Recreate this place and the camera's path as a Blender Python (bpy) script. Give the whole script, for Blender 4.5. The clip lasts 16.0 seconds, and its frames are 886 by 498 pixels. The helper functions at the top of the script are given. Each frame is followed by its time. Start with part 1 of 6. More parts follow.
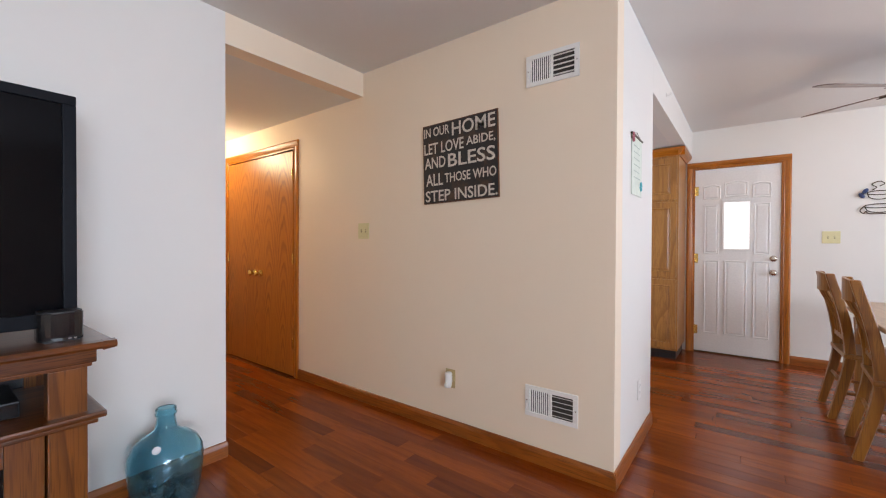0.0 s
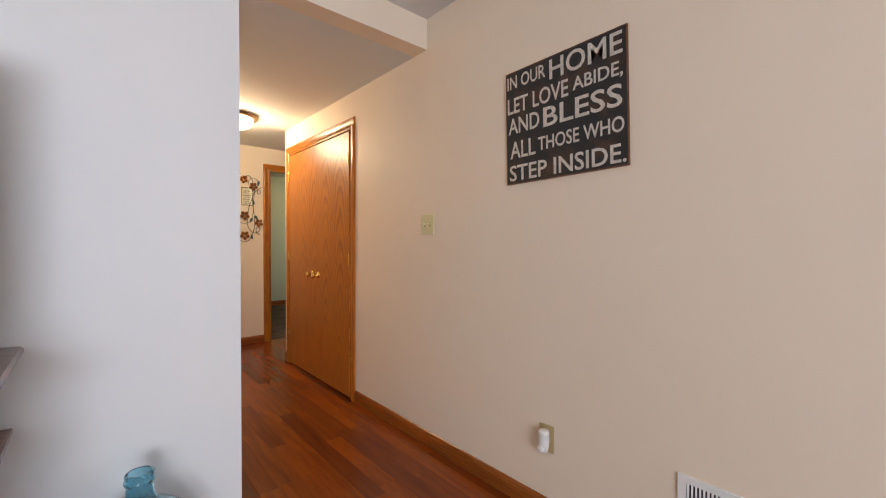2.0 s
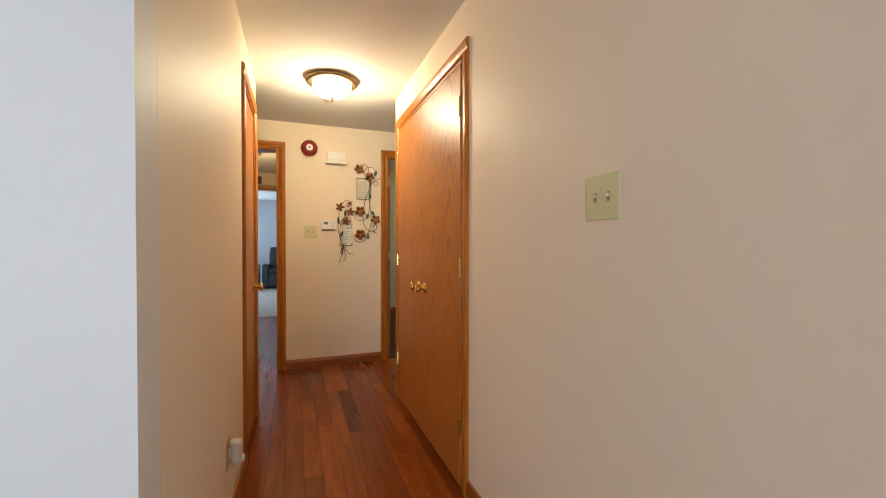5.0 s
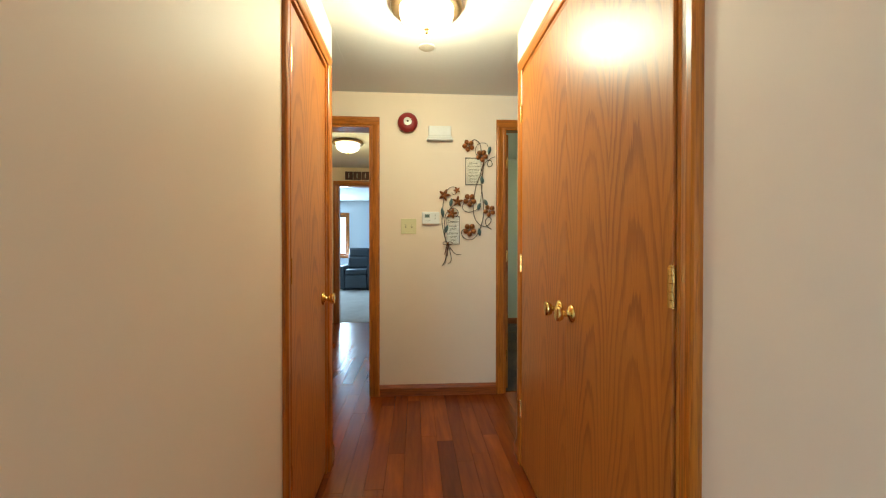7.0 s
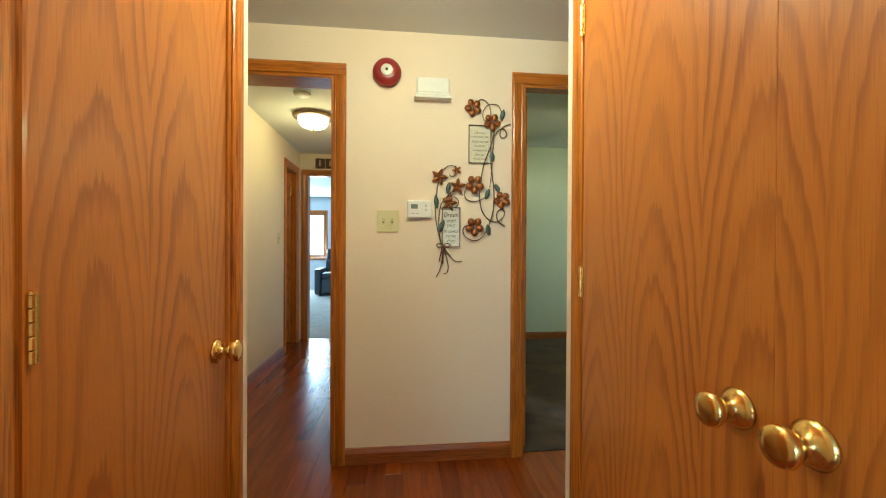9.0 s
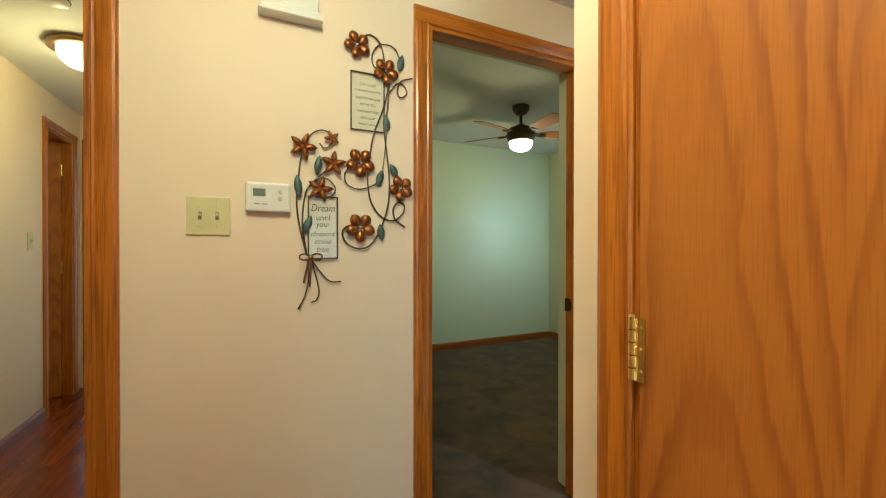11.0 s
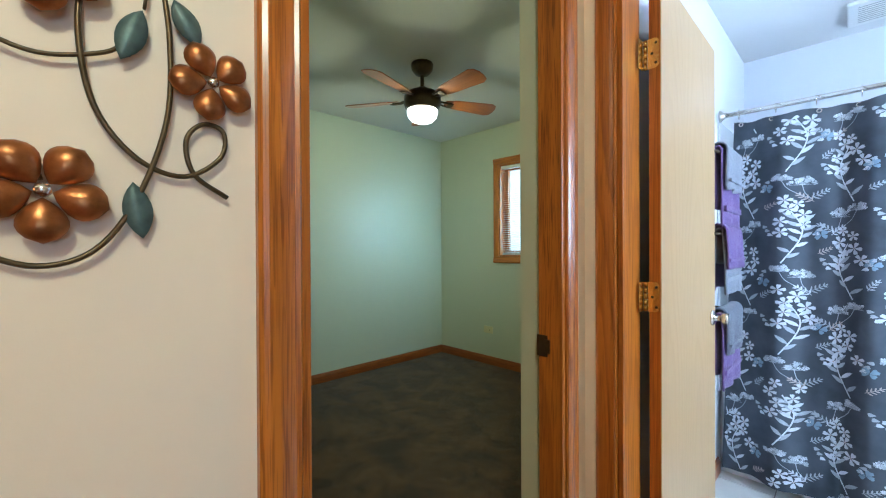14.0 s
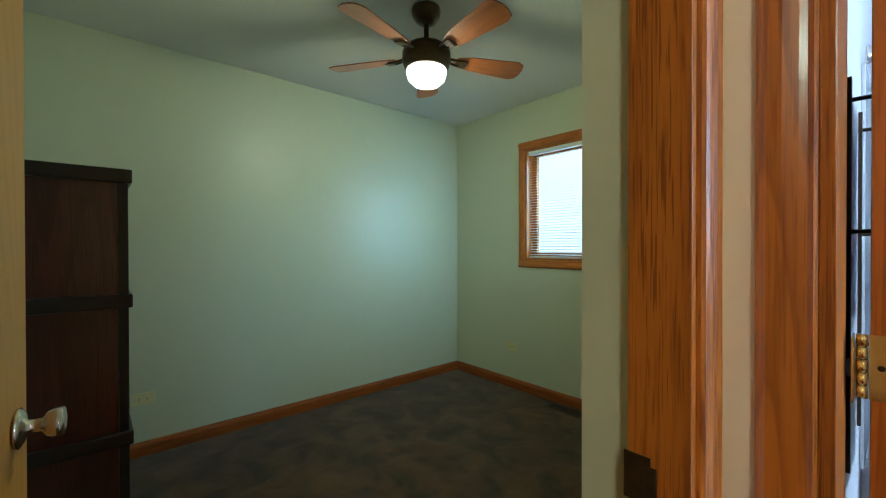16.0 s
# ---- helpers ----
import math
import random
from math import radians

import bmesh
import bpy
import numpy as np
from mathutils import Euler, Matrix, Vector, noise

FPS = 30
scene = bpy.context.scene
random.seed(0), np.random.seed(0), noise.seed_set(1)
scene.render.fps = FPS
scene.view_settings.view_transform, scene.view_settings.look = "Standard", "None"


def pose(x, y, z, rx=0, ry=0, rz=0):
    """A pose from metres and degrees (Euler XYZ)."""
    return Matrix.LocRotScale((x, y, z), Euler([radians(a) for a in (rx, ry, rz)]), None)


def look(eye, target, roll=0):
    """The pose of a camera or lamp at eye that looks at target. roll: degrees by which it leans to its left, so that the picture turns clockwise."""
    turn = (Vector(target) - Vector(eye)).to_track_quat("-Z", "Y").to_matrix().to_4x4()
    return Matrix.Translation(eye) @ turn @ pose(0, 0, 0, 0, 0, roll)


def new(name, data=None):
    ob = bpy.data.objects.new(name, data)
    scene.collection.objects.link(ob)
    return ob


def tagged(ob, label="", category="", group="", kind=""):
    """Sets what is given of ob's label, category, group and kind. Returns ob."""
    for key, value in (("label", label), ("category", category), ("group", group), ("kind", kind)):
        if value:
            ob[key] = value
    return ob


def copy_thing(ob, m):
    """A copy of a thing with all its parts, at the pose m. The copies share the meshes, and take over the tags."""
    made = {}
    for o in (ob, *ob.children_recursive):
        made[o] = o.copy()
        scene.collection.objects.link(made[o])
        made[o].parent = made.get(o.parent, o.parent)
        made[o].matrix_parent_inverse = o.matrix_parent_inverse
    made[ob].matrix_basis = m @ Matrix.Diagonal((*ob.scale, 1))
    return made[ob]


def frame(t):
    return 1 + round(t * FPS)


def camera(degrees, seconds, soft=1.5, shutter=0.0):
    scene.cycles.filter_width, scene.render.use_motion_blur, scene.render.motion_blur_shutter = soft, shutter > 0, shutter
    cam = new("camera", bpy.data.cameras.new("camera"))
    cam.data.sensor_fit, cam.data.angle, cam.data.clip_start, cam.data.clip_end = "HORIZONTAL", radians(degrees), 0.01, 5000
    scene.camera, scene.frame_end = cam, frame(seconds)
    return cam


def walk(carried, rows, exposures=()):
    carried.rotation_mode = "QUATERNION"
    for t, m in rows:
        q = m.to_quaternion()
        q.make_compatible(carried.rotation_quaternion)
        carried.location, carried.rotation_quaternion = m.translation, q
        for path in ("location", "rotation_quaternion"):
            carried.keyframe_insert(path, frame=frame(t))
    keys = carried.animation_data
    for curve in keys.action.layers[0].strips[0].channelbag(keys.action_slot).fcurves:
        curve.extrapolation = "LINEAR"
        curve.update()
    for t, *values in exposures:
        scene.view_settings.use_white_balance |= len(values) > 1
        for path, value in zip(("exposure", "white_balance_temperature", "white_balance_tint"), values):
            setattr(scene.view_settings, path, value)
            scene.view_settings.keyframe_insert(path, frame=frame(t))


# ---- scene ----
cam = camera(95.77, 16.0, 1.15)
# seconds, place, yaw, pitch, roll
PATH = [
    (0.0, 0.065, -0.030, 1.188, 37.23, -0.61, -0.25),
    (0.5, -0.056, 0.104, 1.189, 40.03, -0.63, -0.27),
    (1.0, -0.180, 0.245, 1.190, 42.92, -0.78, -0.25),
    (1.5, -0.304, 0.390, 1.190, 45.74, -0.80, -0.30),
    (2.0, -0.430, 0.544, 1.184, 48.71, -0.92, -0.14),
    (2.5, -0.573, 0.690, 1.187, 51.54, -0.93, -0.11),
    (3.0, -0.726, 0.827, 1.186, 54.85, -1.11, -0.02),
    (3.5, -0.883, 0.959, 1.192, 58.14, -1.06, -0.23),
    (6.0, -1.850, 1.398, 1.150, 78.52, -0.44, 0.08),
    (6.5, -2.100, 1.437, 1.146, 82.82, -0.40, -0.09),
    (7.0, -2.346, 1.458, 1.141, 86.09, -0.46, -0.06),
    (7.5, -2.573, 1.469, 1.142, 87.67, -0.33, 0.09),
    (8.0, -2.805, 1.473, 1.140, 88.14, -0.37, -0.21),
    (10.5, -3.822, 1.497, 1.190, 69.37, -0.28, -0.26),
    (11.0, -3.985, 1.517, 1.194, 64.21, -0.30, -0.04),
    (11.5, -4.142, 1.549, 1.193, 58.95, -0.33, 0.12),
    (12.0, -4.291, 1.613, 1.189, 54.10, -0.36, 0.08),
    (12.5, -4.436, 1.688, 1.194, 50.51, -0.22, 0.12),
    (13.0, -4.553, 1.737, 1.188, 47.72, -0.22, 0.06),
    (13.5, -4.701, 1.794, 1.193, 46.04, -0.21, 0.07),
    (14.0, -4.828, 1.876, 1.204, 45.66, -0.29, 0.27),
    (14.5, -4.943, 1.993, 1.207, 45.76, -0.33, 0.24),
    (15.0, -5.051, 2.123, 1.203, 45.84, -0.35, 0.16),
    (15.5, -5.148, 2.246, 1.207, 46.73, -0.49, 0.17),
    (16.0, -5.232, 2.361, 1.218, 48.92, -0.37, 0.09),
]
EXPOSURE = [(0.0, 0.02, 7050, 20), (3.5, 0.06, 6900, 20), (6.0, 0.06, 6300, 5), (7.5, 0.26, 5550, -4), (8.0, 0.28, 5500, -6), (10.5, 0.34, 6000, -8), (11.5, 0.36, 5450, -6), (12.25, 0.42, 5050, -4), (13.0, 0.38, 5200, 0), (14.0, 0.47, 4900, -1), (14.75, 0.28, 5050, 0), (15.5, 0.2, 5000, -3), (16.0, 0.22, 4950, -4)]
walk(cam, [(t, pose(x, y, z, 90 + pitch, roll, yaw)) for t, x, y, z, yaw, pitch, roll in PATH], EXPOSURE)

# ---- world and large lights ----
world = bpy.data.worlds.new("sky")
scene.world = world
world.use_nodes = True
wn = world.node_tree
sky = wn.nodes.new("ShaderNodeTexSky")
sky.sky_type = "NISHITA"
sky.sun_disc = False
sky.sun_elevation, sky.sun_rotation = radians(48), radians(120)
wn.links.new(sky.outputs[0], wn.nodes["Background"].inputs[0])
wn.nodes["Background"].inputs[1].default_value = 0.12
sun = new("sun", bpy.data.lights.new("sun", "SUN"))
sun.data.energy, sun.data.angle, sun.data.color = 3.0, radians(0.5), (1.0, 0.95, 0.87)
sun.matrix_basis = look((0, 0, 0), (-math.sin(radians(120)), -math.cos(radians(120)), -math.tan(radians(48))))


def area(name, at, target, w, h, watts, colour):
    lamp = new(name, bpy.data.lights.new(name, "AREA"))
    lamp.data.shape, lamp.data.size, lamp.data.size_y = "RECTANGLE", w, h
    lamp.data.energy, lamp.data.color = watts, colour
    lamp.matrix_basis = look(at, target)
    return lamp


def bulb(name, at, watts, colour, radius):
    lamp = new(name, bpy.data.lights.new(name, "POINT"))
    lamp.data.energy, lamp.data.color, lamp.data.shadow_soft_size = watts, colour, radius
    lamp.location = at
    return lamp


DAY = (0.62, 0.80, 1.0)
WARM = (1.0, 0.90, 0.60)
SKY_LIVING, SKY_DINING, SKY_BED, SKY_BATH, SKY_FAR = 185, 72, 7, 48, 160
HALL_WATTS, HALL2_WATTS, BED_WATTS, DINING_WATTS = 31, 9, 20, 12
area("window_light_living", (3.52, -0.92, 1.45), (0, -0.7, 2.3), 2.2, 1.3, SKY_LIVING, DAY)
area("window_light_dining", (3.52, 3.7, 1.35), (0, 3.7, 1.2), 1.7, 1.6, SKY_DINING, DAY)
bed_sky = area("window_light_bedroom", (-6.80, 5.17, 1.56), (-8.13, 4.55, 1.25), 0.85, 0.85, SKY_BED, (0.62, 0.86, 1.0))
bed_sky.data.spread = radians(115)
# The bathroom's source is unseen; this lamp and window_5 are added for it.
area("unseen_bath_light", (-3.16, 3.75, 1.55), (-5.3, 3.8, 1.1), 0.8, 0.9, SKY_BATH, (0.82, 0.88, 1.0))
area("window_light_far", (-13.88, -1.2, 1.4), (-10, -0.6, 0.9), 1.4, 1.3, SKY_FAR, DAY)
# Added with window_6 to brighten the pantry; no kitchen window is seen.
area("kitchen_fill_light", (-2.95, 4.0, 1.5), (-0.6, 4.2, 0.9), 0.9, 0.85, 40, DAY)
bulb("hall_bulb", (-4.265, 1.51, 2.175), HALL_WATTS, WARM, 0.13)
bulb("far_hall_bulb", (-6.85, 0.71, 2.165), HALL2_WATTS, (1.0, 0.80, 0.36), 0.13)
bulb("bedroom_bulb", (-6.80, 3.62, 2.075), BED_WATTS, (1.0, 0.85, 0.44), 0.06)
bulb("dining_bulb", (0.94, 3.82, 2.09), DINING_WATTS, (1.0, 0.96, 0.90), 0.03)

# ---- materials ----


def material(name, rough=0.5, metal=0.0, spec=0.5):
    m = bpy.data.materials.new(name)
    m.use_nodes = True
    nt = m.node_tree
    b = nt.nodes["Principled BSDF"]
    b.inputs["Roughness"].default_value = rough
    b.inputs["Metallic"].default_value = metal
    b.inputs["Specular IOR Level"].default_value = spec
    return m, nt, b


def coords(nt, scale, kind="Object", turn=(0, 0, 0)):
    tc = nt.nodes.new("ShaderNodeTexCoord")
    mp = nt.nodes.new("ShaderNodeMapping")
    mp.inputs["Scale"].default_value = scale
    mp.inputs["Rotation"].default_value = turn
    nt.links.new(tc.outputs[kind], mp.inputs["Vector"])
    return mp.outputs[0]


def noise_node(nt, vec, scale, detail=3.0, rough=0.55, distort=0.0):
    n = nt.nodes.new("ShaderNodeTexNoise")
    n.inputs["Scale"].default_value = scale
    n.inputs["Detail"].default_value = detail
    n.inputs["Roughness"].default_value = rough
    n.inputs["Distortion"].default_value = distort
    nt.links.new(vec, n.inputs["Vector"])
    return n.outputs["Fac"]


def ramp(nt, fac, stops):
    r = nt.nodes.new("ShaderNodeValToRGB")
    el = r.color_ramp.elements
    while len(el) < len(stops):
        el.new(0.5)
    for e, (p, c) in zip(el, stops):
        e.position = p
        e.color = (*c, 1) if len(c) == 3 else c
    nt.links.new(fac, r.inputs[0])
    return r.outputs[0]


def mix(nt, fac, a, b, mode="MIX"):
    m = nt.nodes.new("ShaderNodeMix")
    m.data_type, m.blend_type = "RGBA", mode
    for sock, v in ((m.inputs[0], fac), (m.inputs[6], a), (m.inputs[7], b)):
        if isinstance(v, (int, float)):
            sock.default_value = v
        elif isinstance(v, tuple):
            sock.default_value = (*v, 1)
        else:
            nt.links.new(v, sock)
    return m.outputs[2]


def math_node(nt, op, a, b=0.0):
    m = nt.nodes.new("ShaderNodeMath")
    m.operation = op
    for sock, v in ((m.inputs[0], a), (m.inputs[1], b)):
        if isinstance(v, (int, float)):
            sock.default_value = v
        else:
            nt.links.new(v, sock)
    return m.outputs[0]


def bump(nt, b, height, strength=0.2, distance=0.002):
    n = nt.nodes.new("ShaderNodeBump")
    n.inputs["Strength"].default_value, n.inputs["Distance"].default_value = strength, distance
    nt.links.new(height, n.inputs["Height"])
    nt.links.new(n.outputs[0], b.inputs["Normal"])


def scale3(c, k):
    return tuple(v * k for v in c)


def plain(name, colour, rough=0.5, metal=0.0, vary=0.08, grain=60.0, relief=0.0, spec=0.5):
    m, nt, b = material(name, rough, metal, spec)
    v = coords(nt, (1, 1, 1))
    f = noise_node(nt, v, grain, 4)
    col = ramp(nt, f, [(0.25, scale3(colour, 1 - vary)), (0.75, scale3(colour, 1 + vary))])
    nt.links.new(col, b.inputs["Base Color"])
    big = noise_node(nt, v, grain / 12, 2)
    nt.links.new(math_node(nt, "ADD", rough - 0.06, math_node(nt, "MULTIPLY", big, 0.12)), b.inputs["Roughness"])
    if relief:
        bump(nt, b, f, relief)
    return m


def wall_paint(name, colour, rough=0.52):
    """Rolled latex paint: faint mottling, roller stipple, hand marks."""
    m, nt, b = material(name, rough, 0, 0.35)
    v = coords(nt, (1, 1, 1))
    big = noise_node(nt, v, 1.3, 3)
    small = noise_node(nt, v, 9, 4)
    c = mix(nt, math_node(nt, "MULTIPLY", big, 0.6), scale3(colour, 1.03), scale3(colour, 0.94))
    c = mix(nt, math_node(nt, "MULTIPLY", small, 0.25), c, scale3(colour, 0.93))
    nt.links.new(c, b.inputs["Base Color"])
    bump(nt, b, noise_node(nt, v, 260, 3), 0.12, 0.001)
    return m


def oak(name, axis, light, dark, rings=9.0, rough=0.32, stretch=0.10, coat=0.35, fine=1.0, ringmix=0.8, flecks=0.85, gloss=0.28):
    """Stained oak: arched growth rings drawn out along the grain, with short open pores."""
    m, nt, b = material(name, rough, 0, 0.5)
    b.inputs["Coat Weight"].default_value = coat
    b.inputs["Coat Roughness"].default_value = gloss
    s = [1.0, 1.0, 1.0]
    s["xyz".index(axis)] = stretch
    tc = nt.nodes.new("ShaderNodeTexCoord")
    info = nt.nodes.new("ShaderNodeObjectInfo")
    off = nt.nodes.new("ShaderNodeVectorMath")
    off.operation = "MULTIPLY_ADD"
    cmb = nt.nodes.new("ShaderNodeCombineXYZ")
    for i in range(3):
        nt.links.new(info.outputs["Random"], cmb.inputs[i])
    nt.links.new(cmb.outputs[0], off.inputs[0])
    off.inputs[1].default_value = (17.0, 11.0, 23.0)
    nt.links.new(tc.outputs["Object"], off.inputs[2])
    mp = nt.nodes.new("ShaderNodeMapping")
    mp.inputs["Scale"].default_value = s
    nt.links.new(off.outputs[0], mp.inputs["Vector"])
    field = noise_node(nt, mp.outputs[0], 4.2 * fine, 1.5, 0.35, 0.25)
    saw = math_node(nt, "FRACT", math_node(nt, "MULTIPLY", field, rings))
    line = ramp(nt, saw, [(0.0, (0, 0, 0)), (0.55, (0.25, 0.25, 0.25)), (0.92, (1, 1, 1)), (1.0, (0.1, 0.1, 0.1))])
    mp2 = nt.nodes.new("ShaderNodeMapping")
    s2 = [150.0, 150.0, 150.0]
    s2["xyz".index(axis)] = 5.0
    mp2.inputs["Scale"].default_value = s2
    nt.links.new(off.outputs[0], mp2.inputs["Vector"])
    pores = noise_node(nt, mp2.outputs[0], 1.0, 2)
    pore = ramp(nt, pores, [(0.52, (0, 0, 0)), (0.70, (1, 1, 1))])
    # dark dashes a few centimetres long, gathered in bands along the grain
    mp3 = nt.nodes.new("ShaderNodeMapping")
    s3 = [320.0, 320.0, 320.0]
    s3["xyz".index(axis)] = 9.0
    mp3.inputs["Scale"].default_value = s3
    nt.links.new(off.outputs[0], mp3.inputs["Vector"])
    dash = ramp(nt, noise_node(nt, mp3.outputs[0], 1.0, 1), [(0.54, (0, 0, 0)), (0.62, (1, 1, 1))])
    band = ramp(nt, noise_node(nt, mp.outputs[0], 11.0, 2), [(0.40, (0.15, 0.15, 0.15)), (0.62, (1, 1, 1))])
    fleck = math_node(nt, "MULTIPLY", math_node(nt, "MULTIPLY", dash, band), flecks)
    c = mix(nt, math_node(nt, "MULTIPLY", line, ringmix), light, dark)
    c = mix(nt, math_node(nt, "MULTIPLY", pore, 0.6), c, scale3(dark, 0.75))
    c = mix(nt, fleck, c, scale3(dark, 0.8))
    blot = noise_node(nt, mp.outputs[0], 2.0, 2)
    c = mix(nt, math_node(nt, "MULTIPLY", blot, 0.35), c, scale3(light, 0.72))
    nt.links.new(c, b.inputs["Base Color"])
    bump(nt, b, math_node(nt, "ADD", pores, math_node(nt, "MULTIPLY", line, 0.3)), 0.10, 0.0008)
    return m


def veneer(name, light, dark, leaf=0.25, per_metre=62.0, slope=0.085, rough=0.40, coat=0.22, depth=1.0):
    """Flat-sawn veneer in matched leaves, grain along z: nested arches up the middle of each leaf, straight lines at its sides."""
    m, nt, b = material(name, rough, 0, 0.5)
    b.inputs["Coat Weight"].default_value = coat
    b.inputs["Coat Roughness"].default_value = 0.32
    tc = nt.nodes.new("ShaderNodeTexCoord")
    info = nt.nodes.new("ShaderNodeObjectInfo")
    sep = nt.nodes.new("ShaderNodeSeparateXYZ")
    nt.links.new(tc.outputs["Object"], sep.inputs[0])
    rnd = info.outputs["Random"]
    u = math_node(nt, "ADD", sep.outputs["X"], math_node(nt, "MULTIPLY", rnd, leaf))
    cell = math_node(nt, "FLOOR", math_node(nt, "DIVIDE", u, leaf))
    key = math_node(nt, "ADD", math_node(nt, "MULTIPLY", cell, 3.17), math_node(nt, "MULTIPLY", rnd, 19.0))
    loc = math_node(nt, "SUBTRACT", math_node(nt, "FRACT", math_node(nt, "DIVIDE", u, leaf)), 0.5)
    loc = math_node(nt, "MULTIPLY", loc, leaf)

    def field(su, sz, scale, detail):
        c = nt.nodes.new("ShaderNodeCombineXYZ")
        nt.links.new(math_node(nt, "MULTIPLY", u, su), c.inputs[0])
        nt.links.new(key, c.inputs[1])
        nt.links.new(math_node(nt, "MULTIPLY", sep.outputs["Z"], sz), c.inputs[2])
        return noise_node(nt, c.outputs[0], scale, detail)
    sway = math_node(nt, "SUBTRACT", field(1.0, 1.0, 1.6, 1.0), 0.5)
    wob = math_node(nt, "SUBTRACT", field(22.0, 5.0, 1.0, 3.0), 0.5)
    across = math_node(nt, "ADD", loc, math_node(nt, "ADD", math_node(nt, "MULTIPLY", sway, 0.08), math_node(nt, "MULTIPLY", wob, 0.010)))
    rise = math_node(nt, "ADD", math_node(nt, "MULTIPLY", sep.outputs["Z"], slope), math_node(nt, "MULTIPLY", math_node(nt, "SUBTRACT", field(0.6, 1.0, 1.3, 1.0), -0.1), 0.07))
    teeth = math_node(nt, "SUBTRACT", field(130.0, 7.0, 1.0, 2.0), 0.5)
    rise = math_node(nt, "ADD", rise, math_node(nt, "ADD", math_node(nt, "MULTIPLY", wob, 0.012), math_node(nt, "MULTIPLY", teeth, 0.009)))
    rad = math_node(nt, "SQRT", math_node(nt, "ADD", math_node(nt, "MULTIPLY", across, across), math_node(nt, "MULTIPLY", rise, rise)))
    saw = math_node(nt, "FRACT", math_node(nt, "MULTIPLY", rad, per_metre))
    line = ramp(nt, saw, [(0.0, (0.15, 0.15, 0.15)), (0.45, (0.1, 0.1, 0.1)), (0.80, (0.95, 0.95, 0.95)), (0.90, (1, 1, 1)), (1.0, (0.2, 0.2, 0.2))])
    strength = math_node(nt, "MULTIPLY", ramp(nt, field(5.0, 1.6, 1.0, 2.0), [(0.3, (0.35, 0.35, 0.35)), (0.7, (1, 1, 1))]), depth)
    c = mix(nt, math_node(nt, "MULTIPLY", line, strength), light, dark)
    pore = ramp(nt, field(420.0, 14.0, 1.0, 2.0), [(0.50, (0, 0, 0)), (0.68, (1, 1, 1))])
    c = mix(nt, math_node(nt, "MULTIPLY", pore, 0.30), c, scale3(dark, 0.9))
    c = mix(nt, math_node(nt, "MULTIPLY", field(3.0, 0.9, 1.0, 2.0), 0.35), c, scale3(light, 0.75))
    nt.links.new(c, b.inputs["Base Color"])
    bump(nt, b, math_node(nt, "ADD", pore, math_node(nt, "MULTIPLY", line, 0.4)), 0.08, 0.0008)
    return m


def planks(name, light, dark, rough=0.26):
    """Laminate floor board: each board takes its own tone."""
    m, nt, b = material(name, rough, 0, 0.5)
    info = nt.nodes.new("ShaderNodeObjectInfo")
    geo = nt.nodes.new("ShaderNodeNewGeometry")
    rnd = math_node(nt, "FRACT", math_node(nt, "ADD", info.outputs["Random"], geo.outputs["Random Per Island"]))
    tc = nt.nodes.new("ShaderNodeTexCoord")
    cmb = nt.nodes.new("ShaderNodeCombineXYZ")
    nt.links.new(math_node(nt, "MULTIPLY", rnd, 31.0), cmb.inputs[0])
    nt.links.new(math_node(nt, "MULTIPLY", rnd, 7.0), cmb.inputs[1])
    add = nt.nodes.new("ShaderNodeVectorMath")
    nt.links.new(tc.outputs["Object"], add.inputs[0])
    nt.links.new(cmb.outputs[0], add.inputs[1])
    mp = nt.nodes.new("ShaderNodeMapping")
    mp.inputs["Scale"].default_value = (1.6, 16, 16)
    nt.links.new(add.outputs[0], mp.inputs["Vector"])
    streak = noise_node(nt, mp.outputs[0], 1.5, 4, 0.6, 0.4)
    mp2 = nt.nodes.new("ShaderNodeMapping")
    mp2.inputs["Scale"].default_value = (6, 160, 160)
    nt.links.new(add.outputs[0], mp2.inputs["Vector"])
    fine = noise_node(nt, mp2.outputs[0], 1.0, 2)
    c = mix(nt, ramp(nt, streak, [(0.25, (0, 0, 0)), (0.75, (1, 1, 1))]), dark, light)
    c = mix(nt, math_node(nt, "MULTIPLY", ramp(nt, fine, [(0.5, (0, 0, 0)), (0.75, (1, 1, 1))]), 0.14), c, scale3(dark, 0.8))
    tone = ramp(nt, rnd, [(0.0, (0.55, 0.46, 0.42)), (0.2, (0.85, 0.78, 0.74)), (0.55, (1.0, 0.98, 0.95)), (1.0, (1.28, 1.30, 1.22))])
    c = mix(nt, 1.0, c, tone, "MULTIPLY")
    nt.links.new(c, b.inputs["Base Color"])
    nt.links.new(math_node(nt, "ADD", rough - 0.03, math_node(nt, "MULTIPLY", noise_node(nt, tc.outputs["Object"], 3.0, 2), 0.08)), b.inputs["Roughness"])
    b.inputs["Specular IOR Level"].default_value = 0.4
    bump(nt, b, fine, 0.02, 0.0003)
    return m


def glowing(name, colour, strength):
    m, nt, b = material(name, 0.3)
    b.inputs["Base Color"].default_value = (0.9, 0.88, 0.82, 1)
    b.inputs["Emission Color"].default_value = (*colour, 1)
    b.inputs["Emission Strength"].default_value = strength
    return m


def clear_glass(name, colour=(1, 1, 1), rough=0.0):
    m, nt, b = material(name, rough)
    b.inputs["Base Color"].default_value = (*colour, 1)
    b.inputs["Transmission Weight"].default_value = 1.0
    b.inputs["IOR"].default_value = 1.45
    return m


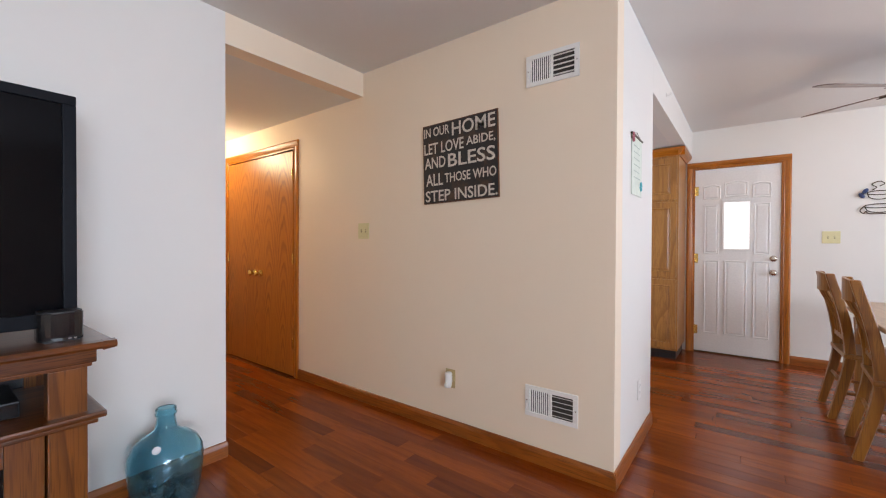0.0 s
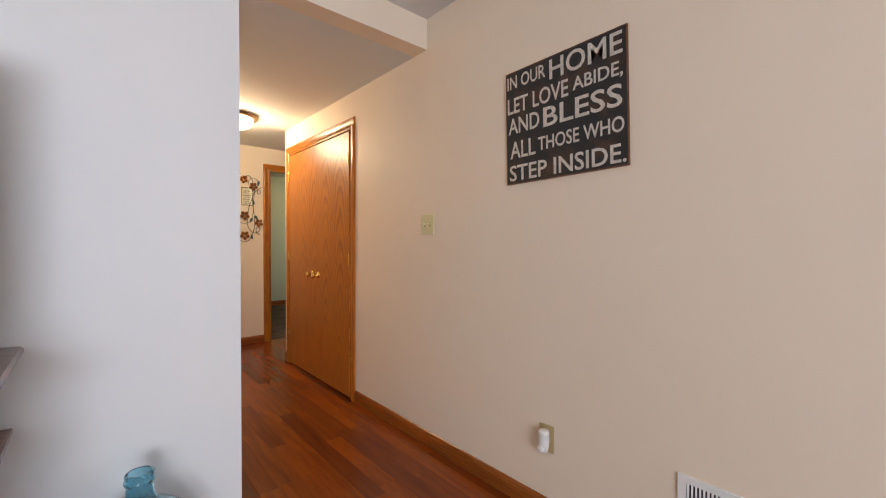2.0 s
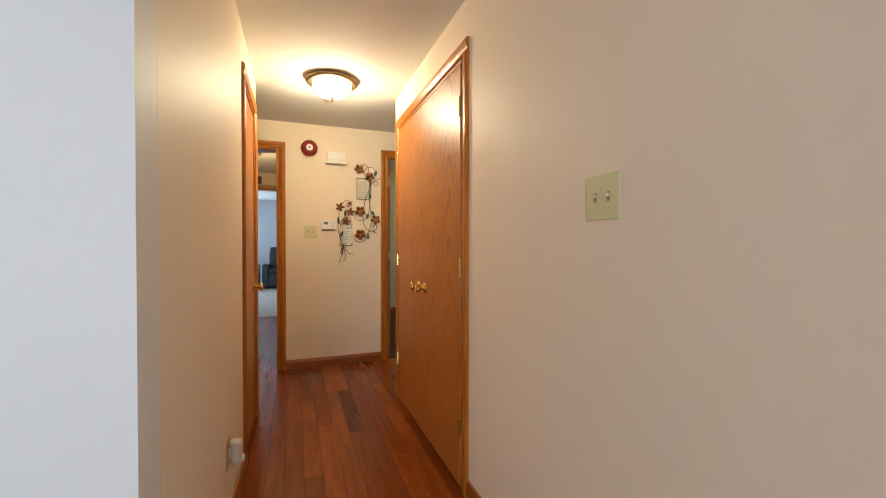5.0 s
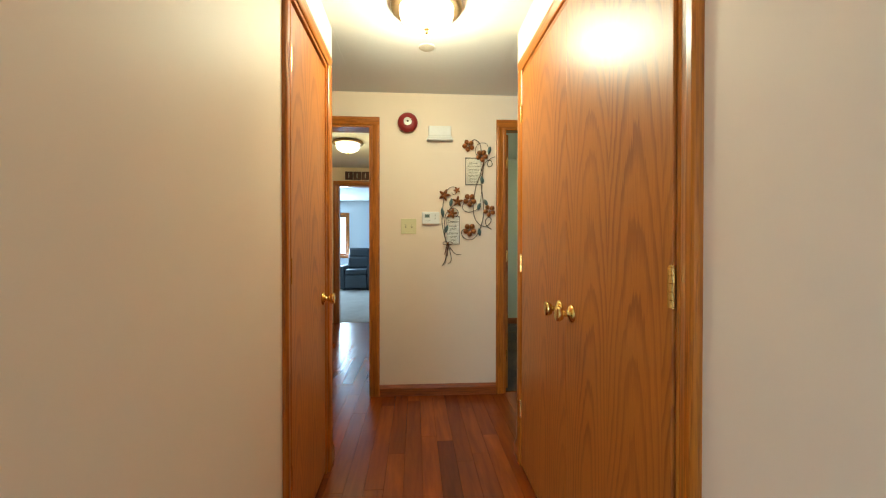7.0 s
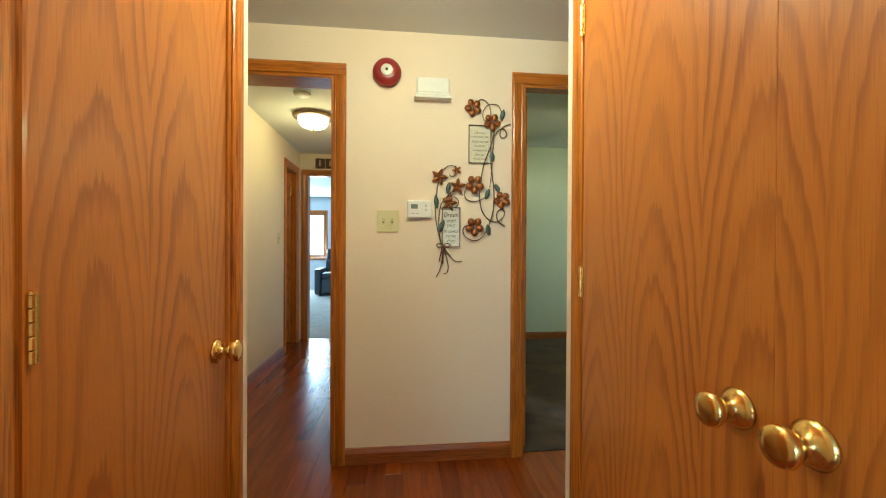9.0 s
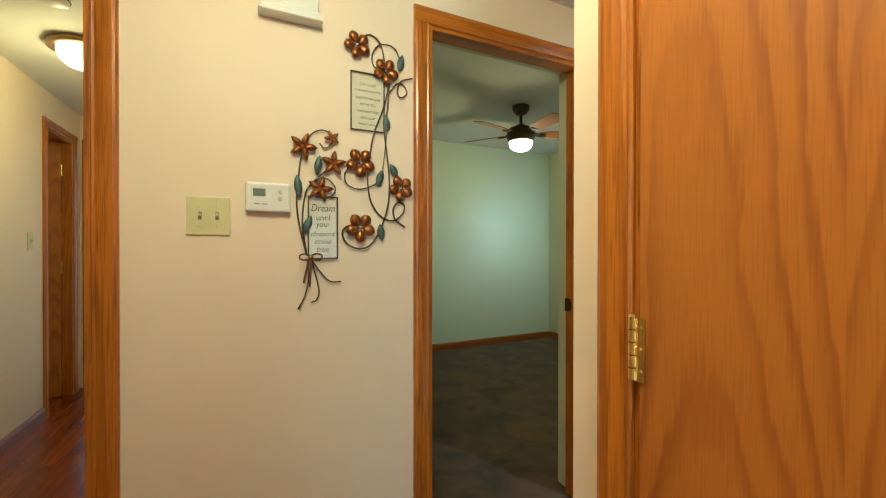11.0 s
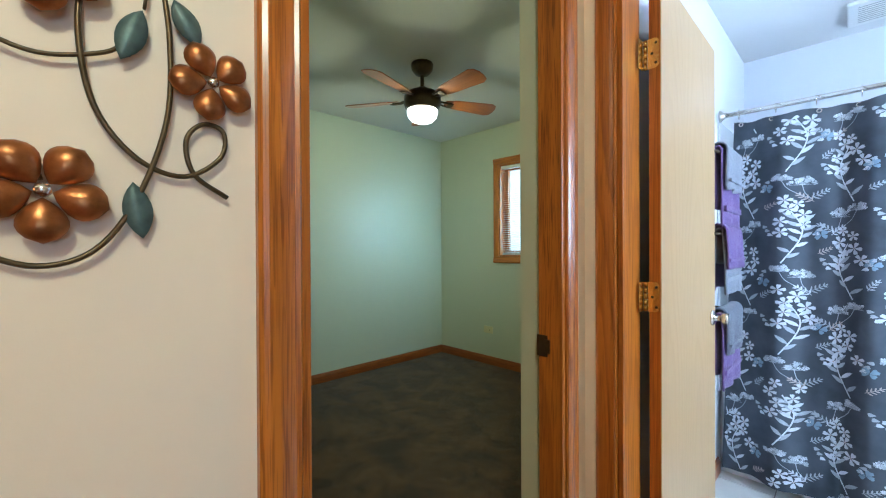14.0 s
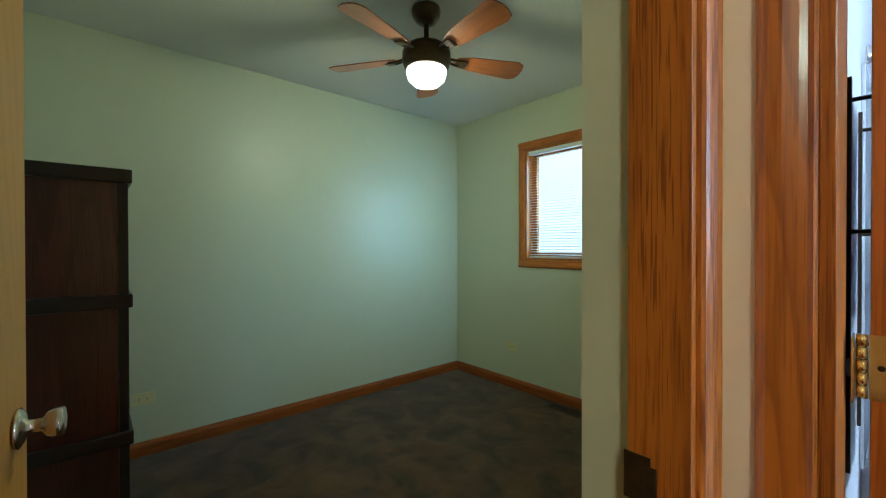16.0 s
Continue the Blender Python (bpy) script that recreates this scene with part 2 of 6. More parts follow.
CREAM = wall_paint("cream_wall_paint", (0.86, 0.725, 0.558))
BEDGREEN = wall_paint("sage_wall_paint", (0.61, 0.64, 0.48), 0.35)
BATHWHITE = wall_paint("bath_wall_paint", (0.78, 0.79, 0.84), 0.4)
FARWHITE = wall_paint("pale_wall_paint", (0.72, 0.76, 0.80))
# whiter than CREAM: the cool window daylight is put into the wall colour
DAYLIT_WALL = wall_paint("daylit_wall_paint", (0.775, 0.755, 0.705))
CEIL = wall_paint("ceiling_paint", (0.74, 0.73, 0.70), 0.8)
OAK_V = oak("oak_upright", "z", (0.54, 0.172, 0.012), (0.170, 0.034, 0.004), rings=14, stretch=0.05, fine=1.6, ringmix=0.5, coat=0.3, gloss=0.16)
OAK_X = oak("oak_along_x", "x", (0.54, 0.172, 0.012), (0.170, 0.034, 0.004), rings=14, stretch=0.05, fine=1.6, ringmix=0.5, coat=0.3, gloss=0.16)
OAK_Y = oak("oak_along_y", "y", (0.54, 0.172, 0.012), (0.170, 0.034, 0.004), rings=14, stretch=0.05, fine=1.6, ringmix=0.5, coat=0.3, gloss=0.16)
DOOR_OAK = veneer("oak_door_veneer", (0.51, 0.175, 0.022), (0.250, 0.058, 0.008))
PALE_DOOR = veneer("birch_door_veneer", (0.55, 0.36, 0.165), (0.44, 0.265, 0.105), leaf=0.36, per_metre=40.0, depth=0.45, coat=0.25)
FLOORWOOD = planks("cherry_laminate", (0.285, 0.057, 0.0045), (0.150, 0.026, 0.0025), 0.22)
BRASS = plain("aged_brass", (0.83, 0.60, 0.20), 0.24, 1.0, 0.12)
NICKEL = plain("brushed_nickel", (0.62, 0.58, 0.52), 0.25, 1.0, 0.06)
BRONZE = plain("oil_rubbed_bronze", (0.075, 0.052, 0.030), 0.35, 0.7, 0.2)
ALMOND = plain("almond_plastic", (0.70, 0.65, 0.36), 0.35, 0, 0.04)
WHITEPLASTIC = plain("white_plastic", (0.80, 0.79, 0.74), 0.35, 0, 0.03)
WHITEPAINT = plain("white_enamel", (0.80, 0.79, 0.76), 0.35, 0, 0.04)
DARKSLOT = plain("dark_slot", (0.012, 0.011, 0.010), 0.7)
GLASS = clear_glass("window_glass")

# ---- building helpers ----


def link(name, bm, mat, parent=None, smooth=False):
    me = bpy.data.meshes.new(name)
    bm.normal_update()
    bm.to_mesh(me)
    bm.free()
    me.materials.append(mat)
    if smooth:
        for p in me.polygons:
            p.use_smooth = True
    ob = new(name, me)
    ob.parent = parent
    return ob


def part(name, bm, mat, parent, label="", smooth=False):
    ob = link(name, bm, mat, parent, smooth)
    if label:
        tagged(ob, label)
    return ob


def thing(name, label, category, group="", at=(0, 0, 0)):
    ob = new(name)
    ob.location = at
    ob.empty_display_size = 0.05
    return tagged(ob, label, category, group)


def structure(name, bm, mat, label="", category=""):
    return tagged(link(name, bm, mat), label, category, "", "structure")


def box(bm, x0, x1, y0, y1, z0, z1, bevel=0.0, m=None):
    x0, x1 = min(x0, x1), max(x0, x1)
    y0, y1 = min(y0, y1), max(y0, y1)
    z0, z1 = min(z0, z1), max(z0, z1)
    vs = [bm.verts.new((x, y, z)) for x in (x0, x1) for y in (y0, y1) for z in (z0, z1)]
    fs = [bm.faces.new([vs[i] for i in f]) for f in ((0, 1, 3, 2), (4, 6, 7, 5), (0, 4, 5, 1), (2, 3, 7, 6), (0, 2, 6, 4), (1, 5, 7, 3))]
    if bevel:
        es = list({e for f in fs for e in f.edges})
        out = bmesh.ops.bevel(bm, geom=es, offset=bevel, segments=2, profile=0.6, affect="EDGES")
        vs = list({v for f in out["faces"] for v in f.verts} | {v for v in vs if v.is_valid})
    if m is not None:
        bmesh.ops.transform(bm, matrix=m, verts=[v for v in vs if v.is_valid])
    return bm


def boxes(*args, bevel=0.0):
    bm = bmesh.new()
    for a in args:
        box(bm, *a, bevel=bevel)
    return bm


def turned(profile, segments=32, m=None, bm=None):
    """A lathe round z through (radius, height) pairs."""
    bm = bm or bmesh.new()
    rings = []
    for r, z in profile:
        if r < 1e-5:
            rings.append([bm.verts.new((0, 0, z))])
        else:
            rings.append([bm.verts.new((r * math.cos(2 * math.pi * i / segments), r * math.sin(2 * math.pi * i / segments), z)) for i in range(segments)])
    for a, b in zip(rings, rings[1:]):
        for i in range(segments):
            j = (i + 1) % segments
            if len(a) == 1 and len(b) == 1:
                continue
            if len(a) == 1:
                bm.faces.new((a[0], b[j], b[i]))
            elif len(b) == 1:
                bm.faces.new((a[i], a[j], b[0]))
            else:
                bm.faces.new((a[i], a[j], b[j], b[i]))
    bmesh.ops.recalc_face_normals(bm, faces=bm.faces)
    if m is not None:
        bmesh.ops.transform(bm, matrix=m, verts=[v for r in rings for v in r])
    return bm


def tube(points, r, segments=8, bm=None, taper=None, closed=False):
    """A round bar along points; taper: radius factor at the end."""
    bm = bm or bmesh.new()
    pts = [Vector(p) for p in points]
    rings = []
    n = len(pts)
    for i, p in enumerate(pts):
        a, b = pts[max(i - 1, 0)], pts[min(i + 1, n - 1)]
        if closed:
            a, b = pts[i - 1], pts[(i + 1) % n]
        d = (b - a).normalized()
        u = d.orthogonal().normalized() if i == 0 else (u - d * u.dot(d)).normalized()
        w = d.cross(u)
        rr = r if taper is None else r * (1 + (taper - 1) * i / max(n - 1, 1))
        rings.append([bm.verts.new(p + rr * (u * math.cos(2 * math.pi * k / segments) + w * math.sin(2 * math.pi * k / segments))) for k in range(segments)])
    pairs = list(zip(rings, rings[1:])) + ([(rings[-1], rings[0])] if closed else [])
    for a, b in pairs:
        for k in range(segments):
            j = (k + 1) % segments
            bm.faces.new((a[k], a[j], b[j], b[k]))
    if not closed:
        bm.faces.new(rings[0][::-1])
        bm.faces.new(rings[-1])
    bmesh.ops.recalc_face_normals(bm, faces=bm.faces)
    return bm


def extruded(outline, depth, m=None, bevel=0.0):
    """A flat outline in x, z pulled along y by depth."""
    bm = bmesh.new()
    f = bm.faces.new([bm.verts.new((x, 0, z)) for x, z in outline])
    out = bmesh.ops.extrude_face_region(bm, geom=[f])
    bmesh.ops.translate(bm, vec=(0, depth, 0), verts=[v for v in out["geom"] if isinstance(v, bmesh.types.BMVert)])
    bmesh.ops.recalc_face_normals(bm, faces=bm.faces)
    if bevel:
        bmesh.ops.bevel(bm, geom=list(bm.edges), offset=bevel, segments=2, profile=0.6, affect="EDGES")
    if m is not None:
        bmesh.ops.transform(bm, matrix=m, verts=bm.verts)
    return bm


def rail(profile, path_from, path_to, up=(0, 0, 1), out=(0, -1, 0)):
    """A moulding: a profile of (outwards, upwards) pairs swept from one point to another."""
    bm = bmesh.new()
    up, out = Vector(up), Vector(out)
    ends = [[bm.verts.new(Vector(p) + out * a + up * b) for a, b in profile] for p in (path_from, path_to)]
    n = len(profile)
    for i in range(n):
        j = (i + 1) % n
        bm.faces.new((ends[0][i], ends[0][j], ends[1][j], ends[1][i]))
    bm.faces.new(ends[0][::-1])
    bm.faces.new(ends[1])
    bmesh.ops.recalc_face_normals(bm, faces=bm.faces)
    return bm


def wall(name, axis, at, thick, lo, hi, z0, z1, mat, openings=(), label=""):
    """A wall whose visible face lies at axis = at and whose body runs thick metres behind it. openings: (from, to, bottom, top)."""
    bm = bmesh.new()

    def piece(a, b, c, d):
        if b - a < 1e-4 or d - c < 1e-4:
            return
        if axis == "x":
            box(bm, at, at + thick, a, b, c, d)
        else:
            box(bm, a, b, at, at + thick, c, d)
    u = lo
    for a, b, c, d in sorted(openings):
        piece(u, a, z0, z1)
        piece(a, b, z0, c)
        piece(a, b, d, z1)
        u = b
    piece(u, hi, z0, z1)
    return structure(name, bm, mat, label or "painted drywall wall", "wall")


# ---- the plan ----
ZL, ZH, ZB = 2.47, 2.297, 2.405      # ceilings: living room, hall, bedroom and bath
YS, XT, YH = 2.012, -2.245, 1.012     # sign wall, television wall, hall's other wall
XE, XC = -5.40, -0.44               # hall's end wall, corner to the dining side
XA, YBATH = -4.50, 3.04             # side passage: its wall, and the wall of the bath door
XB0, XB1, YB0, YB1 = -5.555, -8.13, 2.09, 5.076   # bedroom
XBATH, YBATH1, XBATHE = -5.33, 5.15, -3.10        # bathroom
XF = -8.36                          # end of the far hall
DOOR = 2.035

# floors
structure("floor", boxes((-8.36, 3.7, -3.2, 5.4, -0.10, -0.012)), plain("floor_underlay", (0.05, 0.02, 0.01), 0.8), "dark underlay beneath the floorboards", "floor")

# walls
wall("wall_sign", "y", YS, 0.12, XA, XC, 0, ZL, CREAM, [(-4.377, -3.145, 0, DOOR + 0.012)], "cream wall with a word sign and closet doors")
wall("wall_dining_side", "x", XC - 0.002, -0.12, YS + 0.12, 2.93, 0, ZL, DAYLIT_WALL, (), "off-white wall beside the dining area")
wall("wall_television", "x", XT, -0.12, -3.2, YH, 0, ZL, DAYLIT_WALL, (), "off-white wall behind the television")
wall("header_hall", "x", XT, -0.12, YH, YS - 0.001, ZH, ZL, CREAM, (), "cream dropped header over the hall opening")
wall("wall_hall", "y", YH, -0.12, -4.52, XT - 0.121, 0, ZH, CREAM, [(-4.39, -3.782, 0, DOOR + 0.012)], "cream hall wall with an oak closet door")
wall("wall_hall_return", "x", -4.52, 0.12, -0.2, YH - 0.121, 0, ZH, CREAM)
wall("wall_hall_south", "y", 0.0, -0.12, -5.40, -4.40, 0, ZH, CREAM)
wall("wall_hall_end", "x", XE, -0.075, -0.2, YBATH, 0, ZH + 0.14, CREAM, [(0.34, 1.125, 0, DOOR + 0.012), (2.138, 2.912, 0, DOOR + 0.012)], "cream wall at the end of the hall")
wall("wall_passage", "x", XA, 0.12, YS + 0.121, YBATH, 0, ZH, CREAM)
wall("wall_bath_door", "y", YBATH, 0.06, XE - 0.07, XBATHE, 0, ZB, CREAM, [(-5.30, -4.585, 0, DOOR + 0.012)])
wall("wall_bath_inner", "y", YBATH + 0.0605, 0.06, XBATH - 0.1, XBATHE, 0, ZB, BATHWHITE, [(-5.30, -4.585, 0, DOOR + 0.012)])
wall("wall_north", "y", 5.29, 0.14, -3.0, 3.6, 0, ZL, DAYLIT_WALL, [(-0.425, 0.352, 0, DOOR + 0.02)], "off-white wall with the white entry door")
wall("wall_east", "x", 3.6, 0.16, -3.2, 5.43, 0, ZL, CREAM, [(-2.0, 0.15, 0.8, 2.1), (2.85, 4.55, 0.55, 2.15)], "cream outer wall with two windows")
wall("wall_south", "y", -3.2, -0.14, XT, 3.6, 0, ZL, CREAM)
wall("wall_kitchen", "x", -3.0, -0.12, 2.95, 5.29, 0, ZL, CREAM, [(3.5, 4.5, 1.05, 2.0)], "cream kitchen wall with an opening for an added window")
wall("wall_kitchen_south", "y", 2.93, -0.12, -3.0, XC - 0.123, 0, ZL, CREAM)
wall("header_kitchen", "x", XC - 0.002, -0.12, 2.931, 5.289, 2.205, ZL, DAYLIT_WALL, (), "off-white header over the kitchen opening")
# far hall
wall("wall_far_hall_left", "y", 0.23, -0.12, XF, -5.476, 0, ZH, CREAM, [(-8.20, -7.74, 0, DOOR)], "cream far hall wall")
wall("wall_far_hall_right", "y", 1.19, 0.12, XF, -5.476, 0, ZH, CREAM)
wall("wall_far_hall_end", "x", XF, -0.12, 0.11, 1.31, 0, ZH, CREAM, [(0.31, 1.09, 0, DOOR)])
structure("wall_far_room_closet", boxes((-8.30, -7.60, -0.75, -0.65, 0, ZH)), CREAM, "cream wall closing off the side room", "wall")
# unseen ceiling and wall, added to keep sky light out of the side room
structure("ceiling_side_room_block", boxes((XF, -7.40, -0.75, 0.1095, ZH, ZH + 0.08)), CEIL, "unseen white ceiling closing the side room to the sky", "ceiling")
structure("wall_side_room_block", boxes((-7.48, -7.40, -0.65, 0.1095, 0, ZH)), CREAM, "cream wall closing off the side room", "wall")
# far room
wall("wall_far_room_west", "x", -14.0, -0.16, -4.0, 3.0, 0, 2.42, FARWHITE, [(-1.65, -0.50, 0.85, 2.02)], "pale wall with a bright window")
wall("wall_far_room_south", "y", -4.0, -0.12, -14.0, XF - 0.12, 0, 2.42, FARWHITE)
wall("wall_far_room_north", "y", 2.0, 0.08, -14.0, XF - 0.12, 0, 2.42, FARWHITE)
wall("wall_far_room_east", "x", XF - 0.121, 0.06, -4.0, 0.109, 0, 2.42, FARWHITE)
structure("ceiling_far_room", boxes((-14.1, XF - 0.122, -4.0, 2.0, 2.42, 2.5)), CEIL, "white ceiling", "ceiling")
# bedroom
wall("wall_bedroom_door", "x", XB0, 0.079, YB0 - 0.1, YB1, 0, ZB, BEDGREEN, [(2.10, 2.925, 0, DOOR + 0.03)], "sage green bedroom wall beside the door")
wall("wall_bedroom_west", "x", XB1, -0.12, YB0, YB1, 0, ZB, BEDGREEN, (), "sage green bedroom wall")
wall("wall_bedroom_south", "y", YB0, -0.10, XB1, XB0 - 0.001, 0, ZB, BEDGREEN, (), "sage green bedroom wall")
wall("wall_bedroom_north", "y", YB1, 0.15, XB1 - 0.12, XB0, 0, ZB, BEDGREEN, [(-7.30, -6.30, 1.105, 2.02)], "sage green bedroom wall with a window")
# bathroom
wall("wall_bath_west", "x", XBATH, -0.10, YBATH + 0.121, YBATH1, 0, ZB, BATHWHITE, (), "white bathroom wall")
wall("wall_bath_north", "y", YBATH1, 0.1, XBATH, XBATHE, 0, ZB, BATHWHITE)
wall("wall_bath_east", "x", XBATHE, 0.1, YBATH + 0.121, YBATH1, 0, ZB, BATHWHITE, [(3.35, 4.15, 1.1, 2.0)], "white bathroom wall with an opening for an added window")
# closets behind the oak doors
structure("wall_closet_back", boxes((-4.379, -0.7, 2.75, 2.80, 0, ZL)), CREAM, "closet back wall", "wall")
structure("wall_hall_closet_back", boxes((-4.399, -3.0, 0.25, 0.30, 0, ZH), (-3.05, -3.0, 0.301, 0.899, 0, ZH)), CREAM, "closet back wall", "wall")
# ceilings
structure("ceiling_closets", boxes((-4.52, XC - 0.125, YS + 0.1215, 2.925, ZL + 0.101, ZL + 0.13), (-4.52, XT - 0.13, -0.1, YH - 0.005, ZH + 0.081, ZH + 0.1)), CEIL, "closet ceiling", "ceiling")
structure("ceiling_living", boxes((XT, 3.6, -3.2, YS - 0.0005, ZL, ZL + 0.1), (XC - 0.001, 3.6, YS - 0.0005, 5.29, ZL, ZL + 0.1)), CEIL, "white living and dining room ceiling", "ceiling")
structure("ceiling_kitchen", boxes((-3.0, XC - 0.1225, 2.932, 5.289, 2.207, 2.3)), CEIL, "low white kitchen ceiling", "ceiling")
structure("ceiling_hall", boxes((XE, XT - 0.121, YH - 0.0, YS, ZH, ZH + 0.08), (XE, -4.521, 0.0, YH - 0.0005, ZH, ZH + 0.08), (XE, XA, YS + 0.0005, YBATH, ZH, ZH + 0.08)), CEIL, "white hall ceiling", "ceiling")
structure("ceiling_far_hall", boxes((XF, XE - 0.08, 0.2301, 1.19, ZH, ZH + 0.08)), CEIL, "white far hall ceiling", "ceiling")
structure("ceiling_bedroom", boxes((XB1, XB0, YB0, YB1, ZB, ZB + 0.08)), CEIL, "white bedroom ceiling", "ceiling")
structure("ceiling_bath", boxes((XBATH, XBATHE, YBATH + 0.121, YBATH1, ZB, ZB + 0.08)), CEIL, "white bathroom ceiling", "ceiling")

# ---- doors, frames and baseboards ----
CASING = [(0.0, 0.0), (0.009, 0.0), (0.013, 0.004), (0.010, 0.010), (0.013, 0.018), (0.017, 0.034), (0.018, 0.050), (0.015, 0.057), (0.010, 0.062), (0.0, 0.062)]
BASE = [(0.0, 0.0), (0.013, 0.0), (0.013, 0.060), (0.010, 0.070), (0.006, 0.082), (0.0, 0.086)]


def door_frame(axis, at, out, a, b, top, depth, label, sides="ab"):
    """Oak casing round an opening from a to b on the face axis = at, with the jambs that line it. out: +1 or -1, the way the face looks."""
    fr = tagged(new("trim"), label, "door frame", "", "structure")
    o = (out, 0, 0) if axis == "x" else (0, out, 0)
    side = (0, 1, 0) if axis == "x" else (1, 0, 0)

    def pt(u, z):
        return (at, u, z) if axis == "x" else (u, at, z)
    rev = tuple(-v for v in side)
    if "a" in sides:
        part("casing", rail(CASING, pt(a, 0), pt(a, top), rev, o), OAK_V, fr)
    if "b" in sides:
        part("casing", rail(CASING, pt(b, 0), pt(b, top), side, o), OAK_V, fr)
    part("casing_head", rail(CASING, pt(a - 0.062, top + 0.0005), pt(b + 0.062, top + 0.0005), (0, 0, 1), o), OAK_Y if axis == "x" else OAK_X, fr)
    d0, d1 = at + out * 0.004, at - out * depth
    t = 0.016
    for u0, u1, z0, z1, m in ((a, a + t, 0, top, OAK_V), (b - t, b, 0, top, OAK_V), (a + t, b - t, top - t, top, OAK_Y if axis == "x" else OAK_X)):
        args = (d0, d1, u0, u1, z0, z1) if axis == "x" else (u0, u1, d0, d1, z0, z1)
        part("jamb", boxes(args, bevel=0.002), m, fr)
    return fr


def stops(fr, axis, p, a, b, top, w=0.011, d=0.03):
    for u0, u1, z0, z1 in ((a + 0.016, a + 0.016 + w, 0, top - 0.016), (b - 0.016 - w, b - 0.016, 0, top - 0.016), (a + 0.027, b - 0.027, top - 0.027, top - 0.016)):
        args = (p, p + d, u0, u1, z0, z1) if axis == "x" else (u0, u1, p, p + d, z0, z1)
        part("door_stop", boxes(args, bevel=0.002), OAK_V, fr)


def knob_mesh(r=0.027, reach=0.058):
    return turned([(0, 0), (0.031, 0), (0.032, 0.004), (0.024, 0.009), (0.011, 0.013), (0.010, reach - 0.028), (r * 0.8, reach - 0.022), (r, reach - 0.010), (r * 0.92, reach - 0.002), (r * 0.5, reach), (0, reach)], 24)


def hinge(parent, m, height=0.088, leaf=0.032, metal=None):
    """A butt hinge with its knuckle upright at the origin of m and a leaf to either side."""
    metal = metal or BRASS
    bm = bmesh.new()
    for k in range(5):
        z0 = -height / 2 + k * height / 5
        turned([(0, z0 + 0.0006), (0.0055, z0 + 0.0006), (0.006, z0 + 0.0015), (0.006, z0 + height / 5 - 0.0015), (0.0055, z0 + height / 5 - 0.0006), (0, z0 + height / 5 - 0.0006)], 12, None, bm)
    turned([(0, height / 2), (0.007, height / 2), (0.006, height / 2 + 0.004), (0, height / 2 + 0.006)], 12, None, bm)
    box(bm, 0.004, leaf, 0.001, 0.003, -height / 2, height / 2)
    box(bm, -leaf * 0.35, -0.004, 0.001, 0.003, -height / 2, height / 2)
    for z in (-0.03, 0.0, 0.03):
        turned([(0, 0), (0.0035, 0), (0.003, 0.001), (0, 0.0012)], 10, Matrix.Translation((leaf * 0.62, 0.001, z)) @ pose(0, 0, 0, 90, 0, 0), bm)
    bmesh.ops.transform(bm, matrix=m, verts=bm.verts)
    return part("hinge", bm, metal, parent, "polished brass butt hinge")


def edge_hinge(parent, z, height=0.09, jamb_leaf=True):
    """A brass leaf with rounded outer corners let into a door's hinge edge, with its screws, and the knuckle behind it."""
    out, rc = [], 0.012
    for cz, a0 in ((height / 2 - rc, 90), (-height / 2 + rc, 180)):
        out += [(0.005 + rc + rc * math.cos(radians(a0 + 15 * k)), cz + rc * math.sin(radians(a0 + 15 * k))) for k in range(7)]
    out += [(0.036, -height / 2), (0.036, height / 2)]
    turn = Matrix(((0, 1, 0, -0.0056), (1, 0, 0, 0), (0, 0, 1, z), (0, 0, 0, 1)))
    leaf = part("hinge", extruded(out, 0.0024, turn), BRASS, parent, "brass butt hinge leaf with rounded corners")
    for y, dz in ((0.013, 0.030), (0.024, 0.0), (0.013, -0.030)):
        part("screw", turned([(0, 0), (0.0042, 0), (0.0036, 0.0012), (0.0012, 0.0014), (0, 0.0006)], 12, pose(-0.0056, y, z + dz, 0, -90, 0)), BRONZE, leaf, "dark screw head")
    if jamb_leaf:
        bm = bmesh.new()
        for k in range(5):
            turned([(0, 0.0006), (0.006, 0.0006), (0.006, height / 5 - 0.0006), (0, height / 5 - 0.0006)], 12, pose(-0.004, 0.043, z - height / 2 + k * height / 5), bm)
        part("knuckle", bm, BRASS, leaf, "", True)
        part("jamb_leaf", boxes((-0.040, -0.004, 0.0495, 0.0515, z - height / 2, z + height / 2), bevel=0.0006), BRASS, leaf)


def slab(name, label, length, mat, thick=0.035, z0=0.012, z1=2.018):
    """A flush door in its own space: hinge edge at x = 0, reaching to x = length, front face at y = 0 and body behind it at y > 0."""
    ob = link(name, boxes((0, length, 0, thick, z0, z1), bevel=0.002), mat)
    return tagged(ob, label, "door", "", "structure")


GOLD_DOOR = veneer("golden_oak_veneer", (0.60, 0.30, 0.045), (0.44, 0.185, 0.022), leaf=0.34, per_metre=45.0, depth=0.5, coat=0.05)
# double closet doors
fr = door_frame("y", YS, -1, -4.377, -3.145, DOOR + 0.012, 0.10, "oak casing round the double closet doors")
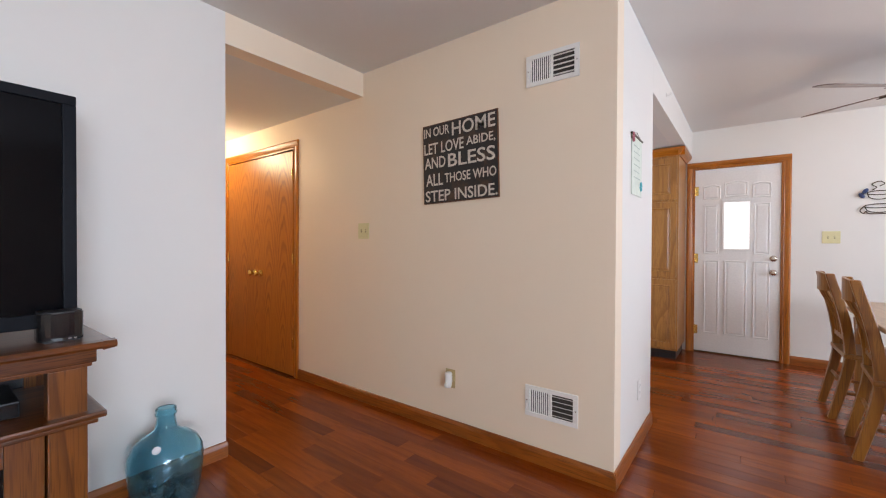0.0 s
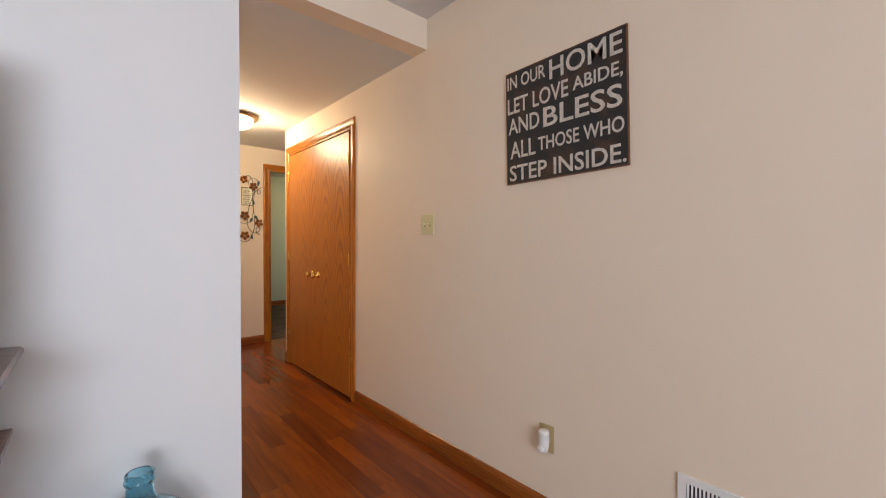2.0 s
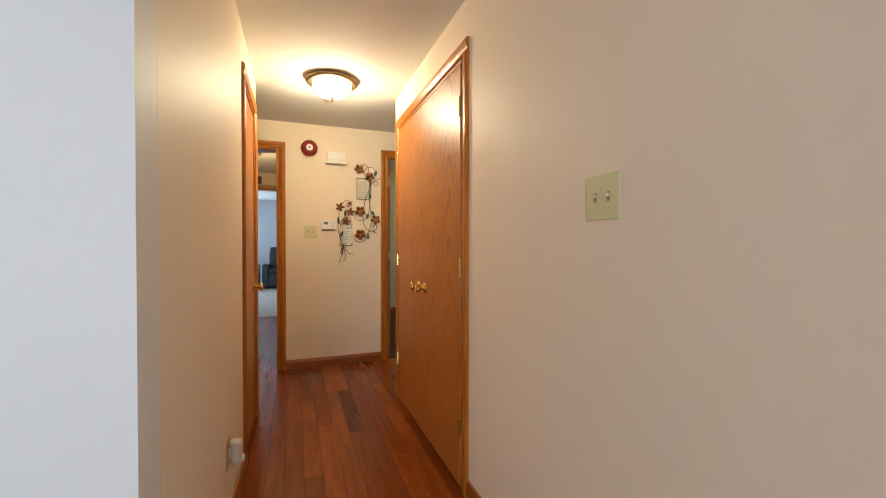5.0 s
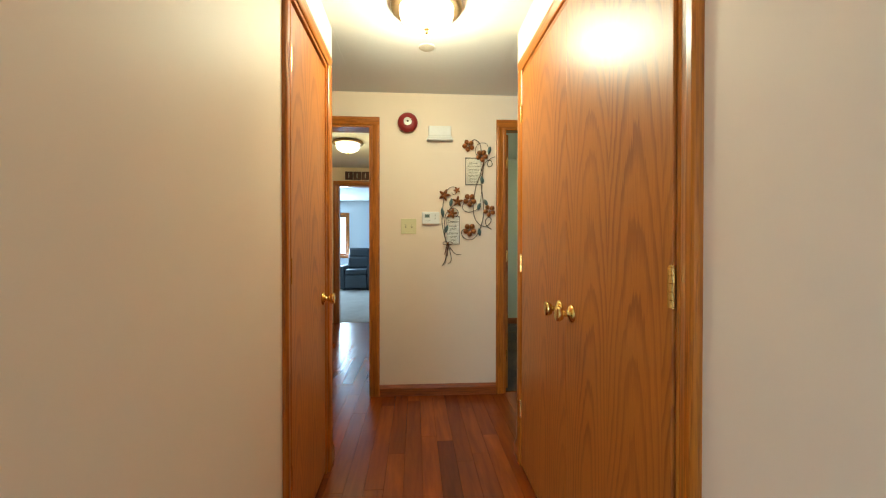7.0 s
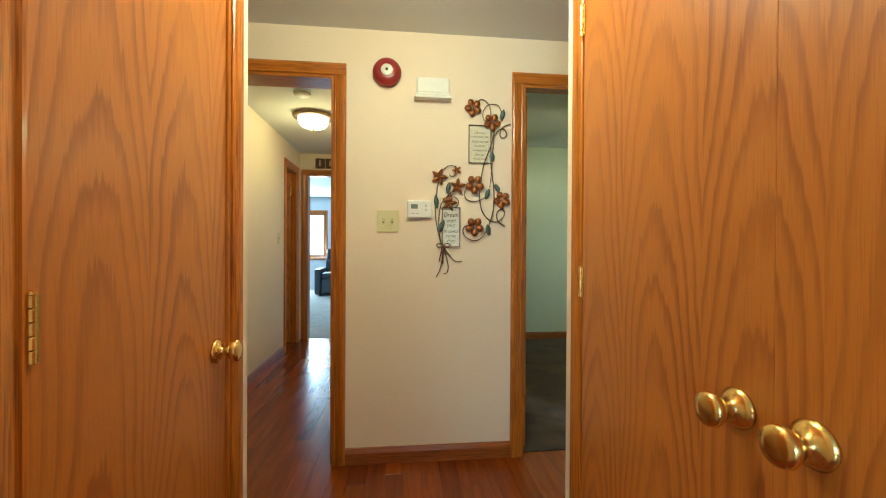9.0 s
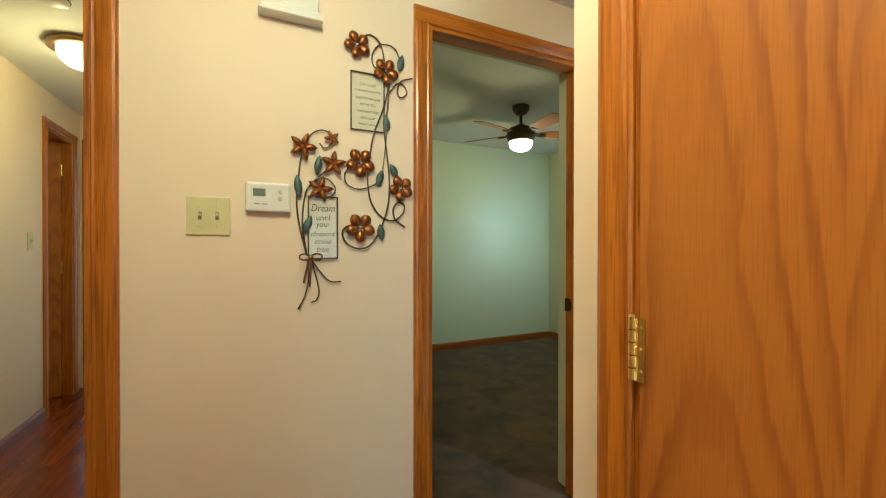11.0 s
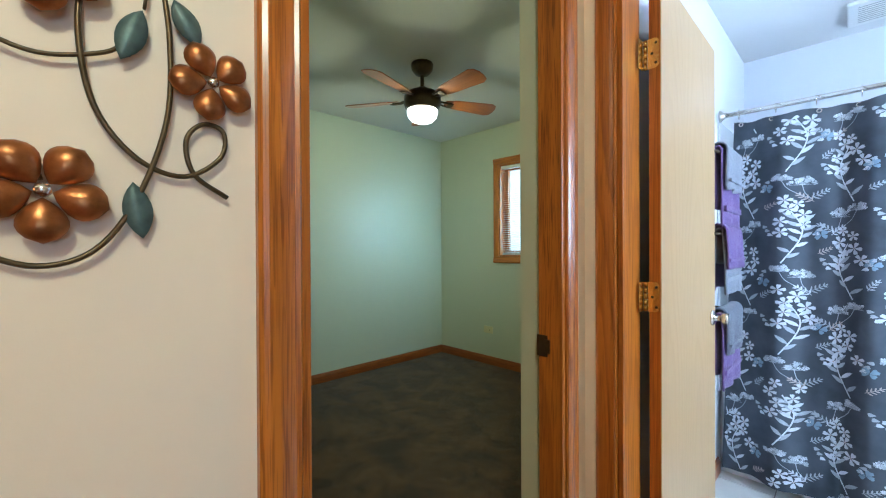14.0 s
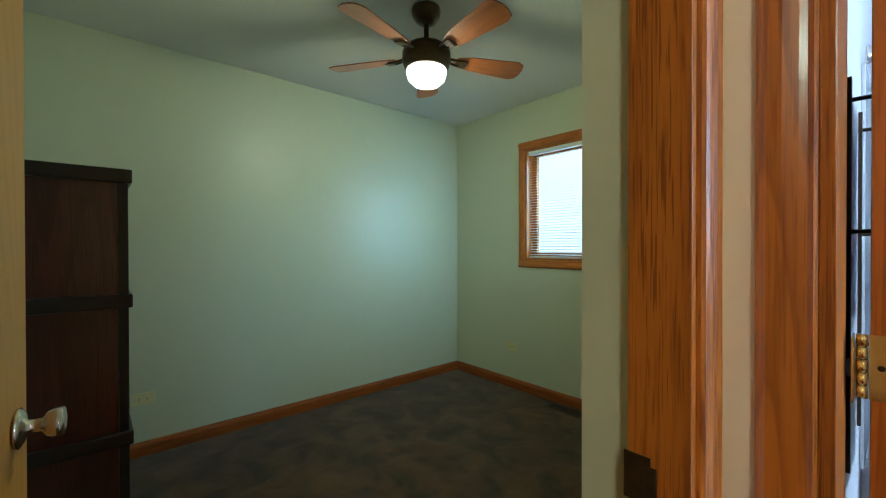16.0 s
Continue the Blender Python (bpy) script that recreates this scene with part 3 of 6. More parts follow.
for sgn, x0 in ((1, -4.364), (-1, -3.160)):
    ob = slab("door_1" if sgn > 0 else "door_2", "tall flush oak closet door with arched grain", 0.602, DOOR_OAK)
    for z in (0.30, 1.053, 1.81):
        hinge(ob, pose(-0.007, -0.0045, z), 0.088, 0.018)
    kn = part("knob", knob_mesh(), BRASS, ob, "aged brass ball knob", True)
    kn.matrix_basis = pose(0.602 - 0.058, -0.0005, 0.905, 90, 0, 0)
    ob.matrix_basis = pose(x0, YS - 0.011, 0) @ Matrix.Diagonal((sgn, 1, 1, 1))
part("threshold", boxes((-4.361, -3.154, YS + 0.005, YS + 0.06, 0.0, 0.006)), OAK_X, fr)

# hall closet door
door_frame("y", YH, 1, -4.39, -3.782, DOOR + 0.012, 0.10, "oak casing round the hall closet door")
ob = slab("door_3", "flush oak hall closet door with brass knob", 0.576, DOOR_OAK)
for z in (0.312, 1.047, 1.80):
    hinge(ob, pose(0.002, -0.006, z), 0.088, 0.014)
kn = part("knob", knob_mesh(), BRASS, ob, "dark aged brass knob", True)
kn.matrix_basis = pose(0.576 - 0.055, -0.0005, 0.885, 90, 0, 0)
ob.matrix_basis = pose(-3.798, YH - 0.003, 0, 0, 0, 180)

# frames in the hall's end wall
fr = door_frame("x", XE, 1, 0.34, 1.125, DOOR + 0.012, 0.15, "oak casing round the opening to the far hall")
fr = door_frame("x", XE, 1, 2.138, 2.912, DOOR + 0.012, 0.072, "oak casing round the bedroom doorway")
plate = part("strike_plate", boxes((-5.476, -5.442, 2.8935, 2.8955, 0.885, 0.947), bevel=0.0008), BRONZE, fr, "dark bronze strike plate")
part("latch_lip", boxes((-5.450, -5.434, 2.8905, 2.8955, 0.896, 0.936), bevel=0.002), BRONZE, fr, "dark bronze strike lip")
# bedroom door, open into the room
ob = slab("door_4", "flush light oak bedroom door standing open", 0.735, GOLD_DOOR)
for z in (0.27, 1.06, 1.80):
    edge_hinge(ob, z, 0.09, False)
part("door_edge", boxes((-0.003, -0.0003, 0.002, 0.033, 0.012, 2.018)), OAK_V, ob, "stained oak door edge")
for side in (0, 1):
    kn = part("knob", knob_mesh(0.024), NICKEL, ob, "brushed nickel door knob", True)
    kn.matrix_basis = pose(0.735 - 0.060, -0.0005 if side == 0 else 0.0355, 0.93, 90 if side == 0 else -90, 0, 0)
part("latch", boxes((0.7345, 0.7365, 0.006, 0.029, 0.90, 0.96), bevel=0.0008), NICKEL, ob)
ob.matrix_basis = pose(-5.482, 2.190, 0, 0, 0, 180 - 6.5)

# bath door, open into the bathroom
fr = door_frame("y", YBATH, -1, -5.30, -4.585, DOOR + 0.012, 0.125, "oak casing round the bathroom doorway")
ob = slab("door_5", "flush pale birch bathroom door standing open", 0.69, PALE_DOOR)
for z in (0.27, 1.05, 1.782):
    edge_hinge(ob, z)
part("door_edge", boxes((-0.003, -0.0003, 0.002, 0.033, 0.012, 2.018)), OAK_V, ob, "stained oak door edge")
for side in (0, 1):
    kn = part("knob", knob_mesh(0.024), NICKEL, ob, "brushed nickel door knob", True)
    kn.matrix_basis = pose(0.69 - 0.058, -0.0005 if side == 0 else 0.0355, 0.91, 90 if side == 0 else -90, 0, 0)
ob.matrix_basis = pose(-5.226, 3.175, 0, 0, 0, 87.5 + 3.0)

# entry door
fr = door_frame("y", 5.29, -1, -0.425, 0.352, DOOR + 0.02, 0.14, "oak casing round the entry door")
ENTRY_W = 0.743
bm = bmesh.new()
glass_box = (0.268, 0.490, 1.155, 1.665)
box(bm, 0, glass_box[0], 0, 0.044, 0.015, 2.035)
box(bm, glass_box[1], ENTRY_W, 0, 0.044, 0.015, 2.035)
box(bm, glass_box[0], glass_box[1], 0, 0.044, 0.015, glass_box[2])
box(bm, glass_box[0], glass_box[1], 0, 0.044, glass_box[3], 2.035)
ob = tagged(link("door_6", bm, WHITEPAINT), "white panelled entry door with a small glazed light", "door", "", "structure")


def raised_panel(x0, x1, z0, z1, arch=0.0):
    """A moulded panel: a sunk bead round a raised field, its head arched where asked."""
    bm = bmesh.new()

    def ring(inset, y):
        a, b, c, d = x0 + inset, x1 - inset, z0 + inset, z1 - inset
        pts = [(a, c), (b, c)]
        n = 8 if arch else 1
        for i in range(n + 1):
            u = i / n
            pts.append((b + (a - b) * u, d + (arch * math.sin(math.pi * (u if arch > 0 else u)) if arch else 0)))
        return [bm.verts.new((x, y, z)) for x, z in pts]
    rings = [ring(0, 0.0), ring(0.004, -0.007), ring(0.010, -0.007), ring(0.016, -0.001), ring(0.030, -0.006)]
    for p, q in zip(rings, rings[1:]):
        for i in range(len(p)):
            j = (i + 1) % len(p)
            bm.faces.new((p[i], p[j], q[j], q[i]))
    bm.faces.new(rings[-1])
    bmesh.ops.recalc_face_normals(bm, faces=bm.faces)
    return bm


for x0, x1, z0, z1, arch in ((0.075, 0.235, 1.70, 1.845, 0.02), (0.268, 0.475, 1.72, 1.87, 0.02), (0.510, 0.668, 1.70, 1.845, 0.02),
                             (0.085, 0.225, 1.10, 1.64, 0), (0.525, 0.660, 1.10, 1.64, 0),
                             (0.085, 0.225, 0.22, 1.03, 0), (0.275, 0.470, 0.22, 1.03, 0), (0.520, 0.660, 0.22, 1.03, 0)):
    part("panel", raised_panel(x0, x1, z0, z1, arch), WHITEPAINT, ob)
g = part("pane", boxes((glass_box[0], glass_box[1], 0.020, 0.024, glass_box[2], glass_box[3])), GLASS, ob)
g.visible_shadow = False
bm = bmesh.new()
for a in ((glass_box[0] - 0.02, glass_box[1] + 0.02, -0.012, 0, glass_box[2] - 0.02, glass_box[2]), (glass_box[0] - 0.02, glass_box[1] + 0.02, -0.012, 0, glass_box[3], glass_box[3] + 0.02), (glass_box[0] - 0.02, glass_box[0], -0.012, 0, glass_box[2], glass_box[3]), (glass_box[1], glass_box[1] + 0.02, -0.012, 0, glass_box[2], glass_box[3])):
    box(bm, *a, bevel=0.002)
part("glazing_bead", bm, WHITEPAINT, ob)
for z, r in ((0.915, 0.027), (1.06, 0.024)):
    kn = part("knob" if r > 0.025 else "deadbolt", knob_mesh(r, 0.058 if r > 0.025 else 0.03), NICKEL, ob, "nickel door hardware", True)
    kn.matrix_basis = pose(ENTRY_W - 0.055, -0.0005, z, 90, 0, 0)
for z in (0.25, 1.05, 1.80):
    hinge(ob, pose(0.0, -0.006, z), 0.1)
bm = bmesh.new()
random.seed(5)
SHEER = plain("sheer_curtain", (0.85, 0.85, 0.83), 0.9)
for i in range(24):
    x = glass_box[0] - 0.018 + i * 0.0112
    box(bm, x, x + 0.0112, -0.020 + 0.004 * (i % 2), -0.0165 + 0.004 * (i % 2), glass_box[3] + 0.012, glass_box[3] + 0.03)
part("curtain_heading", bm, SHEER, ob, "gathered white curtain heading")
ob.matrix_basis = pose(-0.408, 5.300, 0)
part("threshold", boxes((-0.409, 0.336, 5.292, 5.43, 0.0, 0.014)), BRONZE, fr)

# doors of the far hall
fr = door_frame("y", 0.23, 1, -8.20, -7.74, DOOR, 0.12, "oak casing round a side door of the far hall")
ob = slab("door_7", "dark flush oak side door standing ajar", 0.60, DOOR_OAK)
for z in (0.27, 1.03, 1.80):
    hinge(ob, pose(-0.004, -0.004, z), 0.09)
ob.matrix_basis = pose(-8.178, 0.165, 0, 0, 0, -82)
door_frame("x", XF, 1, 0.31, 1.09, DOOR, 0.12, "oak casing round the doorway to the sitting room")


# baseboards: casing oak with dim light and the floor's red reflection in its colour
BASE_X = oak("base_oak_along_x", "x", (0.36, 0.098, 0.012), (0.12, 0.025, 0.004), rings=14, stretch=0.05, fine=1.6, ringmix=0.5)
BASE_Y = oak("base_oak_along_y", "y", (0.36, 0.098, 0.012), (0.12, 0.025, 0.004), rings=14, stretch=0.05, fine=1.6, ringmix=0.5)


def baseboard(p, q, out, label="oak baseboard"):
    return structure("baseboard", rail(BASE, p, q, (0, 0, 1), out), BASE_X if abs(p[1] - q[1]) < abs(p[0] - q[0]) else BASE_Y, label, "baseboard")


baseboard((XC + 0.012, YS, 0), (-3.083, YS, 0), (0, -1, 0))
baseboard((-4.439, YS, 0), (XA - 0.002, YS, 0), (0, -1, 0))
baseboard((XC, YS - 0.012, 0), (XC, 2.93, 0), (1, 0, 0))
baseboard((XT, -3.2, 0), (XT, YH + 0.006, 0), (1, 0, 0))
baseboard((XT - 0.001, YH, 0), (-3.72, YH, 0), (0, 1, 0))
baseboard((-4.453, YH, 0), (-4.52, YH, 0), (0, 1, 0))
baseboard((XE, 1.1875, 0), (XE, 2.0755, 0), (1, 0, 0))
baseboard((XE, 2.975, 0), (XE, YBATH - 0.001, 0), (1, 0, 0))
baseboard((XA, YS + 0.001, 0), (XA, YBATH, 0), (-1, 0, 0))
baseboard((0.415, 5.29, 0), (3.6, 5.29, 0), (0, -1, 0))
baseboard((XB1, YB0, 0), (XB1, YB1, 0), (1, 0, 0))
baseboard((XB1 + 0.013, YB1, 0), (XB0, YB1, 0), (0, -1, 0))
baseboard((XB0 - 0.7, YB0, 0), (XB1 + 0.013, YB0, 0), (0, 1, 0))
baseboard((XB0, 2.93, 0), (XB0, YB1 - 0.013, 0), (-1, 0, 0))
baseboard((XBATH, 3.17, 0), (XBATH, 4.40, 0), (1, 0, 0))
baseboard((-7.677, 0.23, 0), (-5.55, 0.23, 0), (0, 1, 0))
baseboard((XF, 1.19, 0), (-5.55, 1.19, 0), (0, -1, 0))


# ---- windows ----
def window(name, axis, at, out, a, b, z0, z1, mat, depth, label):
    """A sash in an opening, cased on the room side. out: the way into the room."""
    w = tagged(new(name), label, "window", "", "structure")

    def bx(d0, d1, u0, u1, c, d, bev=0.002):
        args = (at + out * d0, at + out * d1, u0, u1, c, d) if axis == "x" else (u0, u1, at + out * d0, at + out * d1, c, d)
        return boxes(args, bevel=bev)
    side = (0, 1, 0) if axis == "x" else (1, 0, 0)
    o = (out, 0, 0) if axis == "x" else (0, out, 0)

    def pt(u, z):
        return (at, u, z) if axis == "x" else (u, at, z)
    hm = OAK_Y if axis == "x" else OAK_X
    if mat is None:
        rev = tuple(-v for v in side)
        part("casing", rail(CASING, pt(a, z0), pt(a, z1), rev, o), OAK_V, w)
        part("casing", rail(CASING, pt(b, z0), pt(b, z1), side, o), OAK_V, w)
        part("casing_head", rail(CASING, pt(a - 0.062, z1 + 0.0005), pt(b + 0.062, z1 + 0.0005), (0, 0, 1), o), hm, w)
        part("casing_foot", rail(CASING, pt(a - 0.062, z0 - 0.0005), pt(b + 0.062, z0 - 0.0005), (0, 0, -1), o), hm, w)
    frame_mat = OAK_V if mat is None else mat
    for u0, u1, c, d in ((a, a + 0.016, z0, z1), (b - 0.016, b, z0, z1), (a + 0.016, b - 0.016, z0, z0 + 0.016), (a + 0.016, b - 0.016, z1 - 0.016, z1)):
        part("reveal", bx(0.003, -depth, u0, u1, c, d), frame_mat, w)
    e = -depth + 0.03
    mid = (z0 + z1) / 2
    for u0, u1, c, d in ((a + 0.016, a + 0.056, z0 + 0.016, z1 - 0.016), (b - 0.056, b - 0.016, z0 + 0.016, z1 - 0.016), (a + 0.056, b - 0.056, z0 + 0.016, z0 + 0.06), (a + 0.056, b - 0.056, z1 - 0.056, z1 - 0.016)):
        part("sash", bx(e - 0.02, e + 0.02, u0, u1, c, d), WHITEPAINT if mat is not None else OAK_V, w)
    p = part("pane", bx(e - 0.003, e + 0.003, a + 0.056, b - 0.056, z0 + 0.06, z1 - 0.056, 0), GLASS, w)
    p.visible_shadow = False
    return w


window("window_1", "y", YB1, -1, -7.30, -6.30, 1.105, 2.02, None, 0.13, "oak framed bedroom window with lowered blinds")
window("window_2", "x", 3.6, -1, -2.0, 0.15, 0.8, 2.1, None, 0.14, "oak framed living room window")
window("window_3", "x", 3.6, -1, 2.85, 4.55, 0.55, 2.15, None, 0.14, "oak framed dining window")
window("window_4", "x", -14.0, 1, -1.65, -0.50, 0.85, 2.02, None, 0.14, "bright window of the sitting room")
# unseen window, added to give the kitchen fill light an opening
window("window_6", "x", -3.0, 1, 3.5, 4.5, 1.05, 2.0, None, 0.11, "oak framed window added to brighten the kitchen")
# unseen window, added to account for the bathroom's brightness
window("window_5", "x", XBATHE, -1, 3.35, 4.15, 1.1, 2.0, WHITEPAINT, 0.09, "white window added as the bathroom's unseen light source")


def backdrop(name, axis, at, u0, u1, z0, z1, strength, colour):
    m, nt, b = material(name + "_glow", 1.0)
    v = coords(nt, (1, 1, 1))
    c = ramp(nt, noise_node(nt, v, 3.0, 4), [(0.35, scale3(colour, 0.88)), (0.6, colour)])
    nt.links.new(c, b.inputs["Emission Color"])
    b.inputs["Base Color"].default_value = (0, 0, 0, 1)
    b.inputs["Emission Strength"].default_value = strength
    args = (at, at + 0.02, u0, u1, z0, z1) if axis == "x" else (u0, u1, at, at + 0.02, z0, z1)
    ob = structure(name, boxes(args), m, "hazy bright daylight outside the window", "backdrop")
    return ob


backdrop("backdrop_entry", "y", 6.3, -1.5, 1.5, 0.2, 2.6, 1.25, (0.95, 0.97, 1.0))
backdrop("backdrop_bedroom", "y", 6.0, -8.5, -5.4, 0.4, 2.8, 1.3, (0.90, 1.0, 0.98))
backdrop("backdrop_far", "x", -15.0, -3.5, 1.0, 0.2, 2.8, 1.6, (0.92, 0.97, 1.0))

# ---- floors ----
BOARD_W, BOARD_L = 0.092, 1.21
floor_ob = bpy.data.objects["floor"]


def board_bm(x0, x1, y0, y1, bm=None):
    bm = bm or bmesh.new()
    z0, z1, c = -0.012, 0.0, 0.0009
    lo = [bm.verts.new((x, y, z0)) for x, y in ((x0, y0), (x1, y0), (x1, y1), (x0, y1))]
    mid = [bm.verts.new((x, y, z1 - c)) for x, y in ((x0, y0), (x1, y0), (x1, y1), (x0, y1))]
    hi = [bm.verts.new((x, y, z1)) for x, y in ((x0 + c, y0 + c), (x1 - c, y0 + c), (x1 - c, y1 - c), (x0 + c, y1 - c))]
    for p, q in ((lo, mid), (mid, hi)):
        for i in range(4):
            j = (i + 1) % 4
            bm.faces.new((p[i], p[j], q[j], q[i]))
    bm.faces.new(hi)
    return bm


rest = bmesh.new()
random.seed(11)
y = -3.2
while y < 5.29:
    yc = y + BOARD_W / 2
    lo = -2.25 if yc < 0.0 else (XF + 0.0 if yc < 1.25 else (-5.435 if yc < 3.05 else -3.0))
    hi = 3.6
    x = lo - random.uniform(0.05, 0.8)
    while x < hi:
        length = random.uniform(0.55, BOARD_L)
        a, b = max(x, lo), min(x + length, hi)
        xc = (a + b) / 2
        near = (-5.6 < xc < 0.4 and 0.3 < yc < 2.1) or (-0.6 < xc < 1.3 and 2.1 < yc < 5.3) or (xc < -5.3 and 0.2 < yc < 1.2)
        if b - a > 0.02:
            if near:
                ob = link("board", board_bm((a - b) / 2 + 0.0003, (b - a) / 2 - 0.0003, -BOARD_W / 2 + 0.0003, BOARD_W / 2 - 0.0003), FLOORWOOD)
                ob.location = (xc, yc, 0)
                ob.parent = floor_ob
            else:
                board_bm(a + 0.0003, b - 0.0003, y + 0.0003, y + BOARD_W - 0.0003, rest)
        x += length
    y += BOARD_W
tagged(link("floor_boards", rest, FLOORWOOD, floor_ob), "reddish cherry laminate boards", "", "", "stuff")


def carpet(name, light, dark):
    m, nt, b = material(name, 1.0, 0, 0.1)
    v = coords(nt, (1, 1, 1))
    big = noise_node(nt, v, 5.0, 5, 0.65, 0.6)
    fine = noise_node(nt, v, 240, 3)
    c = mix(nt, ramp(nt, big, [(0.38, (0, 0, 0)), (0.62, (1, 1, 1))]), dark, light)
    c = mix(nt, math_node(nt, "MULTIPLY", fine, 0.5), c, scale3(dark, 0.7))
    nt.links.new(c, b.inputs["Base Color"])
    b.inputs["Sheen Weight"].default_value = 0.25
    bump(nt, b, math_node(nt, "ADD", fine, math_node(nt, "MULTIPLY", big, 1.5)), 0.7, 0.006)
    return m


structure("floor_bedroom", boxes((XB1, -5.437, YB0, YB1, -0.10, 0.004)), carpet("taupe_carpet", (0.130, 0.068, 0.025), (0.024, 0.013, 0.005)), "dark taupe plush bedroom carpet", "carpet")
structure("floor_far_room", boxes((-14.0, XF - 0.002, -4.0, 2.0, -0.10, 0.004)), carpet("pale_carpet", (0.50, 0.47, 0.42), (0.40, 0.37, 0.33)), "pale beige carpet of the sitting room", "carpet")
TILE = plain("stone_tile", (0.62, 0.60, 0.55), 0.3, 0, 0.14, 5.0, 0.02)
bath_floor = structure("floor_bath", boxes((XBATH, XBATHE, YBATH - 0.0, YBATH1, -0.05, -0.004)), plain("grout", (0.30, 0.28, 0.25), 0.9), "grey grout under bathroom tiles", "floor")
tile_me = bpy.data.meshes.new("tile")
tb = boxes((-0.162, 0.162, -0.162, 0.162, -0.012, 0.003), bevel=0.002)
tb.to_mesh(tile_me)
tb.free()
tile_me.materials.append(TILE)
for i in range(7):
    for j in range(5):
        ob = new("tile", tile_me)
        ob.location = (-5.255 + i * 0.33, 3.19 + j * 0.33, 0)
        ob.parent = bath_floor

# ---- things ----
BLACKGLOSS = plain("gloss_black_plastic", (0.012, 0.012, 0.013), 0.12, 0, 0.1)
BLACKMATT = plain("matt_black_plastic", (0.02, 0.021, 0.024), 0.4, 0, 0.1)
SCREEN = plain("dark_screen", (0.004, 0.004, 0.005), 0.10, 0, 0.05, 60, 0, 0.12)
STANDWOOD_Y = oak("stand_oak_along", "y", (0.17, 0.050, 0.009), (0.055, 0.014, 0.003), rings=11, rough=0.22, coat=0.6)
STANDWOOD_Z = oak("stand_oak_upright", "z", (0.22, 0.070, 0.011), (0.070, 0.018, 0.004), rings=11, rough=0.25, coat=0.5)
HONEY = oak("honey_oak", "z", (0.50, 0.23, 0.060), (0.28, 0.105, 0.024), rings=10)
COPPER = plain("hammered_copper", (0.40, 0.155, 0.046), 0.32, 0.85, 0.5, 38, 0.35)
PATINA = plain("verdigris_metal", (0.10, 0.145, 0.13), 0.5, 0.4, 0.35, 60, 0.2)
RIBBON = plain("dark_copper_ribbon", (0.15, 0.062, 0.028), 0.35, 0.8, 0.4)
WIRE = plain("dark_bronze_wire", (0.11, 0.075, 0.035), 0.35, 0.8, 0.3)
LETTER = plain("worn_cream_lettering", (0.62, 0.57, 0.48), 0.6, 0, 0.25, 40)
INK = plain("brown_ink", (0.05, 0.035, 0.02), 0.6)


def lettering(text, w, h, mat, parent, m, bold=0.0, shear=0.0, depth=0.0008):
    """Words in the built-in font, stretched to w by h, standing in x, z of m with the lower left corner at its origin."""
    cu = bpy.data.curves.new("lettering", "FONT")
    cu.body, cu.extrude, cu.offset, cu.shear, cu.resolution_u = text, 0.01, bold, shear, 3
    tmp = new("lettering", cu)
    bpy.context.view_layer.update()
    me = bpy.data.meshes.new_from_object(tmp.evaluated_get(bpy.context.evaluated_depsgraph_get()))
    bpy.data.objects.remove(tmp)
    xs = [v.co.x for v in me.vertices]
    ys = [v.co.y for v in me.vertices]
    x0, x1, y0, y1 = min(xs), max(xs), min(ys), max(ys)
    for v in me.vertices:
        v.co = ((v.co.x - x0) / (x1 - x0) * w, -(v.co.z + 0.01) / 0.02 * depth, (v.co.y - y0) / (y1 - y0) * h)
    me.materials.clear()
    me.materials.append(mat)
    ob = new("lettering", me)
    ob.parent = parent
    ob.matrix_basis = m
    return ob


def smooth_path(points, per=6):
    """Points along a soft curve through the given ones."""
    p = [Vector(q) for q in points]
    p = [p[0] * 2 - p[1]] + p + [p[-1] * 2 - p[-2]]
    out = []
    for i in range(1, len(p) - 2):
        for k in range(per):
            t = k / per
            out.append(0.5 * ((2 * p[i]) + (p[i + 1] - p[i - 1]) * t + (2 * p[i - 1] - 5 * p[i] + 4 * p[i + 1] - p[i + 2]) * t * t + (3 * p[i] - p[i - 1] - 3 * p[i + 1] + p[i + 2]) * t ** 3))
    return out + [p[-2]]


# -- word sign on the long wall
SIGN_X, SIGN_Z, SIGN_W, SIGN_H = -1.636, 1.451, 0.562, 0.512
sign = thing("word_sign", "black wooden word sign with cream lettering and rusty edges", "sign", at=(SIGN_X, YS - 0.012, SIGN_Z))
sign.matrix_basis = pose(SIGN_X, YS - 0.012, SIGN_Z, 0, -1.5, 0)  # hangs a little askew
RUST = plain("rusty_board_edge", (0.16, 0.062, 0.022), 0.6, 0, 0.5, 30)
m_sign, nt, b = material("scuffed_black_board", 0.5)
v = coords(nt, (1, 1, 1))
n1 = noise_node(nt, v, 7, 6, 0.7)
n2 = noise_node(nt, v, 38, 4, 0.6)
c = mix(nt, ramp(nt, n1, [(0.50, (0, 0, 0)), (0.66, (1, 1, 1))]), (0.017, 0.016, 0.015), (0.075, 0.034, 0.016))
c = mix(nt, ramp(nt, n2, [(0.62, (0, 0, 0)), (0.72, (0.5, 0.5, 0.5))]), c, (0.10, 0.07, 0.045))
nt.links.new(c, b.inputs["Base Color"])
part("board_panel", boxes((0.004, SIGN_W - 0.004, 0, 0.0115, 0.004, SIGN_H - 0.004), bevel=0.0015), m_sign, sign)
bm = bmesh.new()
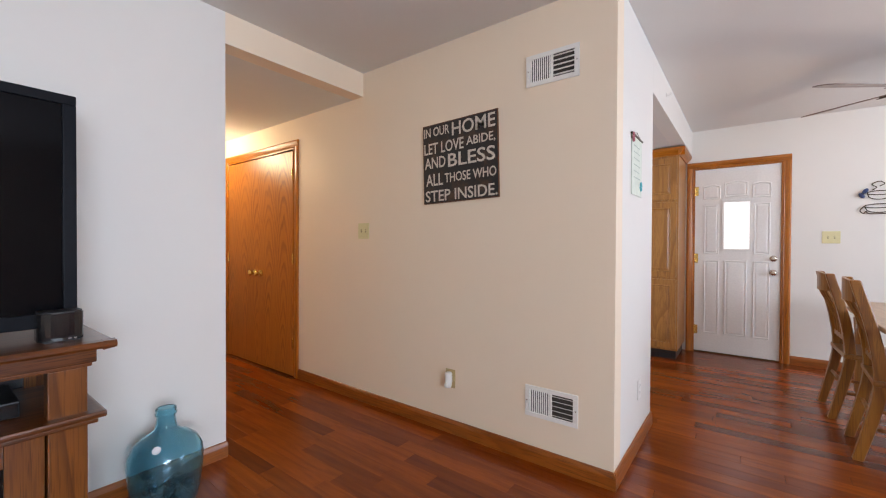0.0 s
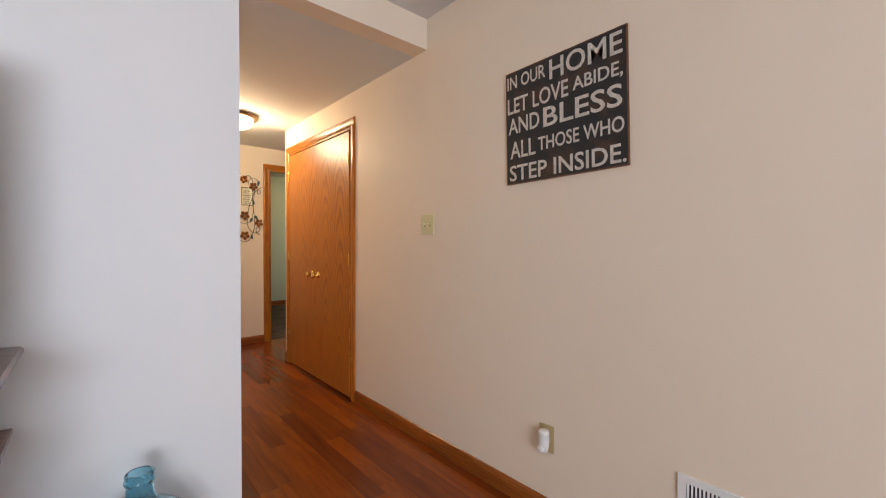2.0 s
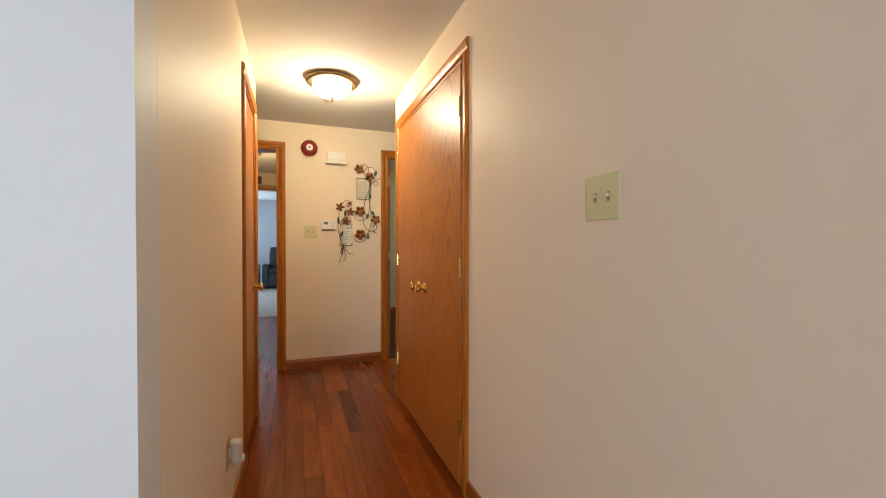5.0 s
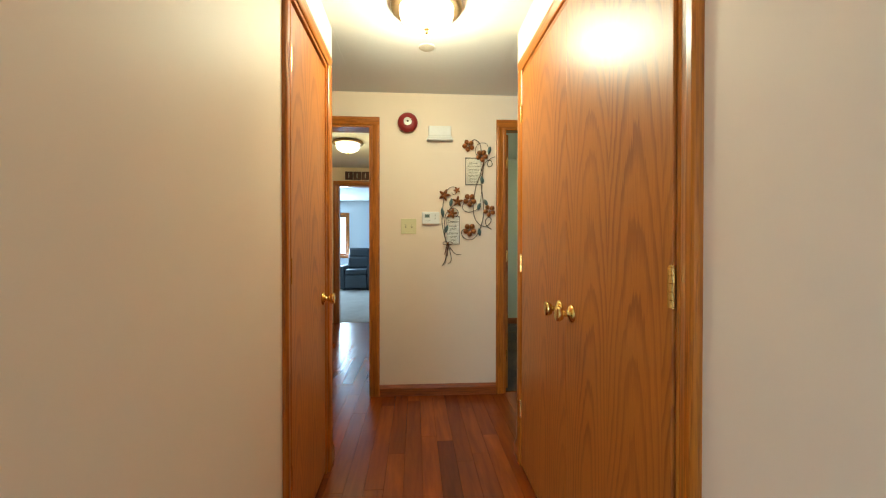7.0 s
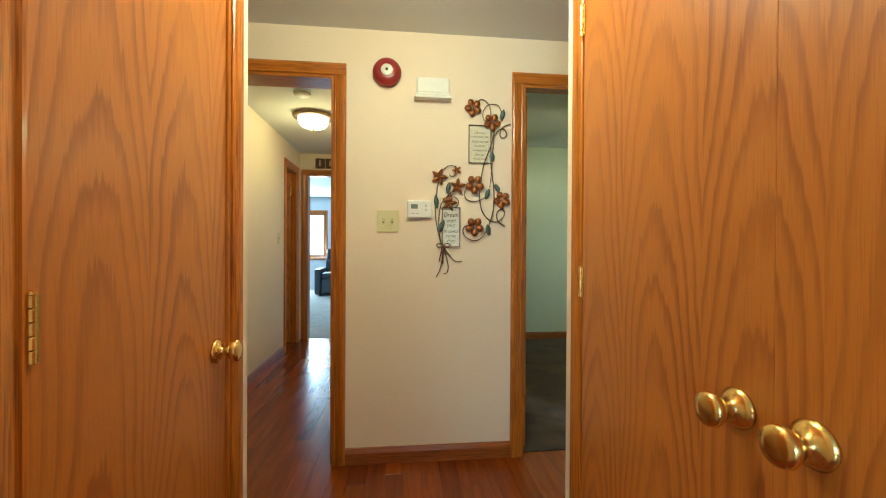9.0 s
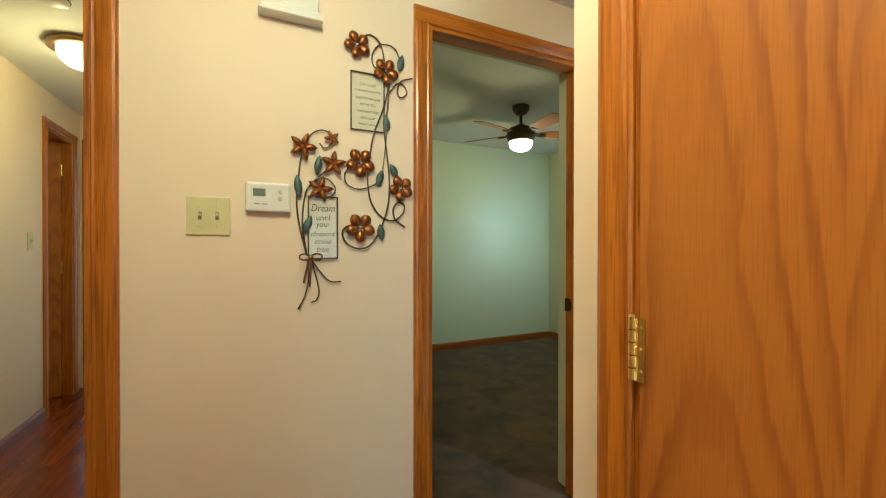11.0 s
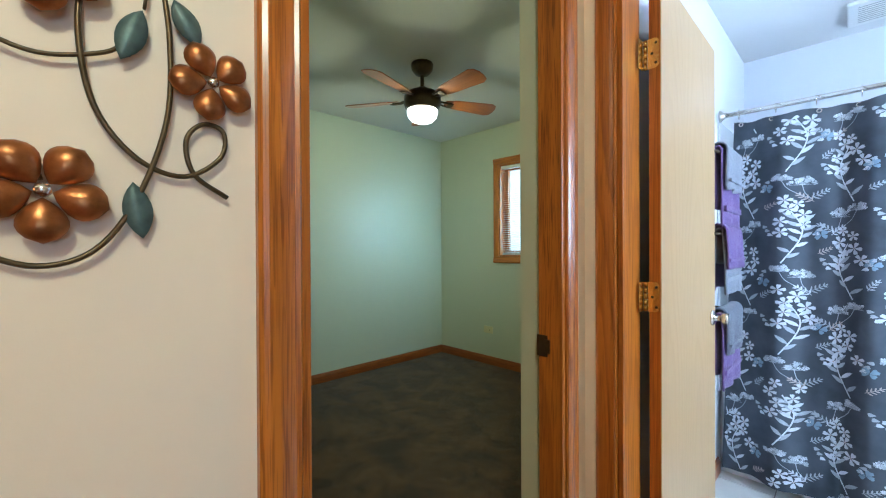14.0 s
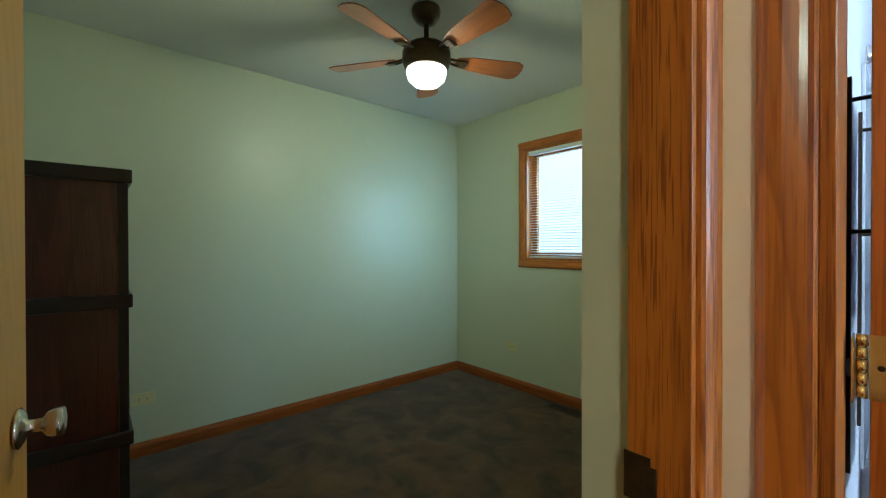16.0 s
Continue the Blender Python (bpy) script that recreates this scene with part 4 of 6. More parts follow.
for a in ((0, SIGN_W, 0.001, 0.0105, 0, 0.004), (0, SIGN_W, 0.001, 0.0105, SIGN_H - 0.004, SIGN_H), (0, 0.004, 0.001, 0.0105, 0.004, SIGN_H - 0.004), (SIGN_W - 0.004, SIGN_W, 0.001, 0.0105, 0.004, SIGN_H - 0.004)):
    box(bm, *a)
part("edge", bm, RUST, sign, "rust-brown worn edge")
for text, u0, u1, v0, v1 in (("IN OUR", 0.02, 0.385, 0.04, 0.155), ("HOME", 0.42, 0.97, 0.03, 0.195), ("LET LOVE", 0.02, 0.575, 0.235, 0.375), ("ABIDE,", 0.61, 0.97, 0.245, 0.365),
                             ("AND", 0.025, 0.325, 0.415, 0.555), ("BLESS", 0.36, 0.965, 0.405, 0.57), ("ALL", 0.04, 0.285, 0.625, 0.775), ("THOSE WHO", 0.31, 0.975, 0.64, 0.755), ("STEP INSIDE.", 0.03, 0.985, 0.835, 0.975)):
    lettering(text, (u1 - u0) * SIGN_W, (v1 - v0) * SIGN_H, LETTER, sign, pose(u0 * SIGN_W, -0.0004, (1 - v1) * SIGN_H), 0.012)

# -- return air grilles
# dark colour that stands for the shade in the gaps between the slats
GRILLE_SHADE = plain("grille_shade", (0.06, 0.052, 0.042), 0.9, 0, 0.4, 30)


def wall_grille(x, z, label):
    g = thing("wall_grille", label, "air vent", "air grilles on the long wall", at=(x, YS, z))
    w, h = 0.292, 0.168
    bm = bmesh.new()
    for a in ((0, w, -0.009, 0, 0, 0.024), (0, w, -0.009, 0, h - 0.024, h), (0, 0.026, -0.009, 0, 0.024, h - 0.024), (w - 0.026, w, -0.009, 0, 0.024, h - 0.024), (w / 2 - 0.007, w / 2 + 0.007, -0.009, 0, 0.024, h - 0.024)):
        box(bm, *a, bevel=0.002)
    part("frame", bm, WHITEPLASTIC, g)
    part("backing", boxes((0.02, w - 0.02, -0.0022, -0.0006, 0.02, h - 0.02)), GRILLE_SHADE, g, "dark sheet for the shade behind the slats")
    n = 10
    for i in range(n):
        u = 0.031 + i * (w / 2 - 0.007 - 0.036) / (n - 1)
        s = part("slat", boxes((-0.0028, 0.0028, -0.0010, 0.0010, 0.022, h - 0.022)), WHITEPLASTIC, g)
        s.matrix_basis = pose(u, -0.0055, 0, 0, 0, 30)
    for i in range(5):
        z1 = 0.034 + i * 0.025
        s = part("slat", boxes((w / 2 + 0.006, w - 0.025, -0.001, 0.001, -0.004, 0.004)), WHITEPLASTIC, g, "tilted cross slat")
        s.matrix_basis = pose(0, -0.0055, z1, 55, 0, 0)
    for i in range(13):
        u = w / 2 + 0.012 + i * 0.0085
        part("blade", boxes((u, u + 0.0014, -0.0045, -0.0025, 0.024, h - 0.024)), GRILLE_SHADE, g)
    part("lever", boxes((0.010, 0.016, -0.016, -0.0085, 0.045, 0.065), bevel=0.001), WHITEPLASTIC, g)
    for u in (0.012, w - 0.012):
        part("screw", turned([(0, 0), (0.004, 0), (0.003, 0.0015), (0, 0.002)], 12, pose(u, -0.009, h / 2, 90, 0, 0)), NICKEL, g)
    return g


wall_grille(-0.912, 2.050, "white slatted air grille high on the wall")
wall_grille(-0.906, 0.252, "white slatted air grille low on the wall")


# -- plates, switches, plugs
def switch_plate(name, label, m, n=2, mat=None, h=0.117, w=0.116):
    """A toggle plate in its own space: face towards -y, centred on the origin."""
    p = thing(name, label, "light switch")
    mt = mat or ALMOND
    part("plate", boxes((-w / 2, w / 2, -0.0065, 0, -h / 2, h / 2), bevel=0.0028), mt, p)
    for i in range(n):
        u = (i - (n - 1) / 2) * 0.046
        part("slot", boxes((u - 0.005, u + 0.005, -0.0072, -0.0066, -0.012, 0.012)), plain("slot_shade", (0.30, 0.26, 0.15), 0.6), p)
        part("toggle", boxes((u - 0.0038, u + 0.0038, -0.017, -0.007, -0.001, 0.008), bevel=0.0012), mt, p)
        for s in (-0.030, 0.030):
            part("screw", turned([(0, 0), (0.003, 0), (0.0022, 0.001), (0, 0.0013)], 10, pose(u, -0.0065, s, 90, 0, 0)), mt, p)
    p.matrix_basis = m
    return p


switch_plate("switch_plate", "almond double toggle switch plate on the long wall", pose(-2.234, YS, 1.289))
switch_plate("switch_plate", "almond double toggle switch plate beside the thermostat", pose(XE, 1.405, 1.288, 0, 0, 90))
switch_plate("switch_plate", "pale double switch plate beside the entry door", pose(0.705, 5.29, 1.275), 2, ALMOND, 0.117, 0.13)
switch_plate("switch_plate", "almond single switch plate in the far hall", pose(-7.50, 0.23, 1.23, 0, 0, 180), 1, ALMOND, 0.117, 0.07)


def outlet(label, m, mat=None):
    p = thing("wall_outlet", label, "outlet")
    mt = mat or ALMOND
    part("plate", boxes((-0.035, 0.035, -0.0055, 0, -0.058, 0.058), bevel=0.0025), mt, p)
    for z in (-0.020, 0.020):
        part("socket", turned([(0, 0), (0.0165, 0), (0.0165, 0.0015), (0.015, 0.002), (0, 0.002)], 20, pose(0, -0.0055, z, 90, 0, 0)), mt, p)
        for u in (-0.006, 0.006):
            part("slot", boxes((u - 0.001, u + 0.001, -0.0078, -0.0074, z - 0.002, z + 0.007)), DARKSLOT, p)
    p.matrix_basis = m
    return p


outlet("almond wall outlet above the bedroom baseboard", pose(-7.44, YB1, 0.355) @ pose(0, 0, 0, 0, 90, 0))
outlet("almond wall outlet beside the bookcase", pose(XB1, 2.57, 0.335, 0, 0, 90) @ pose(0, 0, 0, 0, 90, 0))
outlet("white wall outlet low on the dining side wall", pose(XC - 0.002, 2.57, 0.335, 0, 0, 90), WHITEPLASTIC)


def plug_in(label, m):
    """An air freshener pushed into an outlet."""
    p = thing("plug_in_freshener", label, "air freshener")
    part("outlet_plate", boxes((-0.036, 0.036, -0.005, 0, -0.058, 0.058), bevel=0.002), plain("tan_plate", (0.48, 0.36, 0.17), 0.4), p)
    part("housing", turned([(0, -0.048), (0.017, -0.046), (0.021, -0.030), (0.022, 0.0), (0.020, 0.022), (0.023, 0.026), (0.023, 0.042), (0.019, 0.047), (0, 0.048)], 20, pose(0.004, -0.030, -0.002)), WHITEPLASTIC, p, "", True)
    part("vent_hood", turned([(0, 0), (0.014, 0), (0.016, 0.004), (0.013, 0.010), (0, 0.012)], 16, pose(0.004, -0.050, -0.030, 90, 0, 0)), WHITEPLASTIC, p, "", True)
    part("prong_base", boxes((-0.012, 0.016, -0.012, -0.004, -0.02, 0.02), bevel=0.002), WHITEPLASTIC, p)
    p.matrix_basis = m
    return p


plug_in("white plug-in air freshener in a tan outlet", pose(-1.420, YS, 0.345))
plug_in("white plug-in night light in the hall outlet", pose(-3.21, YH, 0.33, 0, 0, 180))


# -- hall ceiling lamps
def flush_lamp(at, label, glow):
    l = thing("ceiling_lamp", label, "ceiling light", "flush hall lamps", at=at)
    part("pan", turned([(0, 0), (0.150, 0), (0.166, -0.006), (0.172, -0.018), (0.168, -0.030), (0.152, -0.034), (0.140, -0.030), (0, -0.030)], 48), plain("antique_brass_pan", (0.26, 0.17, 0.08), 0.35, 0.7, 0.15), l, "antique brass ceiling pan", True)
    bowl = part("bowl", turned([(0.130, -0.032), (0.129, -0.055), (0.120, -0.082), (0.098, -0.104), (0.062, -0.118), (0.02, -0.124), (0, -0.124)], 48), glowing("alabaster_glass", (1.0, 0.86, 0.62), glow), l, "glowing white glass bowl", True)
    bowl.visible_shadow = False
    part("finial", turned([(0, -0.150), (0.007, -0.146), (0.010, -0.138), (0.006, -0.132), (0.014, -0.127), (0.014, -0.1235), (0, -0.1235)], 16), BRASS, l, "", True)
    return l


flush_lamp((-4.265, 1.51, ZH), "lit flush ceiling lamp with a white glass bowl", 2.6)
flush_lamp((-6.85, 0.71, ZH), "lit flush ceiling lamp in the far hall", 2.6)


def disc_detector(at, label, r):
    d = thing("smoke_detector", label, "smoke detector", at=at)
    part("base", turned([(0, 0), (r, 0), (r, -0.012), (r * 0.96, -0.014), (0, -0.014)], 32), WHITEPLASTIC, d, "", True)
    part("cover", turned([(r * 0.88, -0.0142), (r * 0.86, -0.026), (r * 0.66, -0.034), (r * 0.3, -0.036), (0, -0.036)], 32), WHITEPLASTIC, d, "", True)
    part("vent_ring", turned([(r * 0.95, -0.0143), (r * 0.93, -0.018), (r * 0.88, -0.018), (r * 0.88, -0.0143)], 32), DARKSLOT, d)
    return d


cover = thing("ceiling_cover", "flat beige round cover plate on the hall ceiling", "cover plate", at=(-4.69, 1.522, ZH))
part("plate", turned([(0, 0), (0.046, 0), (0.046, -0.003), (0.040, -0.007), (0, -0.008)], 32), plain("beige_cover", (0.55, 0.47, 0.36), 0.5), cover, "", True)
part("rim", turned([(0.0465, 0), (0.050, 0), (0.050, -0.003), (0.0465, -0.004)], 32), WHITEPLASTIC, cover)
disc_detector((-6.32, 0.74, ZH), "white smoke detector on the far hall ceiling", 0.065)

# -- end wall: alarm bell, chime, thermostat
bell = thing("alarm_bell", "red round fire alarm bell with a white centre", "fire alarm", at=(XE, 1.398, 2.068))
TOX = pose(0, 0, 0, 0, 90, 0)
RED = plain("red_enamel", (0.28, 0.022, 0.020), 0.3, 0, 0.1)
part("back_box", turned([(0, 0), (0.068, 0), (0.070, 0.004), (0.070, 0.018), (0, 0.018)], 40, TOX), RED, bell, "", True)
part("gong", turned([(0.040, 0.0185), (0.073, 0.0185), (0.075, 0.024), (0.070, 0.038), (0.055, 0.050), (0.036, 0.055), (0, 0.055)], 48, TOX), RED, bell, "glossy red gong", True)
part("centre_disc", turned([(0, 0.0555), (0.030, 0.0555), (0.030, 0.058), (0.026, 0.060), (0, 0.060)], 32, TOX), WHITEPLASTIC, bell, "white centre disc", True)
part("bolt", turned([(0, 0.0602), (0.008, 0.0602), (0.007, 0.066), (0, 0.067)], 12, TOX), BRONZE, bell)
chime = thing("door_chime", "white rectangular door chime with a moulded lower edge", "door chime", at=(XE, 1.640, 1.985))
part("housing", boxes((0, 0.045, -0.085, 0.085, -0.020, 0.058), bevel=0.006), WHITEPLASTIC, chime)
part("lower_moulding", boxes((0, 0.050, -0.092, 0.092, -0.036, -0.0205), bevel=0.005), WHITEPLASTIC, chime)
part("foot_moulding", boxes((0, 0.055, -0.098, 0.098, -0.050, -0.0365), bevel=0.005), WHITEPLASTIC, chime)
thermo = thing("thermostat", "white digital thermostat with a small grey display", "thermostat", at=(XE, 1.572, 1.352))
part("housing", boxes((0, 0.026, -0.066, 0.066, -0.046, 0.046), bevel=0.007), WHITEPLASTIC, thermo)
part("display", boxes((0.0262, 0.0272, -0.045, -0.009, 0.002, 0.026)), plain("lcd_grey", (0.16, 0.20, 0.17), 0.25), thermo, "grey-green display")
for z in (0.018, -0.005):
    part("button", boxes((0.0258, 0.029, 0.029, 0.040, z - 0.005, z + 0.007), bevel=0.0015), plain("button_grey", (0.55, 0.54, 0.48), 0.4), thermo)
for u in (-0.034, -0.012):
    part("legend", boxes((0.0262, 0.0266, u - 0.008, u + 0.008, -0.024, -0.021)), plain("legend_grey", (0.25, 0.25, 0.24), 0.5), thermo)


# -- metal flower plaques
def petal(length, width, lift, pointed):
    """A hollow beaten petal lying along +z, its back to the wall."""
    bm = bmesh.new()
    nu, nv = 8, 6
    grid = []
    for i in range(nu + 1):
        t = i / nu
        prof = math.sin(math.pi * min(1.0, t ** (0.75 if pointed else 1.25))) ** (0.8 if pointed else 0.62)
        rowv = []
        for j in range(nv + 1):
            s = j / nv * 2 - 1
            rowv.append(bm.verts.new((s * width / 2 * prof + 0, -lift * prof * (1 - s * s) - 0.002 - 0.10 * lift * t, t * length)))
        grid.append(rowv)
    for i in range(nu):
        for j in range(nv):
            bm.faces.new((grid[i][j], grid[i + 1][j], grid[i + 1][j + 1], grid[i][j + 1]))
    bmesh.ops.remove_doubles(bm, verts=bm.verts, dist=0.00005)
    g = bmesh.ops.extrude_face_region(bm, geom=list(bm.faces))
    bmesh.ops.translate(bm, vec=(0, 0.0012, 0), verts=[q for q in g["geom"] if isinstance(q, bmesh.types.BMVert)])
    bmesh.ops.recalc_face_normals(bm, faces=bm.faces)
    return bm


def metal_flower(parent, u, z, r, pointed, tilt):
    for k in range(5):
        p = part("petal", petal(r, r * (0.50 if pointed else 0.86), r * 0.22, pointed), COPPER, parent, "", True)
        p.matrix_basis = pose(u, -0.016, z, 0, tilt + 72 * k, 0) @ pose(0, 0, r * (0.06 if pointed else 0.16))
    part("flower_centre", turned([(0, 0), (r * 0.16, 0.0), (r * 0.14, 0.004), (0, 0.006)], 14, pose(u, -0.017, z, 90, 0, 0)), COPPER if pointed else NICKEL, parent, "", True)


def metal_leaf(parent, a, b, w):
    d = Vector((b[0] - a[0], 0, b[1] - a[1]))
    bm = bmesh.new()
    n = 8
    rows_ = []
    for i in range(n + 1):
        t = i / n
        h = w / 2 * math.sin(math.pi * t) ** 0.8
        rows_.append([bm.verts.new((s * h, -0.006 * math.sin(math.pi * t) * (1 - abs(s)) - 0.001, t * d.length)) for s in (-1, -0.4, 0, 0.4, 1)])
    for i in range(n):
        for j in range(4):
            bm.faces.new((rows_[i][j], rows_[i + 1][j], rows_[i + 1][j + 1], rows_[i][j + 1]))
    bmesh.ops.remove_doubles(bm, verts=bm.verts, dist=0.00005)
    g = bmesh.ops.extrude_face_region(bm, geom=list(bm.faces))
    bmesh.ops.translate(bm, vec=(0, 0.001, 0), verts=[q for q in g["geom"] if isinstance(q, bmesh.types.BMVert)])
    bmesh.ops.recalc_face_normals(bm, faces=bm.faces)
    p = part("leaf", bm, PATINA, parent, "blue-green patinated leaf", True)
    p.matrix_basis = pose(a[0], -0.012, a[1], 0, math.degrees(math.atan2(d.x, d.z)), 0)


def stem(parent, pts, r=0.0026, y=-0.010, taper=None):
    part("stem", tube(smooth_path([(u, y, z) for u, z in pts]), r, 8, taper=taper), WIRE, parent, "", True)


def verse_plate(parent, u0, u1, z0, z1, lines):
    bm = bmesh.new()
    t = 0.0045
    for a in ((u0, u1, -0.012, -0.006, z0, z0 + t), (u0, u1, -0.012, -0.006, z1 - t, z1), (u0, u0 + t, -0.012, -0.006, z0 + t, z1 - t), (u1 - t, u1, -0.012, -0.006, z0 + t, z1 - t)):
        box(bm, *a, bevel=0.0008)
    part("plate_frame", bm, BRONZE, parent, "thin dark bronze frame")
    g = part("plate_glass", boxes((u0 + t, u1 - t, -0.0098, -0.0082, z0 + t, z1 - t)), clear_glass("verse_glass", (0.80, 0.82, 0.78)), parent, "clear glass plate")
    g.visible_shadow = False
    for text, w, zc, h, sh in lines:
        lettering(text, w, h, INK, parent, pose((u0 + u1) / 2 - w / 2, -0.0100, zc - h / 2), 0.0, sh, 0.0004)


def plaque(name, label, u, z):
    p = thing(name, label, "wall art", "metal flower plaques", at=(XE, u, z))
    p.matrix_basis = pose(XE, u, z, 0, 0, 90)
    return p


pa = plaque("flower_plaque", "copper flower wall art with a framed glass verse and ribbon bow", 1.70, 1.15)
for u, z, r, t in ((-0.023, 0.377, 0.046, 20), (0.071, 0.415, 0.027, 50), (0.077, 0.329, 0.043, 5), (0.033, 0.239, 0.043, 15)):
    metal_flower(pa, u, z, r, True, t)
for a, b in (((-0.033, 0.206), (-0.042, 0.284)), ((0.021, 0.286), (0.032, 0.354)), ((-0.021, 0.084), (0.004, 0.150))):
    metal_leaf(pa, a, b, 0.026)
stem(pa, [(-0.010, 0.015), (-0.031, 0.103), (-0.042, 0.182), (-0.037, 0.261), (-0.033, 0.309), (-0.023, 0.377)])
stem(pa, [(-0.023, 0.377), (0.0, 0.417), (0.030, 0.439), (0.060, 0.436), (0.071, 0.415)], 0.0022)
stem(pa, [(0.071, 0.415), (0.060, 0.386), (0.045, 0.381), (0.031, 0.395)], 0.0022)
stem(pa, [(-0.010, 0.015), (-0.024, 0.119), (-0.016, 0.215), (0.006, 0.257), (0.077, 0.329)])
stem(pa, [(0.006, 0.249), (0.029, 0.276), (0.060, 0.274), (0.083, 0.248), (0.075, 0.222), (0.052, 0.212)], 0.0022)
stem(pa, [(-0.007, 0.004), (-0.004, -0.057), (-0.017, -0.121), (-0.038, -0.162)], 0.0024)
stem(pa, [(0.002, 0.004), (0.020, -0.058), (0.029, -0.108), (0.020, -0.137), (0.003, -0.143)], 0.0024)
stem(pa, [(0.002, 0.004), (0.035, -0.043), (0.066, -0.074), (0.103, -0.076)], 0.0024)
verse_plate(pa, -0.007, 0.093, 0.002, 0.216, (("Dream", 0.078, 0.176, 0.024, 0.25), ("until", 0.046, 0.143, 0.018, 0), ("your", 0.046, 0.115, 0.019, 0), ("dreams", 0.080, 0.088, 0.017, 0.35), ("come", 0.055, 0.060, 0.012, 0.35), ("true", 0.042, 0.034, 0.014, 0.35)))
for sgn in (-1, 1):
    loop = [(0.001, 0.008), (sgn * 0.014, 0.020), (sgn * 0.033, 0.017), (sgn * 0.034, 0.004), (sgn * 0.016, 0.001), (0.001, 0.008)]
    part("bow_loop", tube(smooth_path([(u, -0.018 - 0.006 * i % 3, z) for i, (u, z) in enumerate(loop)]), 0.0030, 6), RIBBON, pa, "bent dark copper ribbon", True)
    part("ribbon_tail", boxes((-0.0035, 0.0035, -0.019, -0.017, -0.085 if sgn < 0 else -0.095, 0.006), bevel=0.0006), RIBBON, pa, "dark copper ribbon tail").matrix_basis = pose(sgn * 0.004, 0, 0.006, 0, sgn * -12 if sgn < 0 else 4, 0)
part("bow_knot", turned([(0, -0.009), (0.007, -0.007), (0.009, 0), (0.007, 0.007), (0, 0.009)], 14, pose(0.001, -0.019, 0.008)), COPPER, pa, "", True)

pb = plaque("flower_plaque", "tall copper flower wall art with looping stems and a glass verse", 1.90, 1.55)
for u, z, r, t in ((-0.041, 0.354, 0.042, 10), (0.063, 0.279, 0.042, -6), (-0.030, -0.060, 0.046, 0), (0.121, -0.141, 0.042, 8), (-0.030, -0.288, 0.046, 0)):
    metal_flower(pb, u, z, r, False, t + 36)
for a, b in (((0.114, 0.288), (0.128, 0.354)), ((0.070, 0.063), (0.061, 0.124)), ((0.051, -0.078), (0.031, -0.139)), ((0.081, -0.053), (0.107, -0.100)), ((0.041, -0.272), (0.050, -0.335))):
    metal_leaf(pb, a, b, 0.028)
stem(pb, [(-0.041, 0.354), (0.002, 0.401), (0.047, 0.371), (0.063, 0.279), (0.074, 0.235), (0.059, 0.159), (0.019, 0.045), (0.004, -0.045), (-0.003, -0.116), (0.009, -0.194), (0.045, -0.245), (0.091, -0.260), (0.130, -0.232), (0.134, -0.199), (0.111, -0.193), (0.093, -0.216), (0.101, -0.256), (0.138, -0.282)], 0.003)
stem(pb, [(0.078, 0.245), (0.070, 0.144), (0.059, 0.070), (0.068, -0.019), (0.077, -0.108), (0.073, -0.199), (0.045, -0.290), (0.009, -0.347), (-0.035, -0.363), (-0.077, -0.344), (-0.093, -0.310), (-0.077, -0.285), (-0.030, -0.275)], 0.003, -0.0115)
stem(pb, [(-0.051, -0.055), (-0.083, -0.098), (-0.076, -0.137), (-0.034, -0.152), (0.018, -0.135), (0.040, -0.112)], 0.0024)
stem(pb, [(0.063, 0.279), (0.020, 0.292), (0.015, 0.335), (0.042, 0.373), (0.094, 0.375), (0.116, 0.336), (0.120, 0.291)], 0.0022)
stem(pb, [(0.074, 0.199), (0.103, 0.241), (0.132, 0.244), (0.145, 0.214), (0.122, 0.196), (0.108, 0.215), (0.122, 0.255), (0.168, 0.275)], 0.0026)
stem(pb, [(0.068, 0.06), (0.062, 0.0), (0.053, -0.075)], 0.0018)
verse_plate(pb, -0.064, 0.060, 0.056, 0.264, (("Life is not", 0.060, 0.222, 0.014, 0.3), ("measured by the", 0.094, 0.198, 0.014, 0.3), ("breaths we take", 0.090, 0.174, 0.013, 0.3), ("but by the", 0.060, 0.150, 0.014, 0.3), ("moments that", 0.080, 0.127, 0.012, 0.3), ("take our", 0.052, 0.104, 0.012, 0.3), ("breath away", 0.070, 0.080, 0.014, 0.3)))


